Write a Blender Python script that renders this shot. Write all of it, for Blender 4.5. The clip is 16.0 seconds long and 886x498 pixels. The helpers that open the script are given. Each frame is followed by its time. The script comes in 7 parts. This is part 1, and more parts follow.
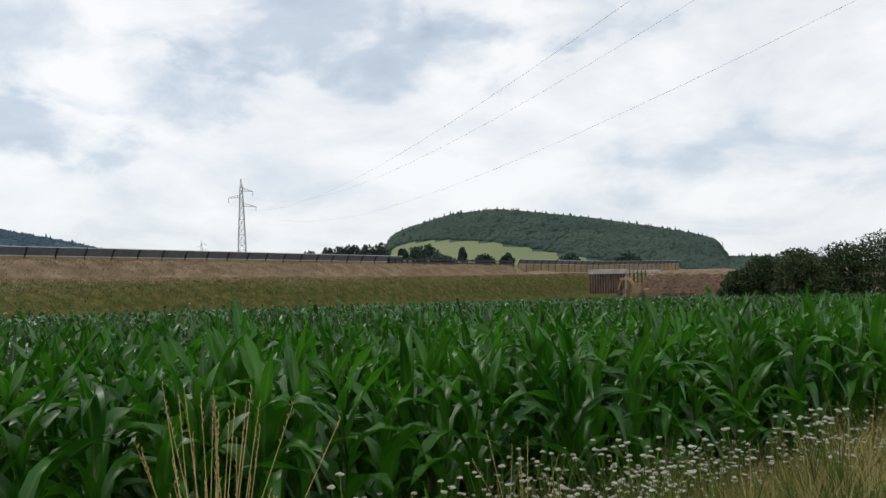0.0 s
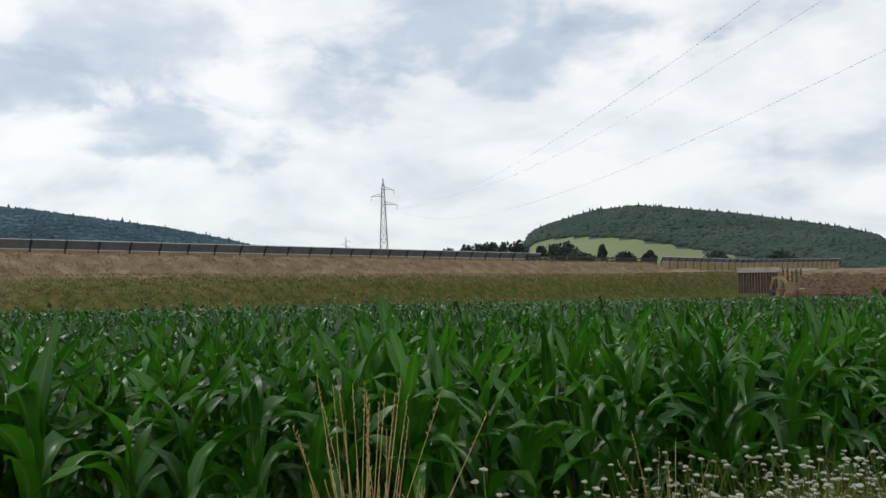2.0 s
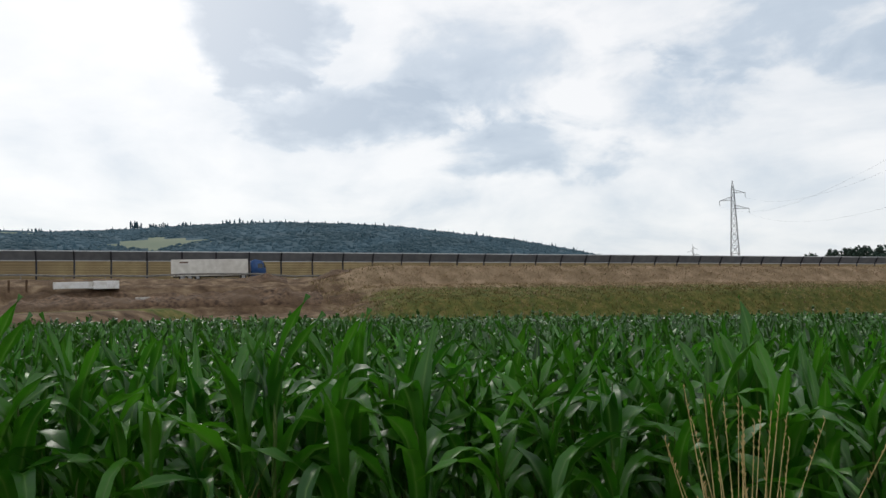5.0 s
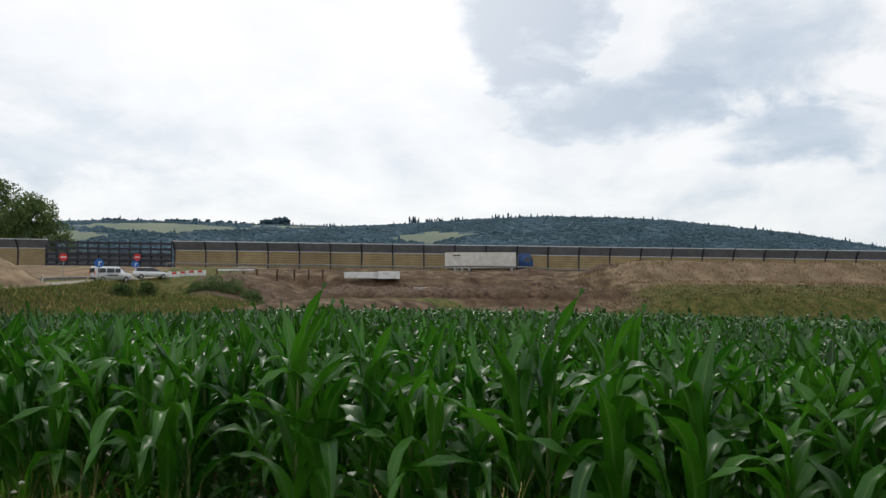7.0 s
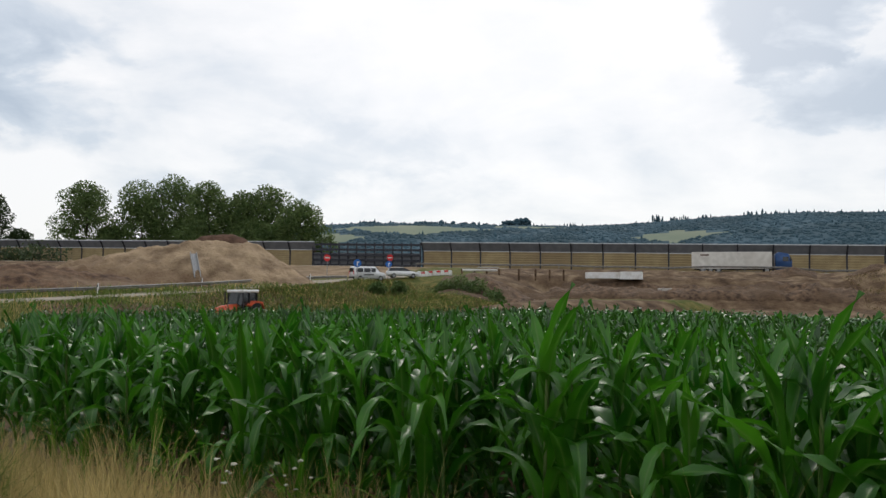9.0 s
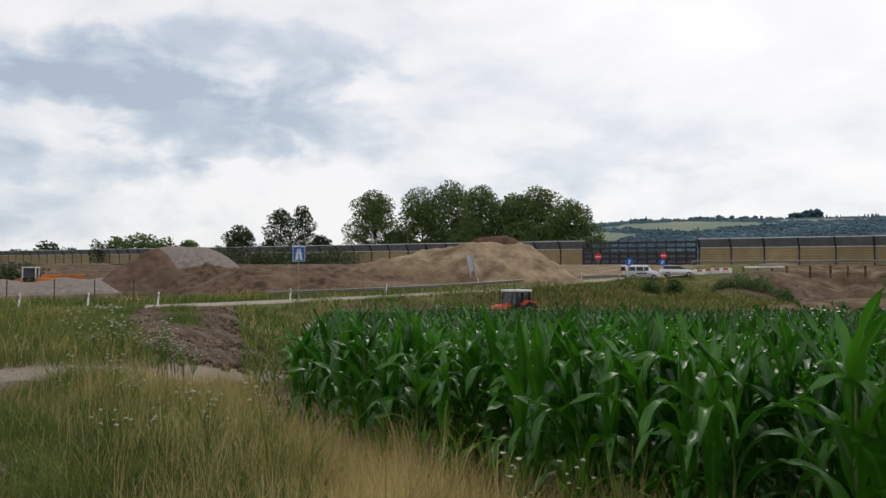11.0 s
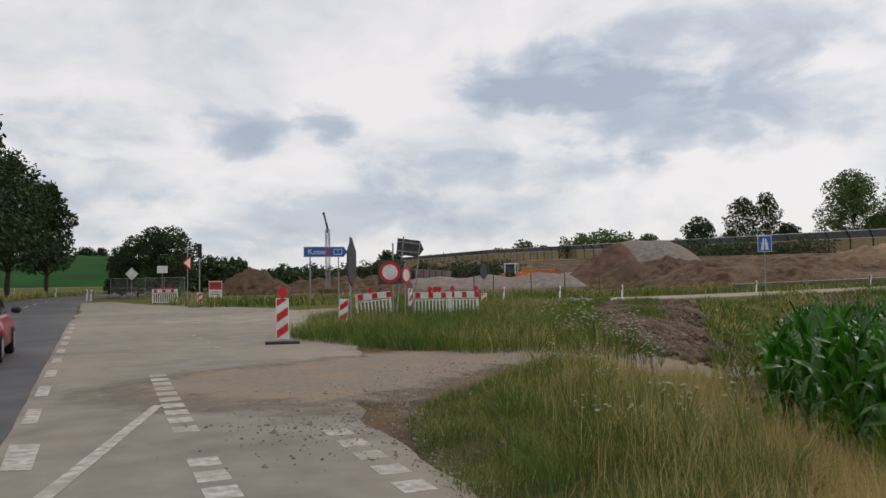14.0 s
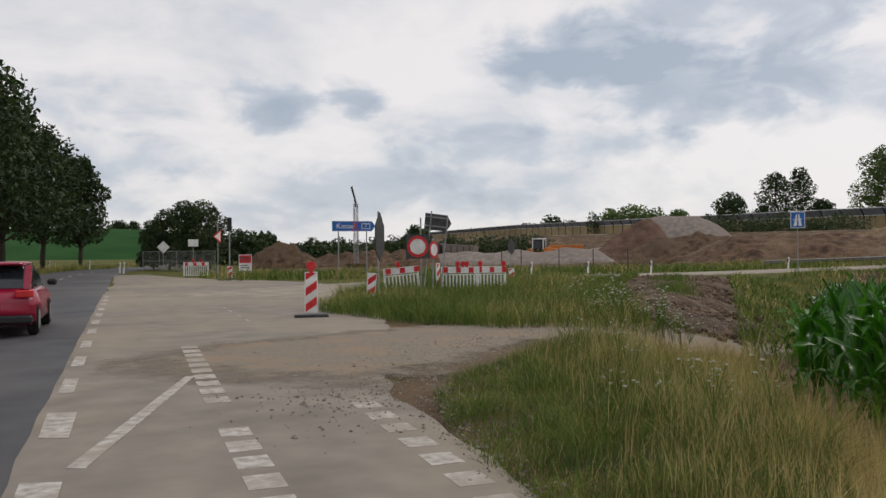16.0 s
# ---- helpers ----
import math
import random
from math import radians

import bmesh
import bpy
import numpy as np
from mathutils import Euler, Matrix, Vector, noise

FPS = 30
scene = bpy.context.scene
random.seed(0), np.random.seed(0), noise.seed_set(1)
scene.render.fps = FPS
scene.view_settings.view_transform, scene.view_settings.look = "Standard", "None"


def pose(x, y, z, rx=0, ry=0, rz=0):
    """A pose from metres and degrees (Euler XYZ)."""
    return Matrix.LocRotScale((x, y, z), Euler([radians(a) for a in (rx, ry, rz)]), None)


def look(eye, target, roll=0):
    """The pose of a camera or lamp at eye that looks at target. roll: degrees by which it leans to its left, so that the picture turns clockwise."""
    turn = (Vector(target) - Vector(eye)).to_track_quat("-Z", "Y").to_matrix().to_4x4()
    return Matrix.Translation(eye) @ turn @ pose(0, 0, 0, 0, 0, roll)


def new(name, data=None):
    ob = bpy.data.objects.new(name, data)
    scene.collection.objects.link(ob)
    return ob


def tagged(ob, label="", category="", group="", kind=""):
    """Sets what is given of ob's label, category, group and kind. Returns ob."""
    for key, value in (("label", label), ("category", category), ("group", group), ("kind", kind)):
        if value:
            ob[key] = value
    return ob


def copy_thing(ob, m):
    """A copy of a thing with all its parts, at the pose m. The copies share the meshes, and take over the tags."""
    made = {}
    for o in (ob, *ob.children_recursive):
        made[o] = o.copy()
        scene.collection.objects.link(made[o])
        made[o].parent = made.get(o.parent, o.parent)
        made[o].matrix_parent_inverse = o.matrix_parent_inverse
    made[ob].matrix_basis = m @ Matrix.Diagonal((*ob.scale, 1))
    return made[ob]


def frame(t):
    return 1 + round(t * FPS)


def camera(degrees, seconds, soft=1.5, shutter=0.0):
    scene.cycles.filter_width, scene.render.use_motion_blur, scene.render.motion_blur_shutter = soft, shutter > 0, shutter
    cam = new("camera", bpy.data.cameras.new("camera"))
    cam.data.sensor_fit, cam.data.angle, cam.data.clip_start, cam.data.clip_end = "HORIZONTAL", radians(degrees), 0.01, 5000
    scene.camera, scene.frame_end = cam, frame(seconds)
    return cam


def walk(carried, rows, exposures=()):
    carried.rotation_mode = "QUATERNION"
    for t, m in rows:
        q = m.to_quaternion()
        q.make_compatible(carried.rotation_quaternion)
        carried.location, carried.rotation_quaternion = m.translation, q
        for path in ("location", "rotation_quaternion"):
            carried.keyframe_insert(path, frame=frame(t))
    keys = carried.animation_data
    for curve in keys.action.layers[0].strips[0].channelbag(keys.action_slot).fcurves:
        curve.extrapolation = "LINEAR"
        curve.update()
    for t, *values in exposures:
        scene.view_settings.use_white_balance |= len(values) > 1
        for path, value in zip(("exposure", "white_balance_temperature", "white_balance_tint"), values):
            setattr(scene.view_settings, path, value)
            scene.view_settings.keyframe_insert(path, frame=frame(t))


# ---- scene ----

# ---------- camera ----------
cam = camera(58.55, 16.0)
EYE, REACH = 1.6, 0.148          # eye height; the lens turns on a small circle round the body
ROWS = [
    (0.0, 28.67, 1.59, 1.36), (0.5, 30.23, 1.56, 1.40), (1.0, 32.42, 1.51, 1.37), (1.5, 34.33, 1.40, 1.22),
    (2.0, 38.66, 1.59, 1.03), (2.5, 43.06, 1.77, 1.08), (3.0, 46.61, 2.10, 1.16), (3.5, 49.72, 2.16, 1.23),
    (4.0, 54.03, 2.26, 1.16), (4.2, 55.66, 2.41, 1.22), (6.3, 76.34, 2.91, 0.70), (6.5, 78.08, 2.93, 0.49),
    (7.0, 82.36, 2.57, 0.07), (7.5, 86.70, 2.40, 0.07), (8.0, 90.70, 2.35, 0.07), (8.5, 94.82, 2.53, 0.00),
    (9.0, 99.68, 2.53, -0.38), (9.2, 101.51, 2.41, -0.41), (11.3, 122.18, 2.58, -0.14), (11.5, 124.25, 2.69, -0.26),
    (12.0, 129.30, 2.89, 0.00), (12.5, 134.44, 2.84, 0.09), (13.0, 140.59, 2.60, 0.27), (13.5, 146.52, 2.28, 0.34),
    (14.0, 151.51, 2.09, 0.69), (14.5, 153.24, 1.90, 0.82), (15.0, 153.21, 1.41, 0.59), (15.5, 152.07, 0.69, 0.54),
    (16.0, 153.53, 0.28, 0.37),
]


def stance(yaw, pitch, lean):
    a, b = radians(yaw), radians(pitch)
    eye = Vector((-math.sin(a) * REACH, math.cos(a) * REACH, EYE))
    ahead = Vector((-math.sin(a) * math.cos(b), math.cos(a) * math.cos(b), math.sin(b)))
    return look(eye, eye + ahead, -lean)


walk(cam, [(t, stance(y, p, r)) for t, y, p, r in ROWS],
     [(0.0, 0.05, 6500, 10), (4.2, 0.0, 6500, 10), (9.2, 0.0, 6550, 11), (12.5, -0.12, 6650, 13), (16.0, -0.18, 6750, 14)])

# ---------- light ----------
SUN_AZ, SUN_EL = 95.0, 42.0       # azimuth counted to the left from +y
world = bpy.data.worlds.new("overcast_sky")
scene.world = world
world.use_nodes = True
WN, WL = world.node_tree.nodes, world.node_tree.links
WN.clear()


def wnode(kind, **values):
    n = WN.new(kind)
    for k, v in values.items():
        if k in n.inputs:
            n.inputs[k].default_value = v
    return n


def wmath(op, a, b=None, clamp=False):
    n = WN.new("ShaderNodeMath")
    n.operation, n.use_clamp = op, clamp
    for i, v in enumerate((a, b)):
        if v is None:
            continue
        if isinstance(v, (int, float)):
            n.inputs[i].default_value = v
        else:
            WL.new(v, n.inputs[i])
    return n.outputs[0]


CLOUDS = ((75.9, 18.0, 4.2, 3.6, 0.62), (69.8, 12.4, 6.0, 1.9, 0.34), (56.8, 9.6, 5.5, 1.9, 0.30), (57.5, 16.2, 7.5, 2.8, 0.18), (47, 12.5, 6.0, 2.0, 0.14),
          (35.0, 16.2, 10.0, 2.8, 0.20), (6.6, 7.0, 10.0, 2.4, 0.12), (64, 6.5, 6.0, 1.1, 0.10), (107.3, 9.2, 6.0, 2.3, 0.16), (101, 6.6, 6.0, 1.5, 0.10), (129, 11.6, 4.6, 3.4, 0.20),
          (144.0, 14.2, 4.6, 2.3, 0.36), (136.0, 11.2, 6.2, 2.3, 0.32), (132.5, 15.8, 8.0, 2.5, 0.20), (146, 7.6, 9.0, 1.2, 0.20), (152, 9.2, 7.0, 1.0, 0.12),
          (166.0, 10.2, 3.6, 1.5, 0.32), (160.0, 11.3, 1.9, 1.5, 0.36), (176, 10.4, 5.0, 1.8, 0.18), (20, 17.5, 6.0, 1.6, 0.10), (116, 6.4, 6.0, 1.3, 0.10), (162, 4.2, 12.0, 1.9, 0.22), (146, 4.6, 9.0, 1.5, 0.16), (176, 6.5, 8.0, 1.5, 0.16))


def build_sky():
    coord = WN.new("ShaderNodeTexCoord").outputs["Generated"]
    sep = WN.new("ShaderNodeSeparateXYZ")
    WL.new(coord, sep.inputs[0])
    x, y, z = sep.outputs
    up = wmath("MAXIMUM", wmath("ADD", z, 0.28), 0.05)
    comb = WN.new("ShaderNodeCombineXYZ")
    WL.new(wmath("DIVIDE", x, up), comb.inputs[0])
    WL.new(wmath("DIVIDE", y, up), comb.inputs[1])
    sky = WN.new("ShaderNodeTexSky")
    sky.sky_type, sky.sun_disc = "NISHITA", False
    sky.sun_elevation, sky.sun_rotation = radians(SUN_EL), radians(-SUN_AZ)
    scaled = WN.new("ShaderNodeMixRGB")
    scaled.blend_type = "MULTIPLY"
    scaled.inputs[0].default_value = 1.0
    WL.new(sky.outputs[0], scaled.inputs[1])
    scaled.inputs[2].default_value = (0.10, 0.10, 0.10, 1)
    # cloud deck: broad masses and finer billows on a flat layer
    big = wnode("ShaderNodeTexNoise", Scale=1.5, Detail=9.0, Roughness=0.55, Distortion=0.5)
    WL.new(comb.outputs[0], big.inputs["Vector"])
    flat = WN.new("ShaderNodeCombineXYZ")
    for k, v in enumerate((x, y, wmath("MULTIPLY", z, 1.9))):
        WL.new(v, flat.inputs[k])
    fine = wnode("ShaderNodeTexNoise", Scale=9.0, Detail=9.0, Roughness=0.54, Distortion=0.25)
    WL.new(flat.outputs[0], fine.inputs["Vector"])
    shape = wmath("ADD", wmath("MULTIPLY", big.outputs[0], 0.80), 0.135)
    # the separate darker cumulus masses: azimuth, elevation, width and height in degrees, depth
    for az, el, wa, we, deep in CLOUDS:
        a, b = radians(az), radians(el)
        right = (math.cos(a), math.sin(a), 0.0)
        upv = (math.sin(a) * math.sin(b), -math.cos(a) * math.sin(b), math.cos(b))
        ahead = (-math.sin(a) * math.cos(b), math.cos(a) * math.cos(b), math.sin(b))
        comps = []
        for axis, size in ((right, wa), (upv, we), (ahead, 0)):
            d = WN.new("ShaderNodeVectorMath")
            d.operation = "DOT_PRODUCT"
            WL.new(coord, d.inputs[0])
            d.inputs[1].default_value = axis
            comps.append(wmath("MULTIPLY", d.outputs["Value"], 0.74 / math.tan(radians(size))) if size else d.outputs["Value"])
        r2 = wmath("ADD", wmath("MULTIPLY", comps[0], comps[0]), wmath("MULTIPLY", comps[1], comps[1]))
        edge = wmath("ADD", r2, wmath("MULTIPLY", wmath("SUBTRACT", fine.outputs[0], 0.5), 3.6))
        body = wmath("SUBTRACT", 1.0, wmath("MAXIMUM", edge, 0.0), True)
        base = wmath("SUBTRACT", 0.9, wmath("MULTIPLY", comps[1], 0.25))     # darker underside
        body = wmath("MULTIPLY", wmath("MULTIPLY", body, base), wmath("GREATER_THAN", comps[2], 0.5))
        shape = wmath("SUBTRACT", shape, wmath("MULTIPLY", body, deep))
    shape = wmath("ADD", shape, wmath("MULTIPLY", wmath("SUBTRACT", fine.outputs[0], 0.5), 0.36))
    deck = WN.new("ShaderNodeValToRGB")
    e = deck.color_ramp.elements
    e[0].position, e[0].color = 0.14, (0.42, 0.51, 0.62, 1)
    e[1].position, e[1].color = 0.62, (1.0, 1.0, 1.0, 1)
    m = e.new(0.36)
    m.color = (0.60, 0.68, 0.77, 1)
    m = e.new(0.50)
    m.color = (0.85, 0.88, 0.91, 1)
    WL.new(shape, deck.inputs[0])
    # brighter towards the veiled sun, whiter at the horizon
    a, b = radians(SUN_AZ), radians(SUN_EL - 14)
    sun_dir = (-math.sin(a) * math.cos(b), math.cos(a) * math.cos(b), math.sin(b))
    dot = WN.new("ShaderNodeVectorMath")
    dot.operation = "DOT_PRODUCT"
    WL.new(coord, dot.inputs[0])
    dot.inputs[1].default_value = sun_dir
    glow = wmath("POWER", wmath("MAXIMUM", dot.outputs["Value"], 0.0), 10.0)
    white = WN.new("ShaderNodeMixRGB")
    WL.new(wmath("MULTIPLY", glow, 0.62, True), white.inputs[0])
    WL.new(deck.outputs[0], white.inputs[1])
    white.inputs[2].default_value = (1.12, 1.12, 1.12, 1)
    hor = WN.new("ShaderNodeMixRGB")
    low = wmath("POWER", wmath("SUBTRACT", 1.0, wmath("MAXIMUM", z, 0.0), True), 9.0)
    WL.new(wmath("MULTIPLY", low, 0.45, True), hor.inputs[0])
    WL.new(white.outputs[0], hor.inputs[1])
    hor.inputs[2].default_value = (0.80, 0.86, 0.92, 1)
    mix = WN.new("ShaderNodeMixRGB")
    mix.inputs[0].default_value = 0.88
    WL.new(scaled.outputs[0], mix.inputs[1])
    WL.new(hor.outputs[0], mix.inputs[2])
    bg = WN.new("ShaderNodeBackground")
    bg.inputs[1].default_value = 1.0
    WL.new(mix.outputs[0], bg.inputs[0])
    out = WN.new("ShaderNodeOutputWorld")
    WL.new(bg.outputs[0], out.inputs[0])


build_sky()
lamp = bpy.data.lights.new("sun", "SUN")
lamp.energy, lamp.angle, lamp.color = 1.0, radians(14), (1.0, 0.96, 0.9)
sun = new("sun", lamp)
_a, _b = radians(SUN_AZ), radians(SUN_EL)
sun.matrix_world = look((-50 * math.sin(_a) * math.cos(_b), 50 * math.cos(_a) * math.cos(_b), 50 * math.sin(_b)), (0, 0, 0))

# ---------- materials ----------


def material(name, c1, c2, scale=8.0, rough=0.8, bump=0.15, c3=None, fine=60.0, metal=0.0, vary=0.0, island=False, trans=0.0, spec=0.3, mid=(0.35, 0.65), rib=None, fray=False):
    """Two colours by noise, a third in broad stains, fine grain and relief, optional variation per object or per island."""
    m = bpy.data.materials.new(name)
    m.use_nodes = True
    N, L = m.node_tree.nodes, m.node_tree.links
    p = N["Principled BSDF"]
    p.inputs["Roughness"].default_value = rough
    p.inputs["Metallic"].default_value = metal
    p.inputs["Specular IOR Level"].default_value = spec
    geo = N.new("ShaderNodeNewGeometry")
    noi = N.new("ShaderNodeTexNoise")
    noi.inputs["Scale"].default_value, noi.inputs["Detail"].default_value = scale, 5.0
    L.new(geo.outputs["Position"], noi.inputs["Vector"])
    ramp = N.new("ShaderNodeValToRGB")
    ramp.color_ramp.elements[0].position, ramp.color_ramp.elements[1].position = mid
    ramp.color_ramp.elements[0].color, ramp.color_ramp.elements[1].color = (*c1, 1), (*c2, 1)
    L.new(noi.outputs[0], ramp.inputs[0])
    col = ramp.outputs[0]
    if c3:
        st = N.new("ShaderNodeTexNoise")
        st.inputs["Scale"].default_value, st.inputs["Detail"].default_value = scale * 0.13, 4.0
        L.new(geo.outputs["Position"], st.inputs["Vector"])
        rs = N.new("ShaderNodeValToRGB")
        rs.color_ramp.elements[0].position, rs.color_ramp.elements[1].position = 0.45, 0.68
        L.new(st.outputs[0], rs.inputs[0])
        mx = N.new("ShaderNodeMixRGB")
        L.new(rs.outputs[0], mx.inputs[0])
        L.new(col, mx.inputs[1])
        mx.inputs[2].default_value = (*c3, 1)
        col = mx.outputs[0]
    if vary:
        src = geo.outputs["Random Per Island"] if island else N.new("ShaderNodeObjectInfo").outputs["Random"]
        mr = N.new("ShaderNodeMapRange")
        mr.inputs["To Min"].default_value, mr.inputs["To Max"].default_value = 1 - vary, 1 + vary
        L.new(src, mr.inputs["Value"])
        hs = N.new("ShaderNodeHueSaturation")
        L.new(mr.outputs[0], hs.inputs["Value"])
        L.new(col, hs.inputs["Color"])
        col = hs.outputs[0]
    if rib:                                  # paler midrib along the middle of a blade
        at = N.new("ShaderNodeAttribute")
        at.attribute_name = "rib"
        pw = N.new("ShaderNodeMath")
        pw.operation = "POWER"
        L.new(at.outputs["Fac"], pw.inputs[0])
        pw.inputs[1].default_value = 9.0
        mr = N.new("ShaderNodeMixRGB")
        L.new(pw.outputs[0], mr.inputs[0])
        L.new(col, mr.inputs[1])
        mr.inputs[2].default_value = (*rib, 1)
        col = mr.outputs[0]
    L.new(col, p.inputs["Base Color"])
    if bump:
        fn = N.new("ShaderNodeTexNoise")
        fn.inputs["Scale"].default_value, fn.inputs["Detail"].default_value = fine, 4.0
        L.new(geo.outputs["Position"], fn.inputs["Vector"])
        bp = N.new("ShaderNodeBump")
        bp.inputs["Strength"].default_value, bp.inputs["Distance"].default_value = bump, 1.0 / fine
        L.new(fn.outputs[0], bp.inputs["Height"])
        L.new(bp.outputs[0], p.inputs["Normal"])
    if fray:                                 # loose cover that thins out towards its edges
        at = N.new("ShaderNodeAttribute")
        at.attribute_name = "fray"
        gn = N.new("ShaderNodeTexNoise")
        gn.inputs["Scale"].default_value, gn.inputs["Detail"].default_value, gn.inputs["Roughness"].default_value = 1.6, 8.0, 0.7
        L.new(geo.outputs["Position"], gn.inputs["Vector"])
        ad = N.new("ShaderNodeMath")
        L.new(at.outputs["Fac"], ad.inputs[0])
        L.new(gn.outputs[0], ad.inputs[1])
        rg = N.new("ShaderNodeMapRange")
        rg.inputs["From Min"].default_value, rg.inputs["From Max"].default_value = 0.72, 1.15
        L.new(ad.outputs[0], rg.inputs["Value"])
        tb = N.new("ShaderNodeBsdfTransparent")
        ms = N.new("ShaderNodeMixShader")
        L.new(rg.outputs[0], ms.inputs[0])
        L.new(tb.outputs[0], ms.inputs[1])
        L.new(p.outputs[0], ms.inputs[2])
        L.new(ms.outputs[0], N["Material Output"].inputs[0])
    if trans:
        tr = N.new("ShaderNodeBsdfTranslucent")
        L.new(col, tr.inputs[0])
        ms = N.new("ShaderNodeMixShader")
        ms.inputs[0].default_value = trans
        L.new(p.outputs[0], ms.inputs[1])
        L.new(tr.outputs[0], ms.inputs[2])
        L.new(ms.outputs[0], N["Material Output"].inputs[0])
    return m


def ground_material():
    """Soil, sand, green and dry grass, mixed by the cover mask of the sheet and by noise."""
    m = bpy.data.materials.new("ground")
    m.use_nodes = True
    N, L = m.node_tree.nodes, m.node_tree.links
    p = N["Principled BSDF"]
    p.inputs["Roughness"].default_value, p.inputs["Specular IOR Level"].default_value = 0.95, 0.1
    att = N.new("ShaderNodeVertexColor")
    att.layer_name = "cover"
    sep = N.new("ShaderNodeSeparateColor")
    L.new(att.outputs[0], sep.inputs[0])
    geo = N.new("ShaderNodeNewGeometry")

    def noise_of(s, d=5.0):
        n = N.new("ShaderNodeTexNoise")
        n.inputs["Scale"].default_value, n.inputs["Detail"].default_value = s, d
        L.new(geo.outputs["Position"], n.inputs["Vector"])
        return n.outputs[0]

    def ramp(src, *stops):
        r = N.new("ShaderNodeValToRGB")
        e = r.color_ramp.elements
        e[0].position, e[0].color = stops[0][0], (*stops[0][1], 1)
        e[1].position, e[1].color = stops[-1][0], (*stops[-1][1], 1)
        for q, c in stops[1:-1]:
            x = e.new(q)
            x.color = (*c, 1)
        L.new(src, r.inputs[0])
        return r.outputs[0]

    def mix(f, a, b):
        x = N.new("ShaderNodeMixRGB")
        for i, v in enumerate((f, a, b)):
            L.new(v, x.inputs[i])
        return x.outputs[0]

    def sharpen(mask):
        a = N.new("ShaderNodeMath")
        a.operation = "ADD"
        L.new(mask, a.inputs[0])
        b = N.new("ShaderNodeMath")
        b.operation = "MULTIPLY_ADD"
        L.new(noise_of(0.6, 6.0), b.inputs[0])
        b.inputs[1].default_value, b.inputs[2].default_value = 0.9, -0.45
        L.new(b.outputs[0], a.inputs[1])
        r = N.new("ShaderNodeMapRange")
        r.inputs["From Min"].default_value, r.inputs["From Max"].default_value = 0.38, 0.62
        L.new(a.outputs[0], r.inputs["Value"])
        return r.outputs[0]

    green = ramp(noise_of(0.9), (0.3, (0.045, 0.064, 0.014)), (0.5, (0.085, 0.092, 0.022)), (0.7, (0.155, 0.125, 0.042)))
    dry = ramp(noise_of(0.35, 8.0), (0.3, (0.135, 0.095, 0.055)), (0.5, (0.205, 0.148, 0.092)), (0.7, (0.30, 0.222, 0.148)))
    soil = ramp(noise_of(0.5, 8.0), (0.3, (0.052, 0.033, 0.020)), (0.5, (0.108, 0.071, 0.043)), (0.72, (0.215, 0.158, 0.10)))
    col = mix(sharpen(sep.outputs[1]), green, dry)
    col = mix(sharpen(sep.outputs[0]), col, soil)
    L.new(col, p.inputs["Base Color"])
    bp = N.new("ShaderNodeBump")
    bp.inputs["Strength"].default_value, bp.inputs["Distance"].default_value = 0.6, 0.25
    L.new(noise_of(2.5, 8.0), bp.inputs["Height"])
    L.new(bp.outputs[0], p.inputs["Normal"])
    return m


MAT_GROUND = ground_material()
MAT_ASPHALT = material("asphalt", (0.045, 0.045, 0.05), (0.075, 0.075, 0.08), 1.2, 0.75, 0.25, c3=(0.10, 0.095, 0.09), fine=220)
MAT_DUSTY = material("dusty_asphalt", (0.172, 0.152, 0.126), (0.260, 0.230, 0.190), 1.5, 0.9, 0.15, c3=(0.295, 0.245, 0.185), fine=220, mid=(0.3, 0.7))
MAT_DIRT = material("gravel_track", (0.155, 0.128, 0.100), (0.265, 0.225, 0.178), 9.0, 0.95, 0.5, c3=(0.25, 0.19, 0.13), fine=70, mid=(0.2, 0.8), fray=True)
MAT_PALE = material("pale_road", (0.22, 0.19, 0.15), (0.33, 0.29, 0.235), 1.0, 0.9, 0.2, fine=60)
MAT_PAINT = material("worn_road_paint", (0.27, 0.24, 0.20), (0.50, 0.48, 0.44), 9.0, 0.8, 0.2, c3=(0.30, 0.265, 0.22), fine=150)
MAT_CORN = material("corn_leaf", (0.011, 0.080, 0.003), (0.048, 0.190, 0.007), 2.0, 0.38, 0.12, fine=90, vary=0.6, island=True, trans=0.40, spec=0.58, rib=(0.10, 0.22, 0.04))
MAT_CORN_YOUNG = material("young_corn_leaf", (0.055, 0.185, 0.006), (0.115, 0.29, 0.012), 2.0, 0.45, 0.1, fine=90, vary=0.3, trans=0.45, spec=0.4, rib=(0.16, 0.30, 0.06))
MAT_CORN_FAR = material("corn_far", (0.016, 0.082, 0.007), (0.046, 0.148, 0.015), 1.2, 0.36, 0.0, vary=0.5, island=True, trans=0.28, spec=0.7)
MAT_STALK = material("corn_stalk", (0.05, 0.10, 0.02), (0.10, 0.15, 0.04), 6.0, 0.5, 0.1)
MAT_LEAF = material("tree_leaves", (0.066, 0.118, 0.034), (0.135, 0.188, 0.060), 0.5, 0.6, 0.0, vary=0.25, island=True, trans=0.35)
MAT_LEAF_DARK = material("dark_tree_leaves", (0.017, 0.038, 0.011), (0.045, 0.076, 0.022), 0.5, 0.6, 0.0, vary=0.35, island=True, trans=0.15)
MAT_LEAF_OLIVE = material("willow_leaves", (0.03, 0.055, 0.02), (0.065, 0.09, 0.035), 0.5, 0.6, 0.0, vary=0.3, island=True, trans=0.2)
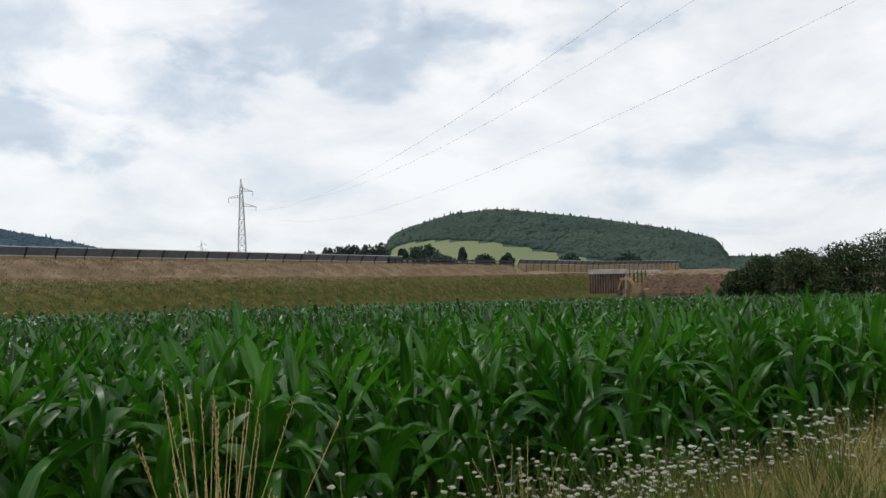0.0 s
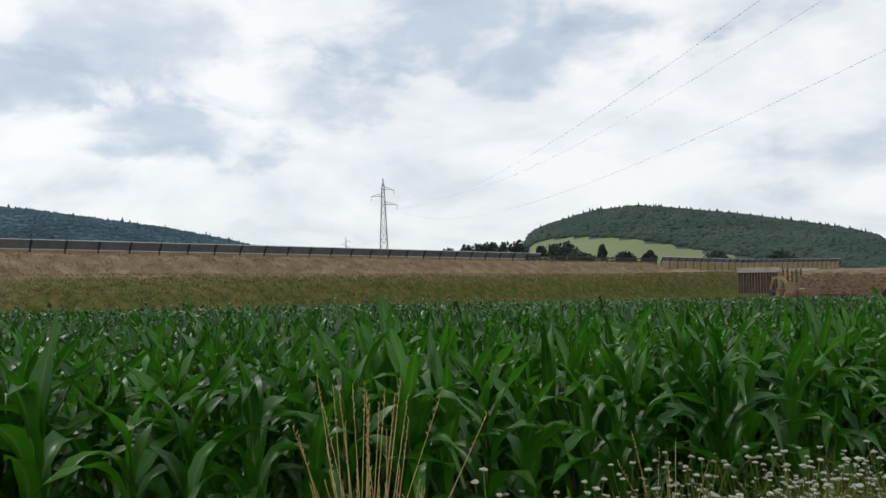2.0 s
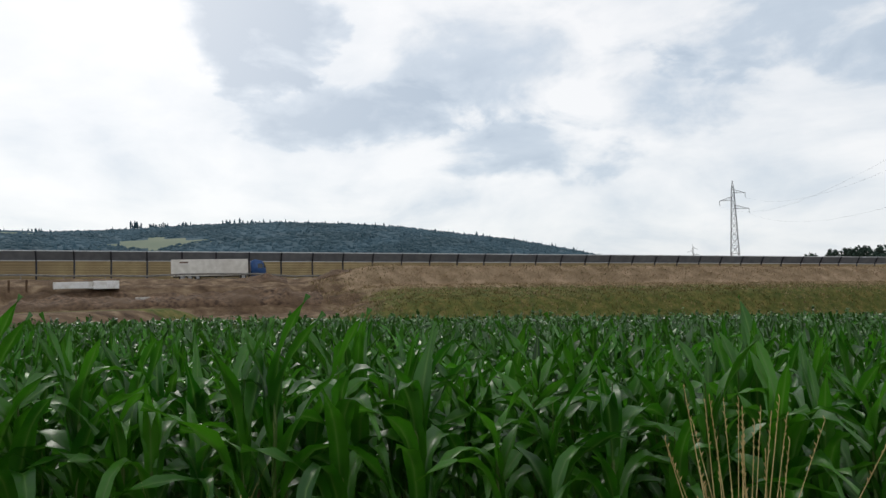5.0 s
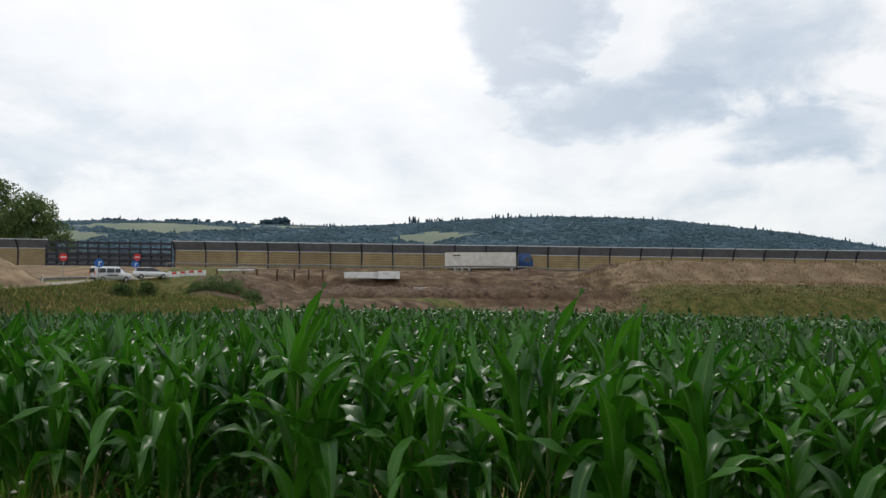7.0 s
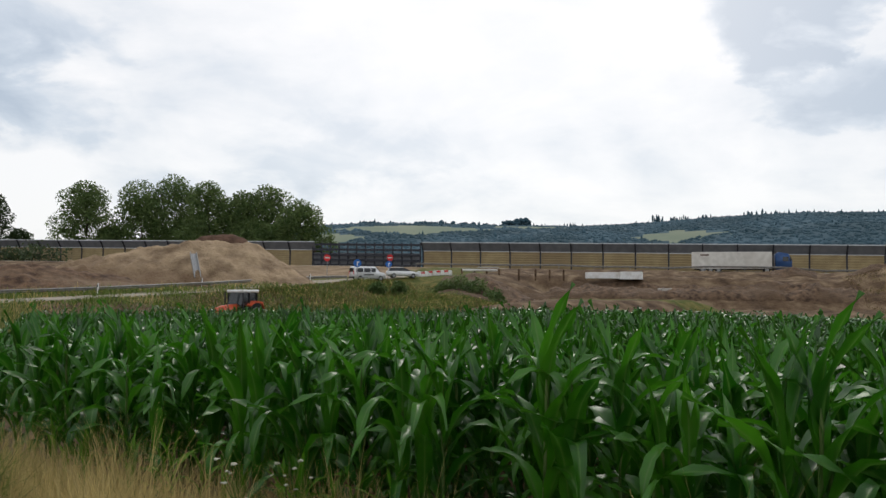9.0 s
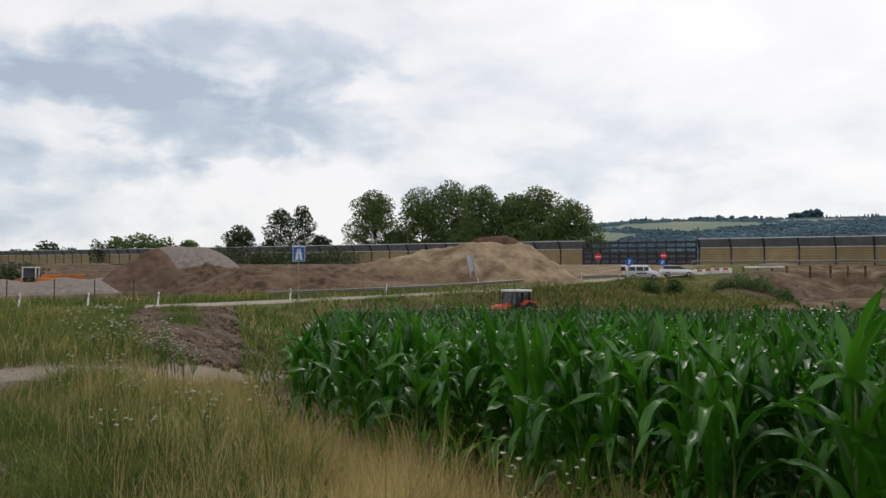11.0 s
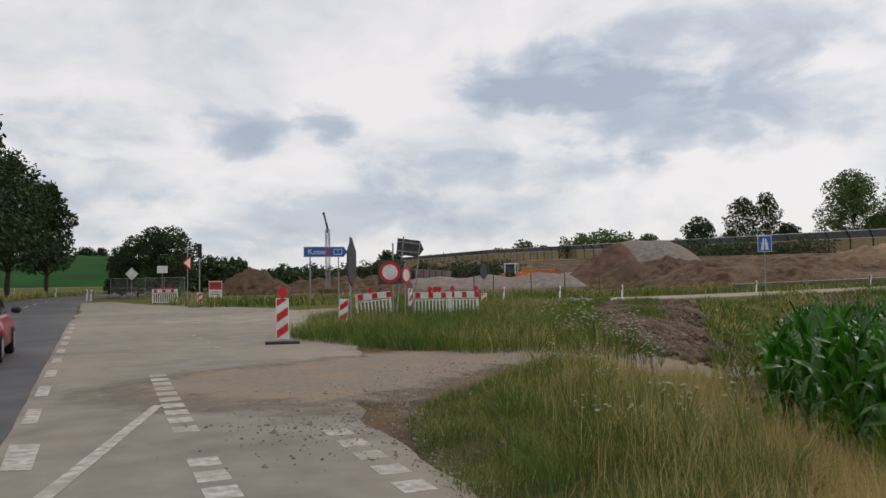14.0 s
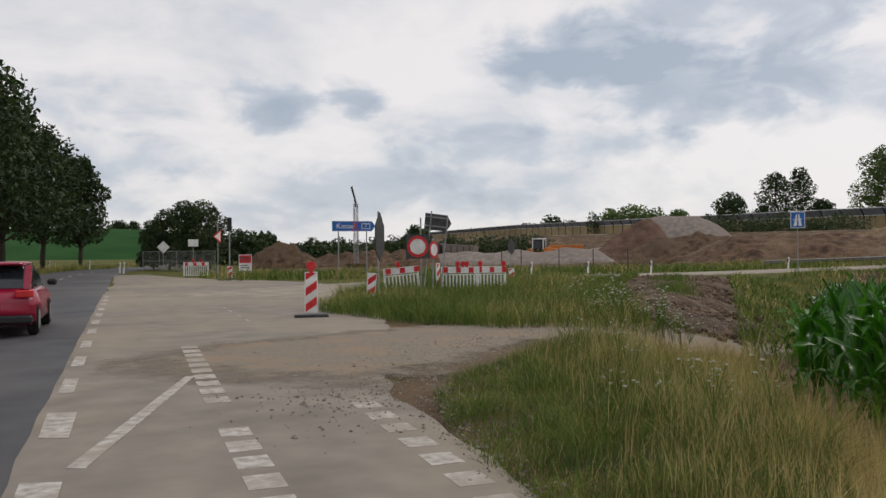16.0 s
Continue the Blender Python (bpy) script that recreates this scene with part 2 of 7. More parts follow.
MAT_BARK = material("bark", (0.035, 0.028, 0.022), (0.08, 0.065, 0.05), 5.0, 0.9, 0.5, fine=20)
# green shifted towards blue-grey, a little distance haze in the base colour
MAT_FOREST = material("faintly_hazed_forest", (0.026, 0.050, 0.040), (0.046, 0.075, 0.056), 0.02, 0.9, 0.0, vary=0.08, island=True)
# the blue cast is distance haze mixed into the woodland's base colour
MAT_FOREST_FAR = material("haze_tinted_far_forest", (0.027, 0.061, 0.080), (0.044, 0.089, 0.118), 0.012, 0.95, 0.0, vary=0.04, island=True, mid=(0.40, 0.60))
MAT_PANEL = material("beige_noise_panel", (0.26, 0.20, 0.105), (0.33, 0.26, 0.14), 0.6, 0.8, 0.1, c3=(0.24, 0.18, 0.10), fine=12, vary=0.06)
MAT_BAND = material("grey_noise_panel", (0.115, 0.122, 0.135), (0.155, 0.162, 0.175), 0.8, 0.55, 0.05, fine=12, vary=0.08)
MAT_STEEL = material("dark_steel", (0.02, 0.022, 0.03), (0.045, 0.048, 0.06), 3.0, 0.5, 0.05, metal=0.3)
MAT_ZINC = material("galvanised_steel", (0.22, 0.225, 0.23), (0.36, 0.365, 0.37), 8.0, 0.45, 0.05, metal=0.6)
MAT_RAIL = material("weathered_guard_rail", (0.15, 0.148, 0.142), (0.24, 0.236, 0.225), 3.0, 0.6, 0.05, c3=(0.20, 0.18, 0.15), metal=0.2)
MAT_CAP = material("pale_metal_cap", (0.45, 0.47, 0.49), (0.58, 0.60, 0.62), 3.0, 0.5, 0.0, metal=0.2)
MAT_WHITE = material("white_paint", (0.66, 0.66, 0.66), (0.80, 0.80, 0.79), 9.0, 0.5, 0.03, c3=(0.58, 0.56, 0.53))
MAT_RED = material("red_reflective", (0.50, 0.02, 0.025), (0.62, 0.04, 0.04), 9.0, 0.45, 0.0)
MAT_BLACK = material("black_plastic", (0.012, 0.012, 0.013), (0.03, 0.03, 0.032), 9.0, 0.5, 0.05)
MAT_BLUE = material("blue_sign", (0.012, 0.10, 0.38), (0.02, 0.14, 0.46), 4.0, 0.4, 0.0)
MAT_SIGNBACK = material("grey_sign_back", (0.05, 0.05, 0.053), (0.085, 0.085, 0.09), 6.0, 0.55, 0.0, metal=0.3)
MAT_CONCRETE = material("concrete", (0.40, 0.38, 0.35), (0.56, 0.54, 0.50), 2.0, 0.9, 0.3, c3=(0.33, 0.29, 0.25), fine=25)
MAT_SAND = material("sandy_soil", (0.150, 0.100, 0.058), (0.36, 0.265, 0.165), 0.42, 0.95, 0.8, c3=(0.125, 0.075, 0.041), fine=3)
MAT_REDSOIL = material("reddish_soil", (0.085, 0.05, 0.034), (0.155, 0.092, 0.064), 0.8, 0.95, 0.8, fine=4)
MAT_GRAVEL = material("grey_gravel", (0.165, 0.140, 0.122), (0.255, 0.220, 0.193), 1.5, 0.95, 0.6, c3=(0.20, 0.16, 0.136), fine=14)
MAT_DARKSOIL = material("dark_clods", (0.044, 0.026, 0.016), (0.165, 0.105, 0.063), 1.4, 0.95, 0.9, c3=(0.105, 0.068, 0.041), fine=6)
MAT_PATCHSOIL = material("patchy_soil", (0.050, 0.027, 0.015), (0.155, 0.092, 0.053), 1.1, 0.95, 1.0, c3=(0.185, 0.125, 0.078), fine=5)
MAT_STONE = material("loose_stones", (0.13, 0.11, 0.088), (0.26, 0.228, 0.19), 9.0, 0.9, 0.1, vary=0.4, island=True)
MAT_RUTS = material("wet_churned_earth", (0.050, 0.032, 0.021), (0.165, 0.112, 0.075), 1.6, 0.9, 1.0, c3=(0.105, 0.070, 0.046), fine=9)
MAT_GOLD = material("golden_straw", (0.40, 0.30, 0.12), (0.58, 0.46, 0.22), 6.0, 0.7, 0.0, trans=0.2)
MAT_GRASS = material("green_grass", (0.046, 0.100, 0.012), (0.140, 0.182, 0.030), 1.5, 0.7, 0.0, vary=0.5, island=True, trans=0.25)
MAT_STRAW = material("dry_grass", (0.32, 0.245, 0.085), (0.56, 0.44, 0.19), 2.0, 0.75, 0.0, vary=0.35, island=True, trans=0.25)
MAT_BANK_DRY = material("brown_bank_grass", (0.22, 0.155, 0.090), (0.35, 0.26, 0.16), 0.5, 0.85, 0.0, vary=0.35, island=True, trans=0.15)
MAT_BANK_GREEN = material("olive_bank_grass", (0.075, 0.078, 0.022), (0.165, 0.125, 0.045), 0.4, 0.8, 0.0, vary=0.25, island=True, trans=0.15)
MAT_UMBEL = material("white_umbels", (0.26, 0.27, 0.20), (0.42, 0.42, 0.34), 20.0, 0.8, 0.0, vary=0.2, island=True, trans=0.2)
# field colours greyed for the far ridge: air haze put into the colour
MAT_FIELD_FAR = material("haze_tinted_far_field", (0.13, 0.17, 0.12), (0.18, 0.21, 0.145), 0.01, 0.95, 0.0, c3=(0.22, 0.22, 0.16))
MAT_FIELD = material("far_field", (0.15, 0.19, 0.09), (0.20, 0.23, 0.11), 0.01, 0.95, 0.0, c3=(0.29, 0.265, 0.15))

# ---------- helpers ----------


def mesh_data(name, verts, faces, mat):
    me = bpy.data.meshes.new(name)
    me.from_pydata([tuple(v) for v in verts], [], [tuple(f) for f in faces])
    if mat:
        me.materials.append(mat)
    return me


def quads(name, verts, loops, per, mat, smooth=False):
    """A mesh from numpy arrays whose faces all have the same number of corners."""
    me = bpy.data.meshes.new(name)
    verts, loops = np.asarray(verts, np.float32), np.asarray(loops, np.int32)
    nf = len(loops) // per
    me.vertices.add(len(verts))
    me.vertices.foreach_set("co", verts.ravel())
    me.loops.add(len(loops))
    me.loops.foreach_set("vertex_index", loops)
    me.polygons.add(nf)
    me.polygons.foreach_set("loop_start", np.arange(nf, dtype=np.int32) * per)
    me.polygons.foreach_set("use_smooth", np.full(nf, smooth))
    me.update(calc_edges=True)
    me.materials.append(mat)
    return me


def thing(name, label, category, m=None, group="", kind=""):
    ob = new(name)
    ob.empty_display_size = 0.2
    if m is not None:
        ob.matrix_basis = m
    return tagged(ob, label, category, group, kind)


def part(name, bm, mat, parent=None, label="", smooth=False):
    if isinstance(bm, bmesh.types.BMesh):
        me = bpy.data.meshes.new(name)
        bm.to_mesh(me)
        bm.free()
        me.materials.append(mat)
    else:
        me = bm
    if smooth:
        for f in me.polygons:
            f.use_smooth = True
    ob = new(name, me)
    if parent is not None:
        ob.parent = parent
    return tagged(ob, label)


def add_box(bm, x0, x1, y0, y1, z0, z1, bevel=0.0, m=None):
    made = bmesh.ops.create_cube(bm, size=1.0)["verts"]
    bmesh.ops.transform(bm, matrix=Matrix.Translation(((x0 + x1) / 2, (y0 + y1) / 2, (z0 + z1) / 2)) @ Matrix.Diagonal((x1 - x0, y1 - y0, z1 - z0, 1)), verts=made)
    if bevel:
        es = {e for v in made for e in v.link_edges}
        out = bmesh.ops.bevel(bm, geom=list(es), offset=bevel, segments=1, affect="EDGES")
        made = list({v for f in out["faces"] for v in f.verts} | {v for v in made if v.is_valid})
    if m is not None:
        bmesh.ops.transform(bm, matrix=m, verts=[v for v in made if v.is_valid])
    return made


def boxes(*rows, bevel=0.0):
    bm = bmesh.new()
    for r in rows:
        add_box(bm, *r, bevel=bevel)
    return bm


def tube(points, radii, sides=8):
    bm = bmesh.new()
    add_tube(bm, points, radii, sides)
    return bm


def add_tube(bm, points, radii, sides=8):
    pts = [Vector(p) for p in points]
    if isinstance(radii, (int, float)):
        radii = [radii] * len(pts)
    rings = []
    for i, p in enumerate(pts):
        d = (pts[min(i + 1, len(pts) - 1)] - pts[max(i - 1, 0)]).normalized()
        q = d.to_track_quat("Z", "Y")
        rings.append([bm.verts.new(p + q @ Vector((radii[i] * math.cos(2 * math.pi * k / sides), radii[i] * math.sin(2 * math.pi * k / sides), 0))) for k in range(sides)])
    for a, b in zip(rings, rings[1:]):
        for k in range(sides):
            bm.faces.new((a[k], a[(k + 1) % sides], b[(k + 1) % sides], b[k]))
    bm.faces.new(rings[0][::-1])
    bm.faces.new(rings[-1])


def disc(r, t, sides=28, m=None):
    """A disc of thickness t, facing -y, centred on the origin."""
    bm = bmesh.new()
    bmesh.ops.create_cone(bm, cap_ends=True, segments=sides, radius1=r, radius2=r, depth=t, matrix=(m or Matrix()) @ Matrix.Rotation(radians(90), 4, "X"))
    return bm


def polar(az, d, z=0.0):
    a = radians(az)
    return Vector((-d * math.sin(a), d * math.cos(a), z))


def smooth(a, b, v):
    t = np.clip((np.asarray(v, float) - a) / (b - a), 0, 1)
    return t * t * (3 - 2 * t)


# ---------- lie of the land ----------
WALL_N = 153.0                                   # distance of the noise wall
NX, NY = -math.sin(radians(83)), math.cos(radians(83))   # from the eye square to the wall
SX, SY = math.cos(radians(83)), math.sin(radians(83))    # along the wall, to the right
CORN_A, CORN_B = Vector((-8.9, -7.6)), Vector((0.3, 10.6))   # front edge of the maize
EX, EY = -math.sin(radians(64)), math.cos(radians(64))
LEFT = Vector((-math.sin(radians(127)), math.cos(radians(127))))   # side edge of the maize, from its corner


def wall_top(s):
    return 9.1 - 0.0148 * np.clip(s, -330, 330)


def sides_of(x, y):
    n, s = x * NX + y * NY, x * SX + y * SY
    e = (x - CORN_A.x) * (-0.8925) + (y - CORN_A.y) * 0.4511          # depth behind the front edge
    w = (x - CORN_A.x) * (-LEFT.y) + (y - CORN_A.y) * LEFT.x          # distance inside the side edge
    return n, s, e, -w


def field_reach(s):
    """How far the maize runs towards the motorway."""
    return np.interp(s, [-42, -30, 5], [36, 44, 93])


def height(x, y):
    x, y = np.asarray(x, float), np.asarray(y, float)
    n, s, e, w = sides_of(x, y)
    d = np.hypot(x, y)
    inside = smooth(-5, -0.3, w) * smooth(-2.2, -0.2, e)
    reach = field_reach(s)
    inside = inside * (1 - smooth(reach - 3, reach + 6, n))
    ee = np.clip(e, 0, 140)
    field = -0.36 - 0.022 * ee - 0.02 * np.clip(y, 0, 260) - 0.03 * np.clip(-y - 2, 0, 40)
    base = field * inside - 0.03
    zm = wall_top(s) - 5.2
    berm = smooth(20, 34, s)
    pit = smooth(-27 - 0.08 * (n - 100), -17 - 0.08 * (n - 100), s) * (1 - berm)
    rest = 1 - berm - pit
    right_end = 1 - smooth(215, 260, s)
    p_berm = base + (zm - 1.4 - base) * smooth(94, 113, n) + 3.4 * smooth(118, 127, n) * right_end - (2.0 * smooth(128, 136, n)) * right_end
    p_berm = p_berm + (zm - p_berm) * smooth(130, 138, n)
    p_pit = base - 1.5 * smooth(93, 98, n) + 2.0 * smooth(108, 112, n) + (zm - 1.2 - base - 0.5) * smooth(119.5, 123.5, n)
    p_pit = p_pit + (zm - p_pit) * smooth(126, 134, n)
    p_rest = base + (2.2 - base) * smooth(32, 110, n) * smooth(-150, -75, s)
    p_rest = p_rest + (zm - p_rest) * smooth(96, 138, n)
    h = p_berm * berm + p_pit * pit + p_rest * rest
    h = h - 1.7 * smooth(-39.5, -31, s) * (1 - smooth(-22, -14, s)) * smooth(44, 56, n) * (1 - smooth(97, 106, n))
    beyond = smooth(156, 210, n)
    h = h * (1 - beyond) + (zm - 2.0) * beyond
    far = smooth(500, 1500, d)
    h = h * (1 - far) + 2.0 * far
    rough = np.sin(x * 0.9 + 1.3 * np.sin(y * 0.7)) * np.sin(y * 1.1 + np.sin(x * 0.6))
    return h + rough * 0.12 * smooth(92, 104, n) * (1 - smooth(136, 145, n)) * (1 + 1.5 * pit)


def ground_z(x, y):
    return float(height(x, y))


def build_ground():
    az = np.radians(np.concatenate([np.arange(-12, 195, 0.6), np.arange(195, 348, 3.0)]))
    r = np.concatenate([[0.0], np.geomspace(0.8, 60, 80), np.arange(61.5, 240, 1.5), np.geomspace(245, 4600, 34)])
    A, R = np.meshgrid(az, r, indexing="ij")
    X, Y = -R * np.sin(A), R * np.cos(A)
    Z = height(X, Y)
    na, nr = len(az), len(r)
    i, j = np.meshgrid(np.arange(na), np.arange(nr - 1), indexing="ij")
    k = (i + 1) % na
    loops = np.stack([i * nr + j, k * nr + j, k * nr + j + 1, i * nr + j + 1], -1).reshape(-1)
    me = quads("ground", np.stack([X, Y, Z], -1).reshape(-1, 3), loops, 4, MAT_GROUND, True)
    n, s, e, w = sides_of(X, Y)
    berm = smooth(20, 34, s)
    soil = smooth(93, 100, n) * (1 - berm) * smooth(-34, -24, s) + smooth(128, 134, n) * smooth(-45, -30, s) * (1 - smooth(200, 240, s)) * 0.8
    soil = np.maximum(soil, 0.9 * smooth(66, 82, np.hypot(X, Y)) * smooth(112, 120, np.degrees(A)) * (1 - smooth(164, 168, np.degrees(A))))
    soil = np.maximum(soil, smooth(0.5, 3, e) * smooth(0, 2, w) * (1 - smooth(85, 93, n)))
    soil = np.maximum(soil, 0.62 * (1 - smooth(24, 40, np.hypot(X, Y))) * (1 - smooth(-0.5, 2.5, w)))
    soil *= 1 - smooth(156, 175, n)
    dry = 0.25 + 0.85 * berm * smooth(104, 116, n) * (1 - smooth(156, 190, n))
    dry = np.maximum(dry, 0.52 * (1 - smooth(12, 30, np.hypot(X, Y))) )
    dry = np.maximum(dry, 0.85 * smooth(100, 110, n) * (1 - smooth(-46, -38, s)) * (1 - smooth(156, 170, n)))
    dry = np.maximum(dry, 0.6 * smooth(200, 300, np.hypot(X, Y)))
    col = np.stack([np.clip(soil, 0, 1), np.clip(dry, 0, 1), 0 * X, 1 + 0 * X], -1).astype(np.float32)
    lay = me.color_attributes.new("cover", "FLOAT_COLOR", "POINT")
    lay.data.foreach_set("color", col.reshape(-1))
    tagged(new("ground", me), "rolling ground of soil and dry grass around the maize field", "ground", kind="structure")


build_ground()

# ---------- roads ----------


def ribbon(name, pts, widths, mat, lift, label, steps=10, jag=0.0, fray=0.0):
    """A strip of road along a line of (x, y), laid on the ground, with its own thickness."""
    P = [Vector((p[0], p[1])) for p in pts]
    line, wid = [], []
    for i in range(len(P) - 1):
        p0, p1, p2, p3 = P[max(i - 1, 0)], P[i], P[i + 1], P[min(i + 2, len(P) - 1)]
        for k in range(steps):
            t = k / steps
            line.append(0.5 * ((2 * p1) + (p2 - p0) * t + (2 * p0 - 5 * p1 + 4 * p2 - p3) * t * t + (3 * p1 - p0 - 3 * p2 + p3) * t ** 3))
            wid.append((widths[i][0] + (widths[i + 1][0] - widths[i][0]) * t, widths[i][1] + (widths[i + 1][1] - widths[i][1]) * t))
    line.append(P[-1])
    wid.append(widths[-1])
    rnd = random.Random(len(name) * 7 + len(pts))
    vs, fs = [], []
    across = 9
    for i, p in enumerate(line):
        d = (line[min(i + 1, len(line) - 1)] - line[max(i - 1, 0)]).normalized()
        side = Vector((d.y, -d.x))
        a, b = -wid[i][0] + rnd.uniform(-jag, jag), wid[i][1] + rnd.uniform(-jag, jag)
        for k in range(across):
            q = p + side * (a + (b - a) * (0.0, 0.015, 0.14, 0.3, 0.5, 0.7, 0.86, 0.985, 1.0)[k])
            vs.append((q.x, q.y, ground_z(q.x, q.y) + lift - (0.05 if k in (0, across - 1) or i in (0, len(line) - 1) else 0)))
    for i in range(len(line) - 1):
        for k in range(across - 1):
            o = i * across + k
            fs.append((o, o + 1, o + across + 1, o + across))
    ob = new(name, mesh_data(name, vs, fs, mat))
    for f in ob.data.polygons:
        f.use_smooth = True
    if fray:                                 # how whole the surface lies, thinning towards its sides and ends
        ends = [min(1.0, i / (fray * steps), (len(line) - 1 - i) / (fray * steps)) for i in range(len(line))]
        lay = ob.data.attributes.new("fray", "FLOAT", "POINT")
        lay.data.foreach_set("value", [e * w for e in ends for w in (0.0, 0.05, 0.5, 0.85, 1.0, 0.85, 0.5, 0.05, 0.0)])
    return tagged(ob, label, "road", kind="structure")


def road_x(y):
    """The right-hand edge of the main carriageway."""
    return -0.078 * (-y - 8) if y > -60 else -4.06 - 0.078 * (-y - 60) - 0.0028 * (-y - 60) ** 2


YS = [-2, -8, -20, -34, -48, -62, -76, -92, -110, -130]
ribbon("road_main", [(16, 22), (6, 10), (2.2, 4)] + [(road_x(y), y) for y in YS], [(6.6, -0.02)] * (len(YS) + 3), MAT_ASPHALT, 0.038, "dark asphalt country road with worn white markings", jag=0.015)
ribbon("road_junction", [(2.0, 7), (-0.3, 2.5), (-1.55, -4), (-1.9, -9), (-3.2, -15), (-5.4, -22), (-7.6, -32), (-8.2, -43), (-7.0, -56), (-6.6, -68)],
       [(2.4, 0.5), (2.4, 0.9), (2.2, 1.38), (2.4, 1.8), (3.4, 2.9), (5.2, 3.2), (6.2, 4.4), (5.6, 5.2), (3.2, 1.4), (1.8, 0.3)], MAT_DUSTY, 0.034,
       "dusty pale asphalt of a closed junction beside the road", jag=0.08)
ribbon("road_gravel", [(-1.6, -9.5), (-4.6, -12.2), (-8.0, -13.6), (-12.5, -13.4), (-20, -13.9)], [(4.2, 3.2), (3.4, 2.9), (2.6, 1.9), (1.7, 1.4), (1.1, 1.1)],
       MAT_DIRT, 0.0385, "gravelly dirt crossing in front of the grass island", jag=0.18, fray=0.8)
ribbon("road_side", [(-5.5, -30), (-13, -36.5), (-24, -41.5), (-36, -43), (-48.3, -41.5), (-57.5, -38.3), (-68.5, -34.8), (-84, -32), (-100.7, -29.8), (-116, -26.5)],
       [(3, 4.5), (2.8, 3.6), (2.6, 2.6), (2.4, 2.4), (2.3, 2.3), (2.3, 2.3), (2.3, 2.3), (2.4, 2.4), (2.6, 2.6), (3, 3)], MAT_PALE, 0.05,
       "pale slip road leading up to the motorway", jag=0.05)
ribbon("road_churned", [(-14.6, -16.4), (-18.6, -20.6), (-26, -29), (-35, -38.5)], [(2.2, 2.0), (2.5, 2.3), (3.0, 3.0), (3.4, 3.6)], MAT_RUTS, 0.045,
       "churned brown earth track with deep ruts", jag=0.6)


def marking(corners):
    top = 0.0070 if min(y for x, y in corners) > -9.3 and max(x for x, y in corners) < -0.5 else 0.0112
    vs = [(x, y, -0.005) for x, y in corners] + [(x, y, top) for x, y in corners]
    n = len(corners)
    fs = [tuple(range(n, 2 * n))] + [(i, (i + 1) % n, n + (i + 1) % n, n + i) for i in range(n)]
    return mesh_data("road_marking", vs, fs, MAT_PAINT)


def oblong(x, y, yaw, w, l):
    """A w by l painted block whose long side points along yaw."""
    c, s = math.cos(radians(yaw)), math.sin(radians(yaw))
    return [(x + c * a - s * b, y + s * a + c * b) for a, b in ((-w / 2, -l / 2), (w / 2, -l / 2), (w / 2, l / 2), (-w / 2, l / 2))]


def build_markings():
    rows = [[(0.03, -7.88), (-0.04, -9.06), (-0.31, -8.96), (-0.21, -7.76)], [(0.20, -5.2), (0.13, -6.4), (-0.14, -6.3), (-0.04, -5.1)]]
    for y in (-10.83, -13.22, -15.62, -18.18, -20.6, -22.97, -25.4, -27.9, -30.3, -32.7):
        rows.append(oblong(-0.27 + (y + 10.83) * 0.079, y, -4.5, 0.17, 1.15))
    for k in range(7):
        y = -4.0 - k * 0.555
        rows.append(oblong(-1.27 + (y + 4.0) * 0.085, y, -5, 0.27, 0.37))
    for k in range(10):
        y = -9.0 - k * 0.58
        rows.append(oblong(-1.70 + (y + 9.0) * 0.098, y, -5, 0.27, 0.36))
    for k in range(8):
        y = -3.9 - k * 0.58
        rows.append(oblong(-2.58 + (y + 3.9) * 0.116, y, -6, 0.27, 0.34))
    for k in range(7):
        y = -38 - 7 * k
        rows.append(oblong(road_x(y) + 3.2, y, -4, 0.14, 3.2))
    rows.append([(-0.17, -6.69), (-0.3, -6.62), (-1.76, -10.84), (-1.65, -10.89)])
    for y in (-24.0, -22.6, -20.9, -19.3):
        rows.append(oblong(-4.28 + (y + 18.75) * 0.08, y, -4.5, 0.07, 0.5))
    for r in rows:
        tagged(new("road_marking", marking(r)), "worn white road marking on asphalt", "road marking", group="road markings")


build_markings()



def pebbles(name, spots, sizes, mat, label, seed):
    """Loose stones: squashed eight-sided lumps, each an island of its own."""
    rng = np.random.default_rng(seed)
    base = np.array([(1, 0, 0), (-1, 0, 0), (0, 1, 0), (0, -1, 0), (0, 0, 0.7), (0, 0, -0.5)], float)
    tri = np.array([(0, 2, 4), (2, 1, 4), (1, 3, 4), (3, 0, 4), (2, 0, 5), (1, 2, 5), (3, 1, 5), (0, 3, 5)])
    n = len(spots)
    V = base[None] * sizes[:, None, None] * rng.uniform(0.6, 1.3, (n, 6, 3))
    a = rng.uniform(0, 6.28, n)
    X = V[..., 0] * np.cos(a)[:, None] - V[..., 1] * np.sin(a)[:, None] + spots[:, :1]
    Y = V[..., 0] * np.sin(a)[:, None] + V[..., 1] * np.cos(a)[:, None] + spots[:, 1:]
    Z = V[..., 2] + 0.008
    loops = (tri[None] + (np.arange(n) * 6)[:, None, None]).reshape(-1)
    tagged(new(name, quads(name, np.stack([X, Y, Z], -1).reshape(-1, 3), loops, 3, mat)), label, "gravel", kind="stuff")


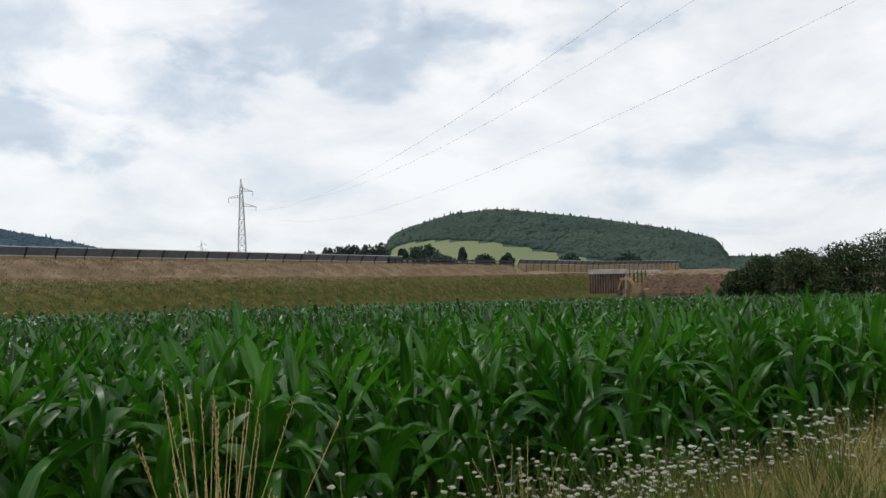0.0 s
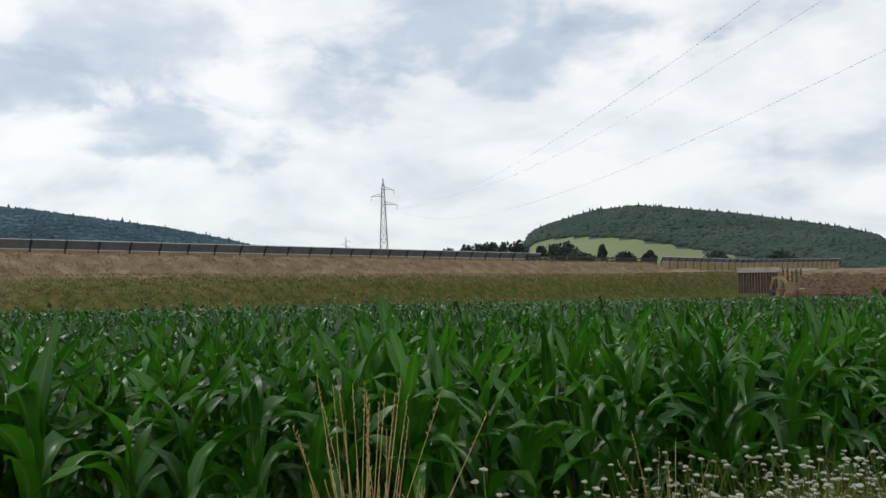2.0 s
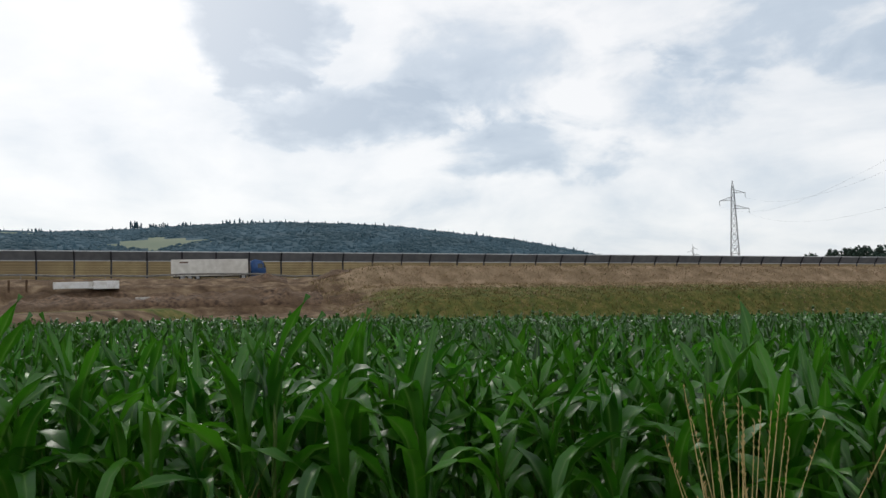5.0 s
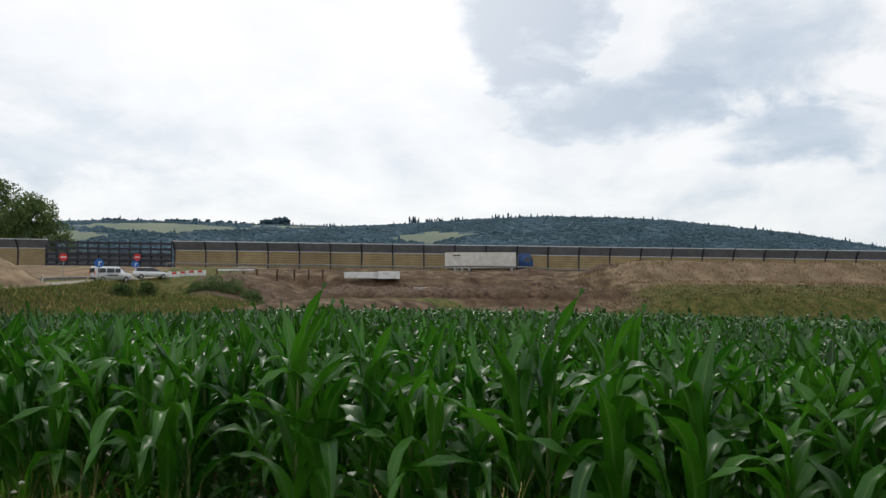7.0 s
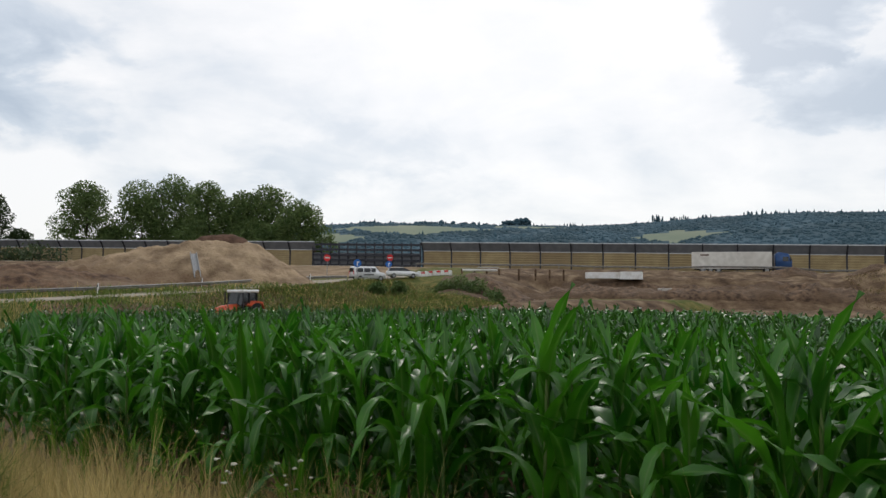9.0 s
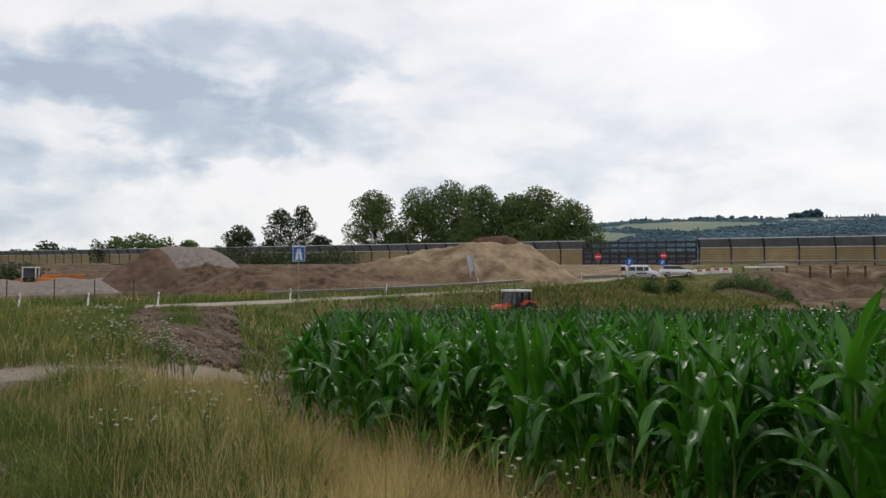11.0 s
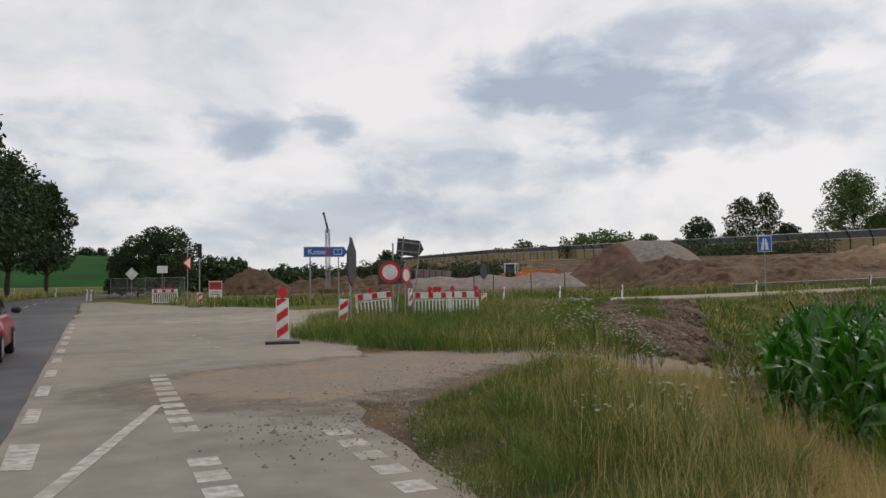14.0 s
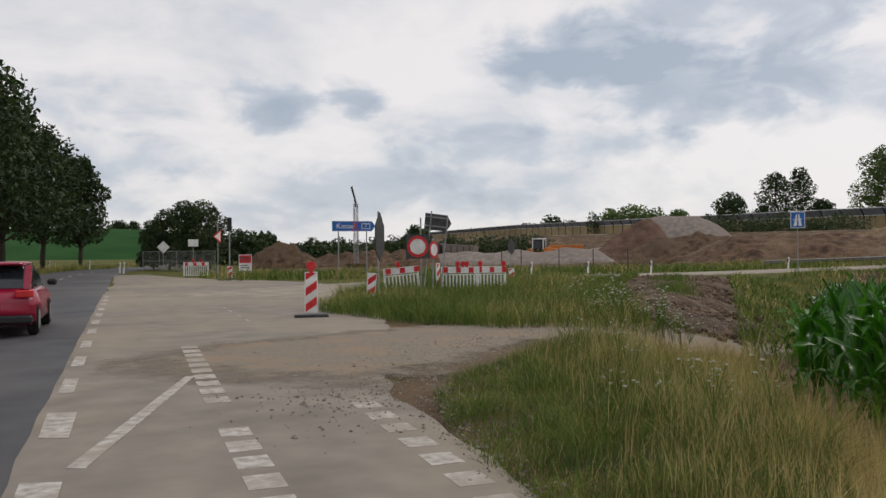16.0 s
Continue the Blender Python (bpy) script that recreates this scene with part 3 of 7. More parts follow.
def build_pebbles():
    rng = np.random.default_rng(77)
    line = np.array([(-3.2, -7.6), (-4.3, -10.0), (-7.0, -12.2), (-10.5, -13.2), (-14, -13.4)])
    t = rng.uniform(0, 4, 7000)
    k = np.minimum(t.astype(int), 3)
    p = line[k] + (line[k + 1] - line[k]) * (t - k)[:, None] + rng.normal(0, 0.85, (7000, 2))
    pebbles("loose_gravel", p, rng.gamma(2.0, 0.0045, 7000), MAT_STONE, "loose pale stones scattered over the dirt crossing", 1)
    y = rng.uniform(-9.5, -3.6, 1100)
    x = np.interp(-y, [3.6, 4.4, 7, 8.4, 9.5], [-2.95, -3.0, -3.45, -4.1, -4.6]) + rng.normal(0, 0.13, 1100)
    pebbles("loose_gravel", np.stack([x, y], -1), rng.gamma(2.0, 0.0045, 1100), MAT_STONE, "crumbled stones along the broken asphalt edge", 2)


build_pebbles()

# ---------- noise wall along the motorway ----------
BAY = 6.0


def wall_at(s, n=WALL_N):
    return Vector((n * NX + s * SX, n * NY + s * SY, 0))


ALONG = math.degrees(math.atan2(SY, SX))        # yaw of the wall's line


def build_wall():
    wall = thing("noise_wall", "long noise wall of beige panels with a grey leaning crown", "noise wall", kind="structure")
    lower = mesh_data("panel", *slab(BAY - 0.25, 0.16, 3.6, ribs=8), MAT_PANEL)
    crown = mesh_data("crown_panel", *slab(BAY - 0.1, 0.12, 1.9), MAT_BAND)
    cap = mesh_data("cap", *slab(BAY, 0.3, 0.16), MAT_CAP)
    sill = mesh_data("ledge", *slab(BAY, 0.3, 0.12), MAT_CAP)
    bm = boxes((-0.13, 0.13, -0.25, 0.05, -1.2, 3.7), bevel=0.02)
    add_box(bm, -0.13, 0.13, -0.25, 0.05, 0, 2.1, m=Matrix.Translation((0, -0.0, 3.62)) @ Matrix.Rotation(radians(33), 4, "X"))
    post = bpy.data.meshes.new("post")
    bm.to_mesh(post)
    bm.free()
    post.materials.append(MAT_STEEL)
    for k in range(-70, 82):
        s = -50.0 + k * BAY
        if -74.5 < s < -50.5 or 184 < s < 257:
            continue
        p = wall_at(s + BAY / 2)
        z = float(wall_top(s + BAY / 2)) - 5.2
        rot = Matrix.Rotation(radians(ALONG), 4, "Z")
        tilt = math.atan(-0.0148) if abs(s) < 330 else 0.0
        base = Matrix.Translation((p.x, p.y, z)) @ rot @ Matrix.Rotation(-tilt, 4, "Y")
        lean = Matrix.Rotation(radians(33), 4, "X")
        for name, me, m in (("panel", lower, Matrix()), ("crown_panel", crown, Matrix.Translation((0, -0.02, 3.66)) @ lean), ("cap", cap, Matrix.Translation((0, -1.06, 5.24))), ("ledge", sill, Matrix.Translation((0, -0.1, 3.58)))):
            o = new(name, me)
            o.parent, o.matrix_basis = wall, base @ m
        p = wall_at(s)
        o = new("post", post)
        o.parent, o.matrix_basis = wall, Matrix.Translation((p.x, p.y, float(wall_top(s)) - 5.2)) @ rot


def slab(l, t, h, ribs=0):
    """A panel l long on x, t thick, h high; ribs give it horizontal flutes on its near face."""
    if not ribs:
        v = [(sx * l / 2, sy * t / 2, z) for z in (0, h) for sx, sy in ((-1, -1), (1, -1), (1, 1), (-1, 1))]
        return v, [(3, 2, 1, 0), (4, 5, 6, 7), (0, 1, 5, 4), (1, 2, 6, 5), (2, 3, 7, 6), (3, 0, 4, 7)]
    v, f = [], []
    prof = [(t / 2, -1.0), (-t / 2, -1.0)]
    for k in range(ribs):
        z = h * k / ribs
        prof += [(-t / 2, z + 0.06), (-t / 2 - 0.05, z + 0.12), (-t / 2 - 0.05, z + h / ribs - 0.05), (-t / 2, z + h / ribs)]
    prof += [(t / 2, h)]
    n = len(prof)
    for sx in (-1, 1):
        v += [(sx * l / 2, y, z) for y, z in prof]
    f = [(k, (k + 1) % n, n + (k + 1) % n, n + k) for k in range(n)] + [tuple(range(n))[::-1], tuple(range(n, 2 * n))]
    return v, f


build_wall()


def build_screen(name, s0, s1, posts, label, hgt):
    """A stretch of open steel framing in the wall's line."""
    ob = thing(name, label, "steel framing")
    rot = Matrix.Rotation(radians(ALONG), 4, "Z")
    for k in range(posts):
        s = s0 + (s1 - s0) * k / (posts - 1)
        p = wall_at(s, WALL_N - 0.4)
        z = float(wall_top(s)) - 5.2
        o = part("post", boxes((-0.12, 0.12, -0.15, 0.15, -1.5, hgt + 0.25)), MAT_STEEL, ob)
        o.matrix_basis = Matrix.Translation((p.x, p.y, z)) @ rot
    mid = (s0 + s1) / 2
    p = wall_at(mid, WALL_N - 0.4)
    z = float(wall_top(mid)) - 5.2
    for k in range(5):
        o = part("rail", boxes((-(s1 - s0) / 2, (s1 - s0) / 2, -0.35, -0.16, -0.22, 0.22)), MAT_STEEL, ob)
        o.matrix_basis = Matrix.Translation((p.x, p.y, z + 0.5 + k * (hgt - 0.7) / 4)) @ rot @ Matrix.Rotation(0.0148, 4, "Y")
    o = part("backing", boxes((-(s1 - s0) / 2, (s1 - s0) / 2, 0.2, 0.3, -1.0, hgt - 1.9)), MAT_BAND, ob, "dull grey sheet behind the rails")
    o.matrix_basis = Matrix.Translation((p.x, p.y, z)) @ rot @ Matrix.Rotation(0.0148, 4, "Y")


build_screen("steel_screen", -74.5, -50.5, 13, "dark steel screen framing with horizontal rails in the noise wall", 5.0)
build_screen("steel_screen", 184.5, 257, 25, "dark bluish steel parapet framing seen above the dry bank", 4.6)

# ---------- distant hills ----------


def build_hill(name, d0, d1, prof, mat, label, tree, lone=0.0, forest_mat=None, cover=None, count=2200, seed=1, wood_from=0.0, sink=-0.15):
    """A ridge whose crest follows prof (azimuth, height), rising from d0 to its crest at d1, clothed with tree crowns."""
    az = np.arange(prof[0][0], prof[-1][0] + 0.01, 0.35)
    top = np.interp(az, [p[0] for p in prof], [p[1] for p in prof])
    us = np.linspace(0, 1.5, 44)
    A, U = np.meshgrid(np.radians(az), us, indexing="ij")
    T = np.repeat(top[:, None], len(us), 1)
    R = d0 + (d1 - d0) * U
    Z = -3 + (T + 3) * np.where(U < 1, np.sin(U * math.pi / 2), np.cos((U - 1) * math.pi / 2))
    V = np.stack([-R * np.sin(A), R * np.cos(A), Z], -1).reshape(-1, 3)
    na, nu = len(az), len(us)
    i, j = np.meshgrid(np.arange(na - 1), np.arange(nu - 1), indexing="ij")
    loops = np.stack([i * nu + j, i * nu + j + 1, (i + 1) * nu + j + 1, (i + 1) * nu + j], -1).reshape(-1)
    rng = np.random.default_rng(seed)
    me = quads(name, V, loops, 4, mat, True)
    me.materials.append(forest_mat)
    wooded = cover(np.degrees(A)[:-1, :-1].reshape(-1) + 0.17, U[:-1, :-1].reshape(-1) + 0.03, np.random.default_rng(0))
    me.polygons.foreach_set("material_index", wooded.astype(np.int32))
    tagged(new(name, me), label, "hill", kind="structure")
    a = rng.uniform(az[0], az[-1], count * 3)
    u = rng.uniform(wood_from, 1.06, count * 3)
    ok = cover(a, u, rng) & (u > wood_from)
    a, u = a[ok][:count], u[ok][:count]
    tt = np.interp(a, az, top)
    r = d0 + (d1 - d0) * u
    z = -3 + (tt + 3) * np.sin(np.clip(u, 0, 1) * math.pi / 2)
    return clumps("forest", np.stack([-r * np.sin(np.radians(a)), r * np.cos(np.radians(a)), z], -1), tree, forest_mat, seed, sink=sink)


def clumps(name, centres, size, mat, seed, spiky=0.03, sink=0.12):
    """Far tree crowns: small uneven faceted crowns, some of them conifer spires."""
    rng = np.random.default_rng(seed + 50)
    bm = bmesh.new()
    bmesh.ops.create_icosphere(bm, subdivisions=1, radius=1.0)
    bv = np.array([v.co[:] for v in bm.verts])
    bf = np.array([[v.index for v in f.verts] for f in bm.faces])
    bm.free()
    n = len(centres)
    sc = size * rng.uniform(0.6, 1.25, (n, 1, 1))
    V = bv[None] * (1 + rng.uniform(-0.28, 0.28, (n, len(bv), 1))) * sc * np.array([1.0, 1.0, 0.85])
    sp = rng.uniform(0, 1, n) < spiky
    V[sp] = V[sp] * np.array([0.42, 0.42, 2.0])
    V = V + centres[:, None, :] + np.array([0, 0, sink]) * sc
    loops = (bf[None] + (np.arange(n) * len(bv))[:, None, None]).reshape(-1)
    return new(name, quads(name, V.reshape(-1, 3), loops, 3, mat, True))


def cover_right(a, u, rng):
    lower = np.interp(a, [9, 15, 20, 24, 28, 30, 32.3, 33.5, 40], [0.0, 0.08, 0.16, 0.235, 0.305, 0.365, 0.41, 0.1, 0.0])
    return (u > lower)


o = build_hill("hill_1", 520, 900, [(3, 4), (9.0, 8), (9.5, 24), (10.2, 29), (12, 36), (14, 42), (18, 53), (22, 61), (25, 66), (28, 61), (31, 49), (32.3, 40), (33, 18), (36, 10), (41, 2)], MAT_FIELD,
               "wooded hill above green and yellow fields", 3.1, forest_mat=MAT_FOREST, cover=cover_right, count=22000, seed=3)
tagged(o, "dense dark woodland covering the near hill", "forest", kind="stuff")


def cover_left(a, u, rng):
    gap = (np.abs(a - 83.2) / 3.6 + np.abs(u - 0.45) / 0.08 < 1) | (np.abs(a - 102) / 6.5 + np.abs(u - 0.62) / 0.13 < 1)
    gap |= (np.abs(a - 93.5) / 3.5 + np.abs(u - 0.74) / 0.07 < 1) | (np.abs(a - 108) / 3 + np.abs(u - 0.45) / 0.1 < 1)
    return ~gap


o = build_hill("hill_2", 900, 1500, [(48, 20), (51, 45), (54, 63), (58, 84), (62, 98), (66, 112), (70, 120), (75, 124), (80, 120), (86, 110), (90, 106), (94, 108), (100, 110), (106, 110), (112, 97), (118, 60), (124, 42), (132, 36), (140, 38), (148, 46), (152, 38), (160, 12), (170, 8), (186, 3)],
               MAT_FIELD_FAR, "long haze-tinted wooded ridge with meadows behind the motorway", 5.2, forest_mat=MAT_FOREST_FAR, cover=cover_left, count=30000, seed=5, wood_from=0.15, sink=-0.42)
tagged(o, "haze-tinted bluish woodland covering the far ridge", "forest", kind="stuff")


def ridge_stand(a0, a1, d, z0, count, size, spiky, seed, label):
    """A stand of taller trees on the skyline of the far ridge."""
    rng = np.random.default_rng(seed)
    a = np.radians(rng.uniform(a0, a1, count))
    r = d + rng.uniform(-30, 30, count)
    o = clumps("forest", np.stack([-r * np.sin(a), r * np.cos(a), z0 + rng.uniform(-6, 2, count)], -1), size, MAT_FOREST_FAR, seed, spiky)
    tagged(o, label, "forest", kind="stuff")


ridge_stand(80.6, 84.8, 1480, 120, 44, 4.0, 1.0, 61, "row of dark conifer spires on the far ridge")
ridge_stand(76.2, 79.0, 1480, 125, 28, 4.0, 1.0, 62, "row of dark conifer spires on the far ridge")
ridge_stand(93.4, 95.2, 1480, 117, 50, 6.0, 0.0, 63, "flat-topped stand of trees on the far ridge")
ridge_stand(88.6, 92.0, 1480, 107, 24, 3.6, 1.0, 64, "scattered conifers on the far ridge")
ridge_stand(96.5, 106.0, 1480, 112, 160, 4.6, 0.10, 65, "uneven skyline trees on the far ridge")

# ---------- maize ----------


def leaf_strip(length, width, rise, bend, segs, across, twist=0.0):
    """A maize blade in the xz plane from the origin: points (rings, across, 3)."""
    t = np.linspace(0, 1, segs + 1)
    knee = np.clip((t - 0.28) / 0.5, 0, 1)
    ang = np.radians(rise - bend * (0.42 * t + 0.58 * knee * knee * (3 - 2 * knee)))
    dx, dz = np.cos(ang), np.sin(ang)
    step = length / segs
    x = np.concatenate([[0], np.cumsum((dx[1:] + dx[:-1]) / 2 * step)])
    z = np.concatenate([[0], np.cumsum((dz[1:] + dz[:-1]) / 2 * step)])
    w = width * np.clip(np.minimum(0.45 + 2.2 * t, 1.0) * (1 - np.clip((t - 0.38) / 0.62, 0, 1) ** 1.5), 0.01, 1) / 2
    k = np.linspace(-1, 1, across)
    tw = twist * t
    P = np.zeros((segs + 1, across, 3))
    ridge = 0.42 * (np.abs(k)[None] * w[:, None])
    wave = 0.17 * width * np.sin(t * 14)[:, None] * k[None]
    P[..., 0] = x[:, None] - np.sin(ang)[:, None] * (ridge + wave) + np.sin(tw)[:, None] * k[None] * w[:, None] * 0.7 * np.sin(ang)[:, None]
    P[..., 1] = k[None] * w[:, None] * np.cos(tw)[:, None]
    P[..., 2] = z[:, None] + np.cos(ang)[:, None] * (ridge + wave) - np.sin(tw)[:, None] * k[None] * w[:, None] * 0.7 * np.cos(ang)[:, None]
    return P


def strip_loops(segs, across):
    i, j = np.meshgrid(np.arange(segs), np.arange(across - 1), indexing="ij")
    o = i * across + j
    return np.stack([o, o + 1, o + across + 1, o + across], -1).reshape(-1)


def add_rib(me, across):
    """Marks the middle of every blade, for its pale rib."""
    k = 1 - np.abs(np.linspace(-1, 1, across))
    lay = me.attributes.new("rib", "FLOAT", "POINT")
    lay.data.foreach_set("value", np.tile(k, len(me.vertices) // across).astype(np.float32))
    return me


def plant_leaves(rng, h, n):
    """Blades of one plant: height on the stalk, turn, length, width, rise, bend, twist."""
    out = []
    turn = rng.uniform(0, 360)
    for k in range(n):
        f = (k + 0.5) / n
        z = h * (0.06 + 0.58 * f)
        turn += 180 + rng.uniform(-28, 28)
        l = h * (0.31 + 0.16 * math.sin(f * math.pi)) * rng.uniform(0.85, 1.15)
        rise = 69 + 18 * f + rng.uniform(-8, 6)
        bend = rng.uniform(35, 200) * (1.15 - 0.55 * f ** 2)
        if f > 0.70:
            bend, l, rise = rng.uniform(6, 50) + (100 if rng.random() < 0.5 else 0), l * 1.0, rise + 2
        out.append((z, turn, l, rng.uniform(0.080, 0.124) * (0.75 + 0.25 * math.sin(f * math.pi)), rise, bend, rng.uniform(-0.9, 0.9)))
    return out


def maize_template(seed):
    rng = random.Random(seed)
    h = rng.uniform(1.50, 1.74)
    ob = thing("maize_plant", "tall green maize plant with arching blades at the field edge", "maize plant", group="maize plants at the field edge")
    pts = [(0, 0, -0.05), (0.01, 0, h * 0.3), (0, 0.01, h * 0.62), (0.01, 0, h * 0.78)]
    part("stalk", tube(pts, [0.015, 0.014, 0.011, 0.004], 6), MAT_STALK, ob)
    for z, turn, l, w, rise, bend, tw in plant_leaves(rng, h, 13):
        P = leaf_strip(l, w, rise, bend, 9, 5, tw).reshape(-1, 3)
        o = part("blade", add_rib(quads("blade", P, strip_loops(9, 5), 4, MAT_CORN, True), 5), None, ob)
        o.matrix_basis = Matrix.Translation((0, 0, z)) @ Matrix.Rotation(radians(turn), 4, "Z")
    return ob


def young_maize():
    """A short late plant with pale upright blades."""
    rng = random.Random(7)
    ob = thing("young_maize_plant", "short pale green young maize plant at the field edge", "maize plant", group="young maize plants at the field edge")
    part("stalk", tube([(0, 0, -0.05), (0.01, 0, 0.25), (0, 0, 0.45)], [0.01, 0.009, 0.004], 6), MAT_STALK, ob)
    for z, turn, l, w, rise, bend, tw in plant_leaves(rng, 0.85, 7):
        P = leaf_strip(l * 1.1, w * 0.62, min(rise + 6, 86), bend * 0.35, 7, 5, tw).reshape(-1, 3)
        o = part("blade", add_rib(quads("blade", P, strip_loops(7, 5), 4, MAT_CORN_YOUNG, True), 5), None, ob)
        o.matrix_basis = Matrix.Translation((0, 0, z * 0.75)) @ Matrix.Rotation(radians(turn), 4, "Z")
    return ob


def inside_field(x, y):
    n, s, e, w = sides_of(x, y)
    return (e > 0) & (w > 0.2) & (n < field_reach(s)) & (np.hypot(x, y) < 175) & ~((s > 95) & (n > 60) & (n > 93 - (s - 95) * 0.1))


EDGE = (CORN_B - CORN_A).normalized()
DEEP = Vector((-EDGE.y, EDGE.x))


def field_points(e0, e1, t0, t1, row, gap, rng):
    es = np.arange(e0, e1, row)
    ts = np.arange(t0, t1, gap)
    E, T = np.meshgrid(es, ts, indexing="ij")
    E = E + rng.normal(0, 0.05, E.shape) * row / 0.75
    T = T + rng.uniform(-0.5, 0.5, T.shape) * gap
    x = CORN_A.x + EDGE.x * T + DEEP.x * E
    y = CORN_A.y + EDGE.y * T + DEEP.y * E
    ok = inside_field(x, y)
    return x[ok], y[ok]


def stature(x, y):
    """The maize stands taller along the middle of its front edge than at its corner and farther in."""
    e = sides_of(x, y)[2]
    return 1.00 + 0.05 * (1 - smooth(1.4, 3.0, e)) + 0.06 * smooth(-8, -1, y) * (1 - smooth(10, 30, e))


def maize_mass(name, x, y, variants, segs, across, leaves, mat, hmul, wmul, seed, label):
    rng = np.random.default_rng(seed)
    rr = random.Random(seed)
    lib = []
    for k in range(variants):
        h = rr.uniform(1.42, 1.66) * hmul
        L = plant_leaves(rr, h, leaves)
        vs = []
        for z, turn, l, w, rise, bend, tw in L:
            P = leaf_strip(l, w * wmul, rise, bend, segs, across, tw).reshape(-1, 3)
            c, s = math.cos(radians(turn)), math.sin(radians(turn))
            vs.append(np.stack([P[:, 0] * c - P[:, 1] * s, P[:, 0] * s + P[:, 1] * c, P[:, 2] + z], -1))
        lib.append(np.concatenate(vs))
    lib = np.array(lib)
    nv = lib.shape[1]
    per = (segs + 1) * across
    sl = strip_loops(segs, across)
    one = (sl[None] + (np.arange(leaves) * per)[:, None]).reshape(-1)
    n = len(x)
    pick = rng.integers(0, variants, n)
    a = rng.uniform(0, 2 * math.pi, n)
    sc = rng.uniform(0.90, 1.10, n) * stature(x, y)
    z = height(x, y)
    B = lib[pick] * sc[:, None, None]
    V = np.empty_like(B)
    V[..., 0] = B[..., 0] * np.cos(a)[:, None] - B[..., 1] * np.sin(a)[:, None] + x[:, None]
    V[..., 1] = B[..., 0] * np.sin(a)[:, None] + B[..., 1] * np.cos(a)[:, None] + y[:, None]
    V[..., 2] = B[..., 2] + z[:, None]
    loops = (one[None] + (np.arange(n) * nv)[:, None]).reshape(-1)
    return tagged(new(name, add_rib(quads(name, V.reshape(-1, 3), loops, 4, mat, True), across)), label, "maize", kind="stuff")


def build_maize():
    rng = np.random.default_rng(11)
    near_t = [maize_template(100 + k) for k in range(8)]
    x, y = field_points(0.0, 1.2, 0.5, 21.5, 0.75, 0.165, rng)
    used = 0
    for i in range(len(x)):
        m = Matrix.Translation((x[i], y[i], ground_z(x[i], y[i]))) @ Matrix.Rotation(rng.uniform(0, 6.28), 4, "Z") @ Matrix.Scale(rng.uniform(0.92, 1.09) * float(stature(x[i], y[i])), 4)
        if used < 8:
            near_t[used].matrix_basis = m
        else:
            c = copy_thing(near_t[used % 8], m)
            c.matrix_basis = m
        used += 1
    young = young_maize()
    for k in range(40):
        t, e = 2.5 + 0.31 * k + rng.uniform(-0.12, 0.12), rng.uniform(-0.28, -0.08)
        q = CORN_A + EDGE * t + DEEP * e
        m = Matrix.Translation((q.x, q.y, ground_z(q.x, q.y))) @ Matrix.Rotation(rng.uniform(0, 6.28), 4, "Z") @ Matrix.Scale(rng.uniform(0.65, 1.15), 4)
        (young if k == 0 else copy_thing(young, m)).matrix_basis = m
    x, y = field_points(1.5, 9.0, -1, 30, 0.75, 0.17, rng)
    x2, y2 = field_points(0.0, 1.2, 21.5, 40, 0.75, 0.18, rng)
    maize_mass("maize_field", np.concatenate([x, x2]), np.concatenate([y, y2]), 14, 5, 3, 9, MAT_CORN, 1.04, 1.0, 21, "green maize field in rows behind the first plants")
    x, y = field_points(9.0, 34, -45, 75, 0.9, 0.5, rng)
    x2, y2 = field_points(0.0, 9.0, -45, -1, 0.75, 0.3, rng)
    x3, y3 = field_points(0.0, 9.0, 30, 75, 0.9, 0.4, rng)
    maize_mass("maize_field", np.concatenate([x, x2, x3]), np.concatenate([y, y2, y3]), 10, 4, 2, 6, MAT_CORN_FAR, 1.0, 1.35, 22, "dense green maize farther into the field")
    x, y = field_points(34, 150, -90, 230, 1.9, 1.8, rng)
    x2, y2 = field_points(0, 34, 75, 230, 1.9, 1.8, rng)
    maize_mass("maize_field", np.concatenate([x, x2]), np.concatenate([y, y2]), 8, 3, 2, 5, MAT_CORN_FAR, 1.0, 4.6, 23, "far green maize reaching the earth banks")


build_maize()

# ---------- grass and herbs ----------
VERGE = [(5, 20), (3.0, 12), (1.6, 6.2), (-1.2, 2.2), (-2.7, -1), (-2.86, -4.6), (-3.1, -5.8), (-3.42, -6.9), (-3.9, -8.1), (-4.6, -9.0), (-5.5, -9.9), (-6.6, -10.6), (-8.2, -11.3), (-10.1, -11.6), (-12.4, -11.3), (-9.6, -8.6), (-8.6, -7.3), (0.4, 10.4), (5.5, 20.5)]
ISLAND = [(-6.6, -21.0), (-7.0, -18.2), (-7.7, -16.1), (-8.6, -14.3), (-10.6, -13.5), (-12.4, -13.8), (-17, -20.9), (-24.5, -29.9), (-33, -38.8), (-24, -38.6), (-15, -36.8), (-11.4, -31.2), (-8.0, -24.5)]
STRIP = [(-13.5, -12.6), (-21, -19.8), (-37, -35.4), (-46, -38.2), (-56, -34.8), (-67.5, -31.5), (-83, -28.5), (-99, -26.5), (-102, -8), (-66, -12), (-40, -22), (-11, -9.4)]
FARSIDE = [(-9, -48), (-24, -45.5), (-36, -46.5), (-50, -43.5), (-63, -36), (-75, -25), (-80, -32), (-60, -52), (-40, -62), (-16, -62), (-9.5, -58)]
LEFTVERGE = [(7.5, -10), (4.5, -50), (-1, -85), (-14, -118), (-8, -125), (8, -85), (14, -40), (14, -8)]


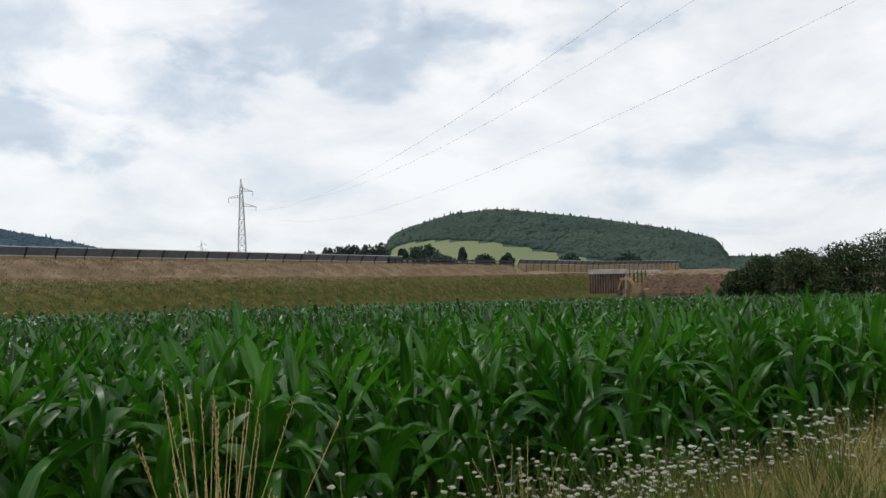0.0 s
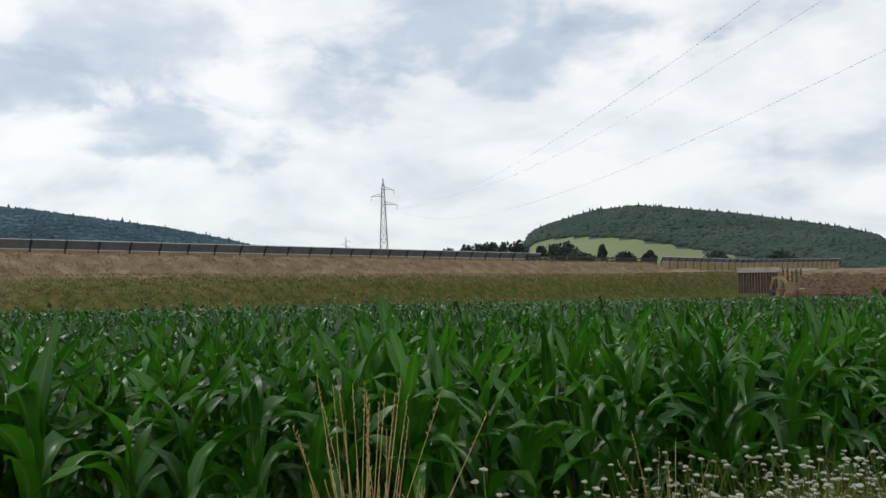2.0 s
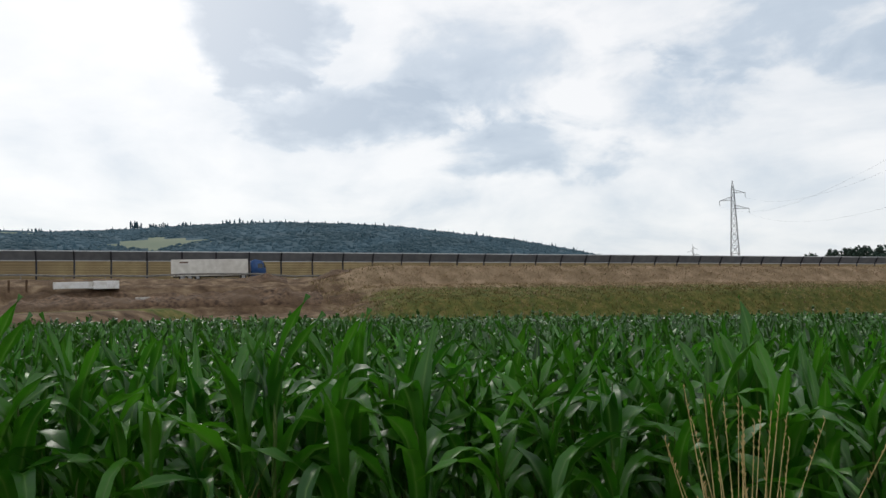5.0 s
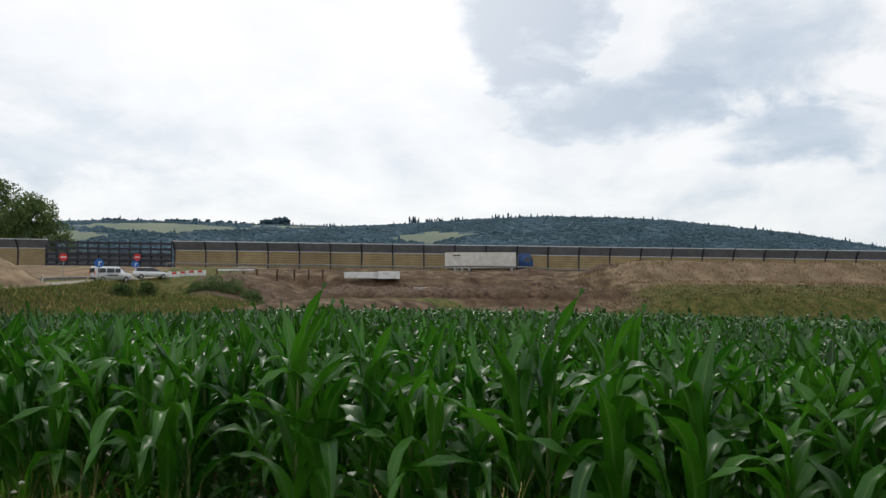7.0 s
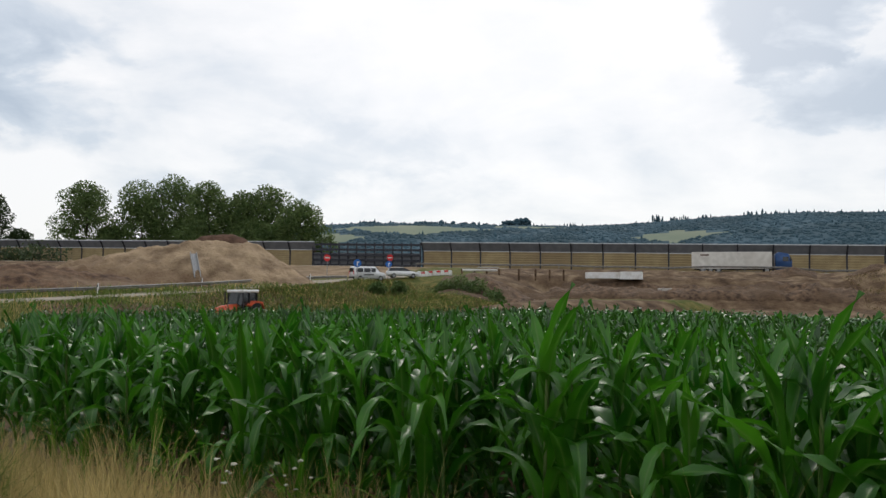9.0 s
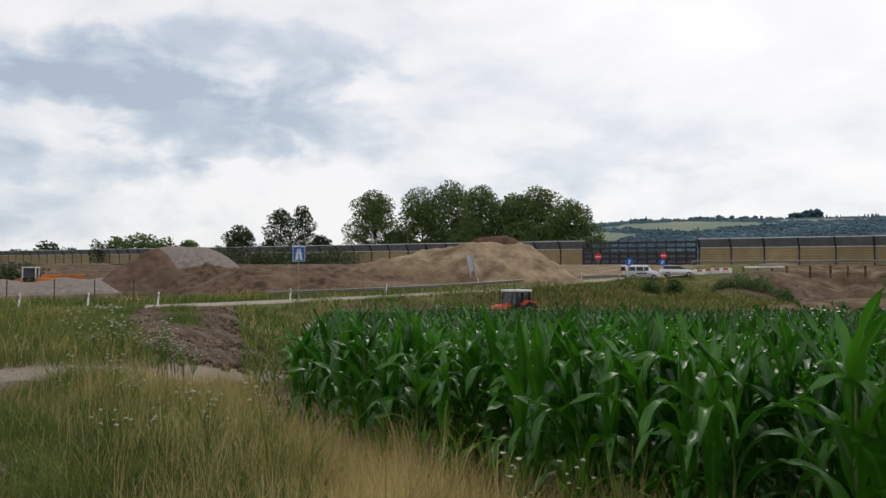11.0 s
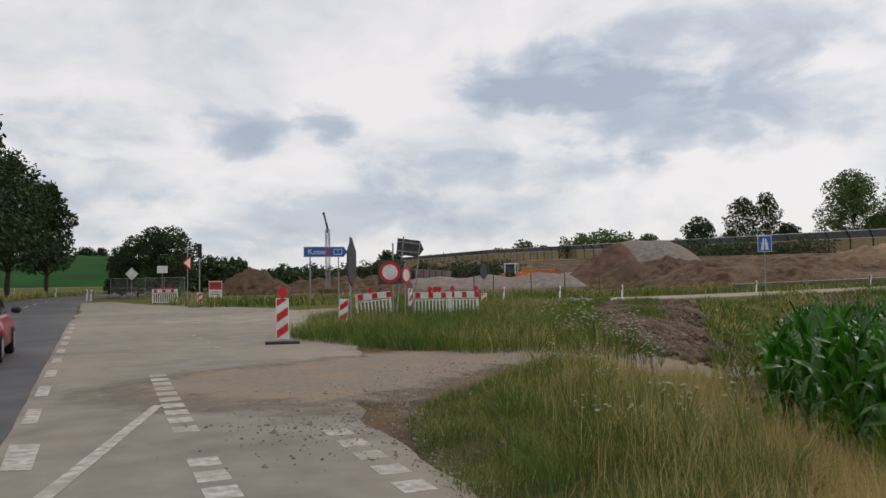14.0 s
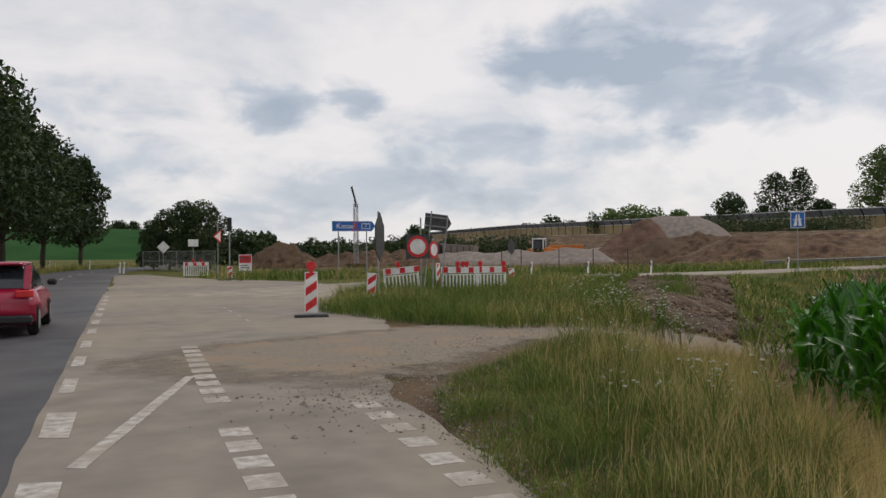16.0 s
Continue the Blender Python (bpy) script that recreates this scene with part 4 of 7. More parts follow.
def in_polygon(poly, x, y):
    inside = np.zeros(len(x), bool)
    j = len(poly) - 1
    for i in range(len(poly)):
        (xi, yi), (xj, yj) = poly[i], poly[j]
        inside ^= ((yi > y) != (yj > y)) & (x < (xj - xi) * (y - yi) / (yj - yi + 1e-12) + xi)
        j = i
    return inside


def scatter(poly, per_m2, rng, keep=None):
    xs, ys = [p[0] for p in poly], [p[1] for p in poly]
    n = int((max(xs) - min(xs)) * (max(ys) - min(ys)) * per_m2)
    x, y = rng.uniform(min(xs), max(xs), n), rng.uniform(min(ys), max(ys), n)
    ok = in_polygon(poly, x, y)
    if keep is not None:
        ok &= keep(x, y)
    return x[ok], y[ok]


def blades(name, x, y, h, w, mat, rng, label, lean=0.45, category="grass"):
    """Bent tapering blades, one island each."""
    n = len(x)
    z = height(x, y) - 0.03
    a = rng.uniform(0, 2 * math.pi, n)
    face = rng.uniform(0, 2 * math.pi, n)
    k = rng.uniform(0.1, 1.0, n) * lean
    t = np.array([0, 0.45, 0.8, 1.0])
    prof = np.array([1.0, 0.8, 0.45, 0.06])
    off = t[None] ** 2 * k[:, None] * h[:, None]
    cx = x[:, None] + np.cos(a)[:, None] * off
    cy = y[:, None] + np.sin(a)[:, None] * off
    cz = z[:, None] + h[:, None] * (t[None] - 0.25 * k[:, None] * t[None] ** 2)
    hw = w[:, None] * prof[None] / 2
    V = np.empty((n, 4, 2, 3))
    for s, sg in ((0, -1), (1, 1)):
        V[:, :, s, 0] = cx + sg * hw * np.cos(face)[:, None]
        V[:, :, s, 1] = cy + sg * hw * np.sin(face)[:, None]
        V[:, :, s, 2] = cz
    one = strip_loops(3, 2)
    loops = (one[None] + (np.arange(n) * 8)[:, None]).reshape(-1)
    return tagged(new(name, quads(name, V.reshape(-1, 3), loops, 4, mat, True)), label, category, kind="stuff")


def patchy(x, y, f=0.5, ph=0.0):
    return 0.5 + 0.25 * np.sin(x * f * 1.9 + ph + 1.7 * np.sin(y * f)) + 0.25 * np.sin(y * f * 2.3 - ph + 1.3 * np.sin(x * f * 1.3))


def build_grass():
    rng = np.random.default_rng(31)
    # roadside verge: green towards the road, straw towards the maize
    x, y = scatter(VERGE, 1500, rng, lambda x, y: np.hypot(x, y) > 1.6)
    e = sides_of(x, y)[2]
    dry = np.clip(0.02 + 0.6 * patchy(x, y, 0.55) + 0.55 * smooth(-2.8, -0.5, e), 0, 1)
    az = np.degrees(np.arctan2(-x, y)) % 360
    dry = np.clip(dry + 0.9 * smooth(100, 108, az) * (1 - smooth(124, 130, az)) * smooth(-3.2, -2.0, e), 0, 1.3)
    dry = np.clip(dry + 0.2 * (1 - smooth(8, 16, az % 350)), 0, 1.3)
    dry *= 1 - smooth(112, 124, az) * (1 - smooth(200, 220, az)) * (0.70 - 0.7 * smooth(-3.8, -2.2, e))
    is_dry = rng.uniform(0, 1, len(x)) < dry * 0.7
    hh = (0.22 + 0.38 * smooth(-4.5, -0.6, e)) * rng.uniform(0.45, 1.3, len(x)) * (0.7 + 0.5 * patchy(x, y, 0.8, 2))
    hh *= 0.55 + 0.9 * patchy(x, y, 3.1, 5) * patchy(x, y, 1.7, 1)
    thin = rng.uniform(0, 1, len(x)) < np.where(is_dry, 0.8, 0.95)
    g, d = ~is_dry & thin, is_dry & thin
    blades("verge_grass", x[g], y[g], hh[g], rng.uniform(0.004, 0.009, g.sum()), MAT_GRASS, rng, "green grass and herbs on the roadside verge", 1.3)
    blades("verge_straw", x[d], y[d], hh[d] * 1.25, rng.uniform(0.0025, 0.005, d.sum()), MAT_STRAW, rng, "tall dry straw-coloured grass on the roadside verge", 0.7)
    x, y = scatter(VERGE, 26, rng, lambda x, y: (np.hypot(x, y) > 2.2) & (sides_of(x, y)[2] > -3.2))
    blades("verge_stems", x, y, rng.uniform(0.45, 0.85, len(x)), rng.uniform(0.003, 0.006, len(x)), MAT_STRAW, rng, "thin tall seed stems rising over the verge grass", 0.4)
    # leafy herbs among the flowers along the field edge
    az, d = np.radians(rng.uniform(-5, 42, 24000)), rng.uniform(3.6, 9.5, 24000)
    x, y = -d * np.sin(az), d * np.cos(az)
    e = sides_of(x, y)[2]
    ok = (e < -0.05) & (e > -2.6) & (patchy(x, y, 1.4, 3.0) > 0.3)
    blades("verge_herbs", x[ok], y[ok], rng.uniform(0.2, 0.55, ok.sum()), rng.uniform(0.005, 0.013, ok.sum()), MAT_GRASS, rng, "green herbs standing among the white flowers", 1.1)
    # island and strips farther off
    for poly, per, hb, wb, dr, name, label in (
            (ISLAND, 260, 0.48, 0.013, 0.10, "island_grass", "rough green grass on the traffic island"),
            (STRIP, 24, 0.46, 0.045, 0.06, "strip_grass", "green grass beside the slip road"),
            (FARSIDE, 16, 0.6, 0.05, 0.15, "wayside_grass", "tall dry and green grass beyond the slip road"),
            (LEFTVERGE, 9, 0.5, 0.06, 0.4, "avenue_grass", "grass under the roadside trees")):
        x, y = scatter(poly, per, rng)
        p = patchy(x, y, 0.3, 1.0)
        is_dry = rng.uniform(0, 1, len(x)) < np.clip(dr + 0.7 * (p - 0.5), 0, 1)
        hh = hb * rng.uniform(0.4, 1.3, len(x)) * (0.55 + 0.9 * patchy(x, y, 0.45, 3))
        w = rng.uniform(0.6, 1.3, len(x)) * wb
        blades(name, x[~is_dry], y[~is_dry], hh[~is_dry], w[~is_dry], MAT_GRASS, rng, label, 1.2)
        blades(name, x[is_dry], y[is_dry], hh[is_dry] * 1.1, w[is_dry] * 0.7, MAT_STRAW, rng, label.replace("green", "dry"), 0.9)
    # rough slope below the slip road and beside the excavation
    az = rng.uniform(95.5, 117, 60000)
    d = 46 + 68 * rng.uniform(0, 1, 60000) ** 0.6
    x, y = -d * np.sin(np.radians(az)), d * np.cos(np.radians(az))
    n, s, e, w = sides_of(x, y)
    p = patchy(x, y, 0.18, 1.0)
    keep = (n > field_reach(s) + 1) & (s < -19) & (s > -39) & (n < 101)
    x, y, p = x[keep], y[keep], p[keep]
    kind = rng.uniform(0, 1, len(x))
    h = rng.uniform(0.2, 0.6, len(x)) * (0.4 + p)
    w = rng.uniform(0.03, 0.09, len(x))
    for mat, ok, label in ((MAT_GRASS, kind < 0.35 * p + 0.12, "green weeds on the slope under the slip road"), (MAT_BANK_GREEN, (kind >= 0.35 * p + 0.12) & (kind < 0.8), "olive grass on the slope under the slip road"), (MAT_STRAW, kind >= 0.88, "dry grass on the slope under the slip road")):
        blades("slope_grass", x[ok], y[ok], h[ok], w[ok], mat, rng, label, 1.0)
    # weeds between the ruts of the earth track and on the rough ground of the works
    for a, b, c in (((-19.5, -21.0), (-25.5, -27.8), 0.75), ((-27.5, -30.0), (-32.5, -35.5), 0.9)):
        k = rng.uniform(0, 1, 1300)
        x = a[0] + (b[0] - a[0]) * k + rng.normal(0, c * 0.55, 1300)
        y = a[1] + (b[1] - a[1]) * k + rng.normal(0, c * 0.55, 1300)
        blades("track_grass", x, y, rng.uniform(0.15, 0.55, 1300), rng.uniform(0.015, 0.03, 1300), MAT_GRASS, rng, "green grass left standing between the ruts", 0.7)
    az = np.radians(rng.uniform(122, 141, 16000))
    d = rng.uniform(84, 150, 16000)
    x, y = -d * np.sin(az), d * np.cos(az)
    keep = patchy(x, y, 0.16, 2.0) > 0.5
    blades("works_weeds", x[keep], y[keep], rng.uniform(0.25, 0.8, keep.sum()), rng.uniform(0.10, 0.26, keep.sum()), MAT_BANK_GREEN, rng, "olive weeds on the rough ground of the works", 0.9)
    # tussocks on the motorway bank
    s = rng.uniform(22, 215, 90000)
    n = rng.uniform(93, 128, 90000)
    x, y = n * NX + s * SX, n * NY + s * SY
    f = 0.75 * smooth(98, 112, n) + 0.35 * smooth(0.35, 0.75, patchy(x, y, 0.12, 1.0)) - 0.05 + 0.25 * smooth(60, 130, s)
    dry = rng.uniform(0, 1, len(x)) < f
    w = rng.uniform(0.05, 0.13, len(x))
    h = rng.uniform(0.12, 0.42, len(x)) * (0.5 + patchy(x, y, 0.6, 2.0))
    blades("bank_grass", x[~dry], y[~dry], h[~dry], w[~dry], MAT_BANK_GREEN, rng, "olive green grass on the lower motorway bank", 1.4)
    blades("bank_grass", x[dry], y[dry], h[dry], w[dry], MAT_BANK_DRY, rng, "dry brown grass on the upper motorway bank", 1.4)


build_grass()


def umbel_template(seed, hgt):
    """A wild carrot: branching stem and flat white heads made of small florets."""
    rng = random.Random(seed)
    ob = thing("wild_carrot", "white-flowered wild carrot with flat umbels on a thin stem", "wildflower", group="wild carrots on the verge")
    tops = []
    bm = bmesh.new()
    lean = Vector((rng.uniform(-0.08, 0.08), rng.uniform(-0.08, 0.08), 0))
    fork = Vector((0, 0, hgt * 0.45)) + lean * 0.5
    add_tube(bm, [(0, 0, -0.03), fork], [0.004, 0.003], 4)
    for k in range(rng.randint(5, 8)):
        a = rng.uniform(0, 6.28)
        top = Vector((math.cos(a), math.sin(a), 0)) * rng.uniform(0.02, 0.14) + Vector((0, 0, hgt * rng.uniform(0.75, 1.0))) + lean
        add_tube(bm, [fork, (fork + top) / 2 + Vector((0, 0, 0.02)), top], [0.003, 0.0025, 0.002], 4)
        tops.append(top)
    part("stem", bm, MAT_GRASS, ob)
    for top in tops:
        bm = bmesh.new()
        r = rng.uniform(0.010, 0.019)
        bmesh.ops.create_icosphere(bm, subdivisions=2, radius=r)
        for v in bm.verts:
            f = rng.uniform(0.75, 1.2)
            v.co = top + Vector((v.co.x * f, v.co.y * f, v.co.z * 0.28 + rng.uniform(-0.004, 0.004)))
        part("umbel", bm, MAT_UMBEL, ob, "flat white flower head")
    return ob


def build_umbels():
    rng = np.random.default_rng(41)
    temps = [umbel_template(k, h) for k, h in enumerate((0.55, 0.65, 0.75, 0.6, 0.7))]
    spots = []
    for az0, az1, d0, d1, n in ((-4, 25, 5.2, 8.4, 120), (10, 36, 4.0, 6.0, 90), (50, 58, 3.4, 4.0, 9), (34, 48, 3.6, 4.2, 5), (136.5, 144, 14.6, 17.6, 46), (128, 142, 6.0, 9.0, 8), (108, 116, 4.2, 5.5, 3), (140, 146, 9.5, 11.5, 6), (78, 84, 3.0, 3.5, 4)):
        for k in range(n):
            spots.append(polar(rng.uniform(az0, az1), rng.uniform(d0, d1)))
    used = 0
    for p in spots:
        if sides_of(p.x, p.y)[2] > -0.1 and p.y > -9:
            continue
        m = Matrix.Translation((p.x, p.y, ground_z(p.x, p.y))) @ Matrix.Rotation(rng.uniform(0, 6.28), 4, "Z") @ Matrix.Scale(rng.uniform(0.8, 1.25) * (1.5 if p.length > 13 else 1.0), 4)
        if used < len(temps):
            temps[used].matrix_basis = m
        else:
            copy_thing(temps[used % len(temps)], m).matrix_basis = m
        used += 1


build_umbels()


def straw_tuft(az, d, hgt, n, seed, spread):
    """A tuft of dry grass: thin stems with feathery seed heads."""
    rng = random.Random(seed)
    p = polar(az, d)
    ob = thing("dry_grass_tuft", "tuft of tall dry golden grass with seed heads before the maize", "grass tuft", Matrix.Translation((p.x, p.y, ground_z(p.x, p.y))), group="dry grass tufts")
    for k in range(n):
        a = rng.uniform(0, 6.28)
        b = Vector((math.cos(a), math.sin(a), 0)) * rng.uniform(0, 0.07)
        tip = b + Vector((rng.gauss(0, spread), rng.gauss(0, spread), hgt * rng.uniform(0.62, 1.0)))
        mid = b + (tip - b) * 0.6 - Vector((tip.x - b.x, tip.y - b.y, 0)) * 0.25
        bm = bmesh.new()
        add_tube(bm, [b + Vector((0, 0, -0.05)), mid, tip], [0.0024, 0.002, 0.0012], 4)
        d0 = (tip - mid).normalized()
        for j in range(7):
            q = tip - d0 * (0.022 * j)
            c = rng.uniform(0, 6.28)
            s = Vector((math.cos(c), math.sin(c), 2.2)).normalized()
            add_tube(bm, [q, q + s * 0.006, q + s * 0.015], [0.001, 0.002, 0.0006], 4)
        part("stem", bm, MAT_GOLD, ob)


straw_tuft(44.0, 2.75, 1.30, 50, 1, 0.13)
straw_tuft(47.5, 2.7, 1.0, 12, 2, 0.08)
straw_tuft(80.0, 2.9, 1.0, 22, 3, 0.15)
straw_tuft(70.5, 2.9, 0.8, 6, 4, 0.10)
straw_tuft(24.0, 4.4, 0.95, 12, 5, 0.14)
straw_tuft(30.5, 4.0, 0.8, 14, 6, 0.2)
straw_tuft(93.0, 3.2, 0.75, 7, 7, 0.1)
straw_tuft(14.0, 6.5, 0.85, 14, 8, 0.25)
straw_tuft(60.0, 3.0, 0.8, 5, 9, 0.12)

# ---------- trees ----------


def tree(name, az, d, base, hgt, wid, mat, label, seed, leaves=2600, leaf=0.42, trunk=0.3, clear=0.25, density=1.0, blobs=14, group=""):
    """A tapered trunk with limbs and a crown of many small leaf clumps round the limb ends."""
    rng = random.Random(seed)
    nr = np.random.default_rng(seed)
    p = polar(az, d)
    ob = thing(name, label, "tree" if hgt > 5 else "bush", Matrix.Translation((p.x, p.y, base)), group)
    bm = bmesh.new()
    top = Vector((rng.uniform(-0.4, 0.4), rng.uniform(-0.4, 0.4), hgt * 0.72))
    fork = Vector((top.x * 0.3, top.y * 0.3, hgt * clear))
    add_tube(bm, [(0, 0, -1.0), (0, 0, hgt * clear * 0.5), fork, (fork + top) / 2, top], [trunk, trunk * 0.85, trunk * 0.7, trunk * 0.4, trunk * 0.12], 8)
    cent, rad = [], []
    for k in range(blobs):
        f = (k + 0.5) / blobs
        a = k * 2.4 + rng.uniform(-0.5, 0.5)
        zc = hgt * (clear + 0.08 + (0.93 - clear - 0.12) * f)
        prof = math.sin(math.pi * min(1, 0.22 + 0.78 * f) ** 0.9) ** 0.6
        rr = wid / 2 * prof * rng.uniform(0.35, 0.80)
        c = Vector((rr * math.cos(a), rr * math.sin(a), zc))
        s = wid * rng.uniform(0.15, 0.25)
        cent.append(c)
        rad.append(s)
        st = fork + (top - fork) * max(0, f - 0.25)
        add_tube(bm, [st, (st + c) / 2 + Vector((0, 0, -0.03 * hgt)), c], [trunk * 0.32, trunk * 0.2, trunk * 0.06], 5)
    part("trunk", bm, MAT_BARK, ob, "dark bark trunk and limbs")
    cent, rad = np.array([c[:] for c in cent]), np.array(rad)
    w = rad ** 2
    pick = nr.choice(blobs, leaves, p=w / w.sum())
    v = nr.normal(size=(leaves, 3))
    v /= np.linalg.norm(v, axis=1)[:, None]
    r = rad[pick] * nr.uniform(0.35, 1.12, leaves) ** (0.6 * density)
    c = cent[pick] + v * r[:, None] * np.array([1, 1, 0.8])
    a, b = nr.normal(size=(leaves, 3)), nr.normal(size=(leaves, 3))
    a = a + v * 0.2
    a /= np.linalg.norm(a, axis=1)[:, None]
    b = np.cross(a, b)
    b /= np.linalg.norm(b, axis=1)[:, None]
    s = leaf * nr.uniform(0.5, 1.2, leaves)[:, None]
    n3 = np.cross(a, b)
    V = np.stack([c - a * s, c - b * s * 0.55 + n3 * s * 0.15, c + a * s, c + b * s * 0.55 + n3 * s * 0.15], 1).reshape(-1, 3)
    part("crown", quads("crown", V, np.arange(leaves * 4), 4, mat), None, ob)
    return ob


GROVE = "leafy green tree in the grove behind the noise wall"
for k, (az, w, top) in enumerate(((124.0, 11, 25.5), (120.6, 13, 25.0), (118.4, 13, 27.5), (116.2, 12, 26.5), (114.0, 12, 24.5), (112.2, 12, 25.8), (109.9, 12, 22.0), (122.4, 8, 14), (117.3, 12, 17), (113.0, 12, 16))):
    dd = 153 / math.cos(radians(az - 83)) + 20 + (k % 3) * 4
    top, w = 1.6 + (top - 1.6) * dd / 208, w * dd / 208
    tree("grove_tree", az, dd, 3.0, top - 2.0, w * 1.45, MAT_LEAF, GROVE, 60 + k, 12000, 0.36, 0.35, 0.12, blobs=22, group="grove behind the wall")
tree("open_crowned_tree", 130.7, 236, 4.0, 20.5, 10.5, MAT_LEAF_DARK, "tall tree with a thin open crown behind the wall", 81, 3600, 0.38, 0.3, 0.12, blobs=22)
tree("open_crowned_tree", 129.2, 236, 4.0, 21.5, 9.5, MAT_LEAF_DARK, "tall tree with a thin open crown behind the wall", 82, 3200, 0.38, 0.3, 0.12, blobs=22)
tree("round_tree", 133.4, 246, 4.5, 14.5, 13, MAT_LEAF_DARK, "low round tree behind the noise wall", 83, 2200, 0.55, 0.3, 0.1)
tree("round_tree", 127.8, 240, 4.5, 11.0, 11, MAT_LEAF_DARK, "low dark tree behind the noise wall", 84, 1800, 0.55, 0.3, 0.1)
tree("round_tree", 131.5, 250, 4.5, 10.0, 9, MAT_LEAF_DARK, "low dark tree behind the noise wall", 85, 1400, 0.55, 0.3, 0.1)
for k, (az, d, top, w) in enumerate(((140.0, 305, 18.5, 20), (138.4, 305, 16.5, 16), (141.4, 310, 16.5, 16), (136.9, 300, 16.0, 12), (145.5, 362, 16.6, 18), (144.2, 356, 15.2, 14), (147.3, 372, 14.6, 16))):
    tree("hedgerow_tree", az, d, 6.0, top - 6.0, w, MAT_LEAF_DARK if k > 3 else MAT_LEAF, "broad green tree in the hedgerow beyond the gravel heaps", 90 + k, 2000, 0.7, 0.35, 0.05)
tree("bare_tree", 142.7, 300, 6.0, 10.5, 7, MAT_LEAF_OLIVE, "thin scraggly tree beyond the gravel heaps", 99, 420, 0.45, 0.2, 0.2)
tree("bare_tree", 135.0, 290, 6.0, 9.0, 7, MAT_LEAF_OLIVE, "thin scraggly tree beyond the gravel heaps", 98, 420, 0.45, 0.2, 0.2)
for k, (y, hgt, w) in enumerate(((-60, 17.0, 11), (-72, 17.6, 11), (-84, 17.0, 11), (-97, 16.5, 9), (-110, 15, 7.5))):
    x = road_x(y) + 6.6 + (3.8 if y > -80 else 4.8)
    tree("avenue_tree", math.degrees(math.atan2(-x, y)) % 360, math.hypot(x, y), 0.0, hgt, w, MAT_LEAF_DARK, "large dark roadside tree with a dense crown", 110 + k, 9000, 0.27, 0.34, 0.17, group="roadside avenue", blobs=30)
for k, (az, d, hgt, w) in enumerate(((170.2, 86, 7.2, 5.5), (171.4, 84, 7.0, 5), (172.6, 88, 6.4, 5), (173.6, 94, 5.6, 4), (169.9, 92, 5.2, 3.5))):
    tree("thicket_tree", az, d, 0.0, hgt, w, MAT_LEAF_OLIVE if k == 0 else MAT_LEAF_DARK, "leafy dark green tree in the thicket behind the mesh fence", 130 + k, 5000, 0.17, 0.14, 0.05, group="thicket behind the fence")
for k, (az, d, hgt, w) in enumerate(((168.0, 120, 4.2, 8), (166.3, 125, 3.8, 7), (163.2, 140, 2.6, 9), (161.0, 150, 2.6, 10), (158.0, 160, 2.6, 14), (156.0, 170, 3.2, 12), (153.0, 160, 3.4, 9), (150.2, 150, 3.0, 13), (148.0, 150, 3.2, 13), (155.6, 150, 6.4, 6), (154.9, 155, 5.6, 5))):
    tree("scrub", az, d, 0.6, hgt, w, MAT_LEAF_OLIVE if az < 156 else MAT_LEAF_DARK, "green scrub along the far edge of the site", 150 + k, 1500, 0.4, 0.15, 0.02, blobs=18)
for k, (az, d, top, w) in enumerate(((-7, 120, 5.6, 13), (-3.5, 122, 5.4, 12), (-0.5, 125, 5.2, 11), (2.0, 128, 4.4, 10), (4.6, 118, 3.4, 8), (6.8, 124, 2.6, 8), (8.3, 122, 0.6, 6), (3.2, 116, 1.6, 6))):
    p = polar(az, d)
    b = ground_z(p.x, p.y)
    tree("field_edge_tree", az, d, b, top - b, w, MAT_LEAF_OLIVE if k == 4 else MAT_LEAF_DARK, "pale olive willow at the field edge" if k == 4 else "dark dense tree at the edge of the maize", 170 + k, 6500, 0.23, 0.22, 0.02, blobs=20, group="trees at the field edge")
for k, (az, d, top, hgt, w) in enumerate(((27.3, 560, 17.6, 11, 8), (24.0, 480, 11.5, 10, 9), (19.6, 470, 8.5, 7, 16), (15.6, 480, 8.5, 8, 18), (29.8, 560, 19, 10, 18), (30.6, 570, 19, 10, 14), (31.6, 580, 18, 8, 10), (33.2, 500, 19.5, 14, 13), (34.2, 500, 18.5, 13, 14), (35.2, 520, 20, 14, 16), (36.0, 520, 19, 13, 14), (37.0, 520, 18, 12, 12), (38.2, 520, 16.5, 11, 12), (25.7, 540, 11, 5, 14), (28.8, 540, 11, 5, 20))):
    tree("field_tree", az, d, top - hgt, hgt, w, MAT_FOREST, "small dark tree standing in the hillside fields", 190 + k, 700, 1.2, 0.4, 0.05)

for k, (az, h, w) in enumerate(((126.8, 3.0, 12), (128.6, 2.4, 10), (130.2, 3.2, 13), (131.8, 2.6, 10), (133.2, 2.8, 14), (134.9, 3.4, 12), (136.2, 2.4, 11))):
    d = 142 / math.cos(radians(az - 83))
    p = polar(az, d)
    tree("bank_bush", az, d, ground_z(p.x, p.y), h, w, MAT_LEAF_OLIVE, "olive green bush at the foot of the noise wall", 220 + k, 900, 0.4, 0.12, 0.02, blobs=12, group="bushes before the noise wall")

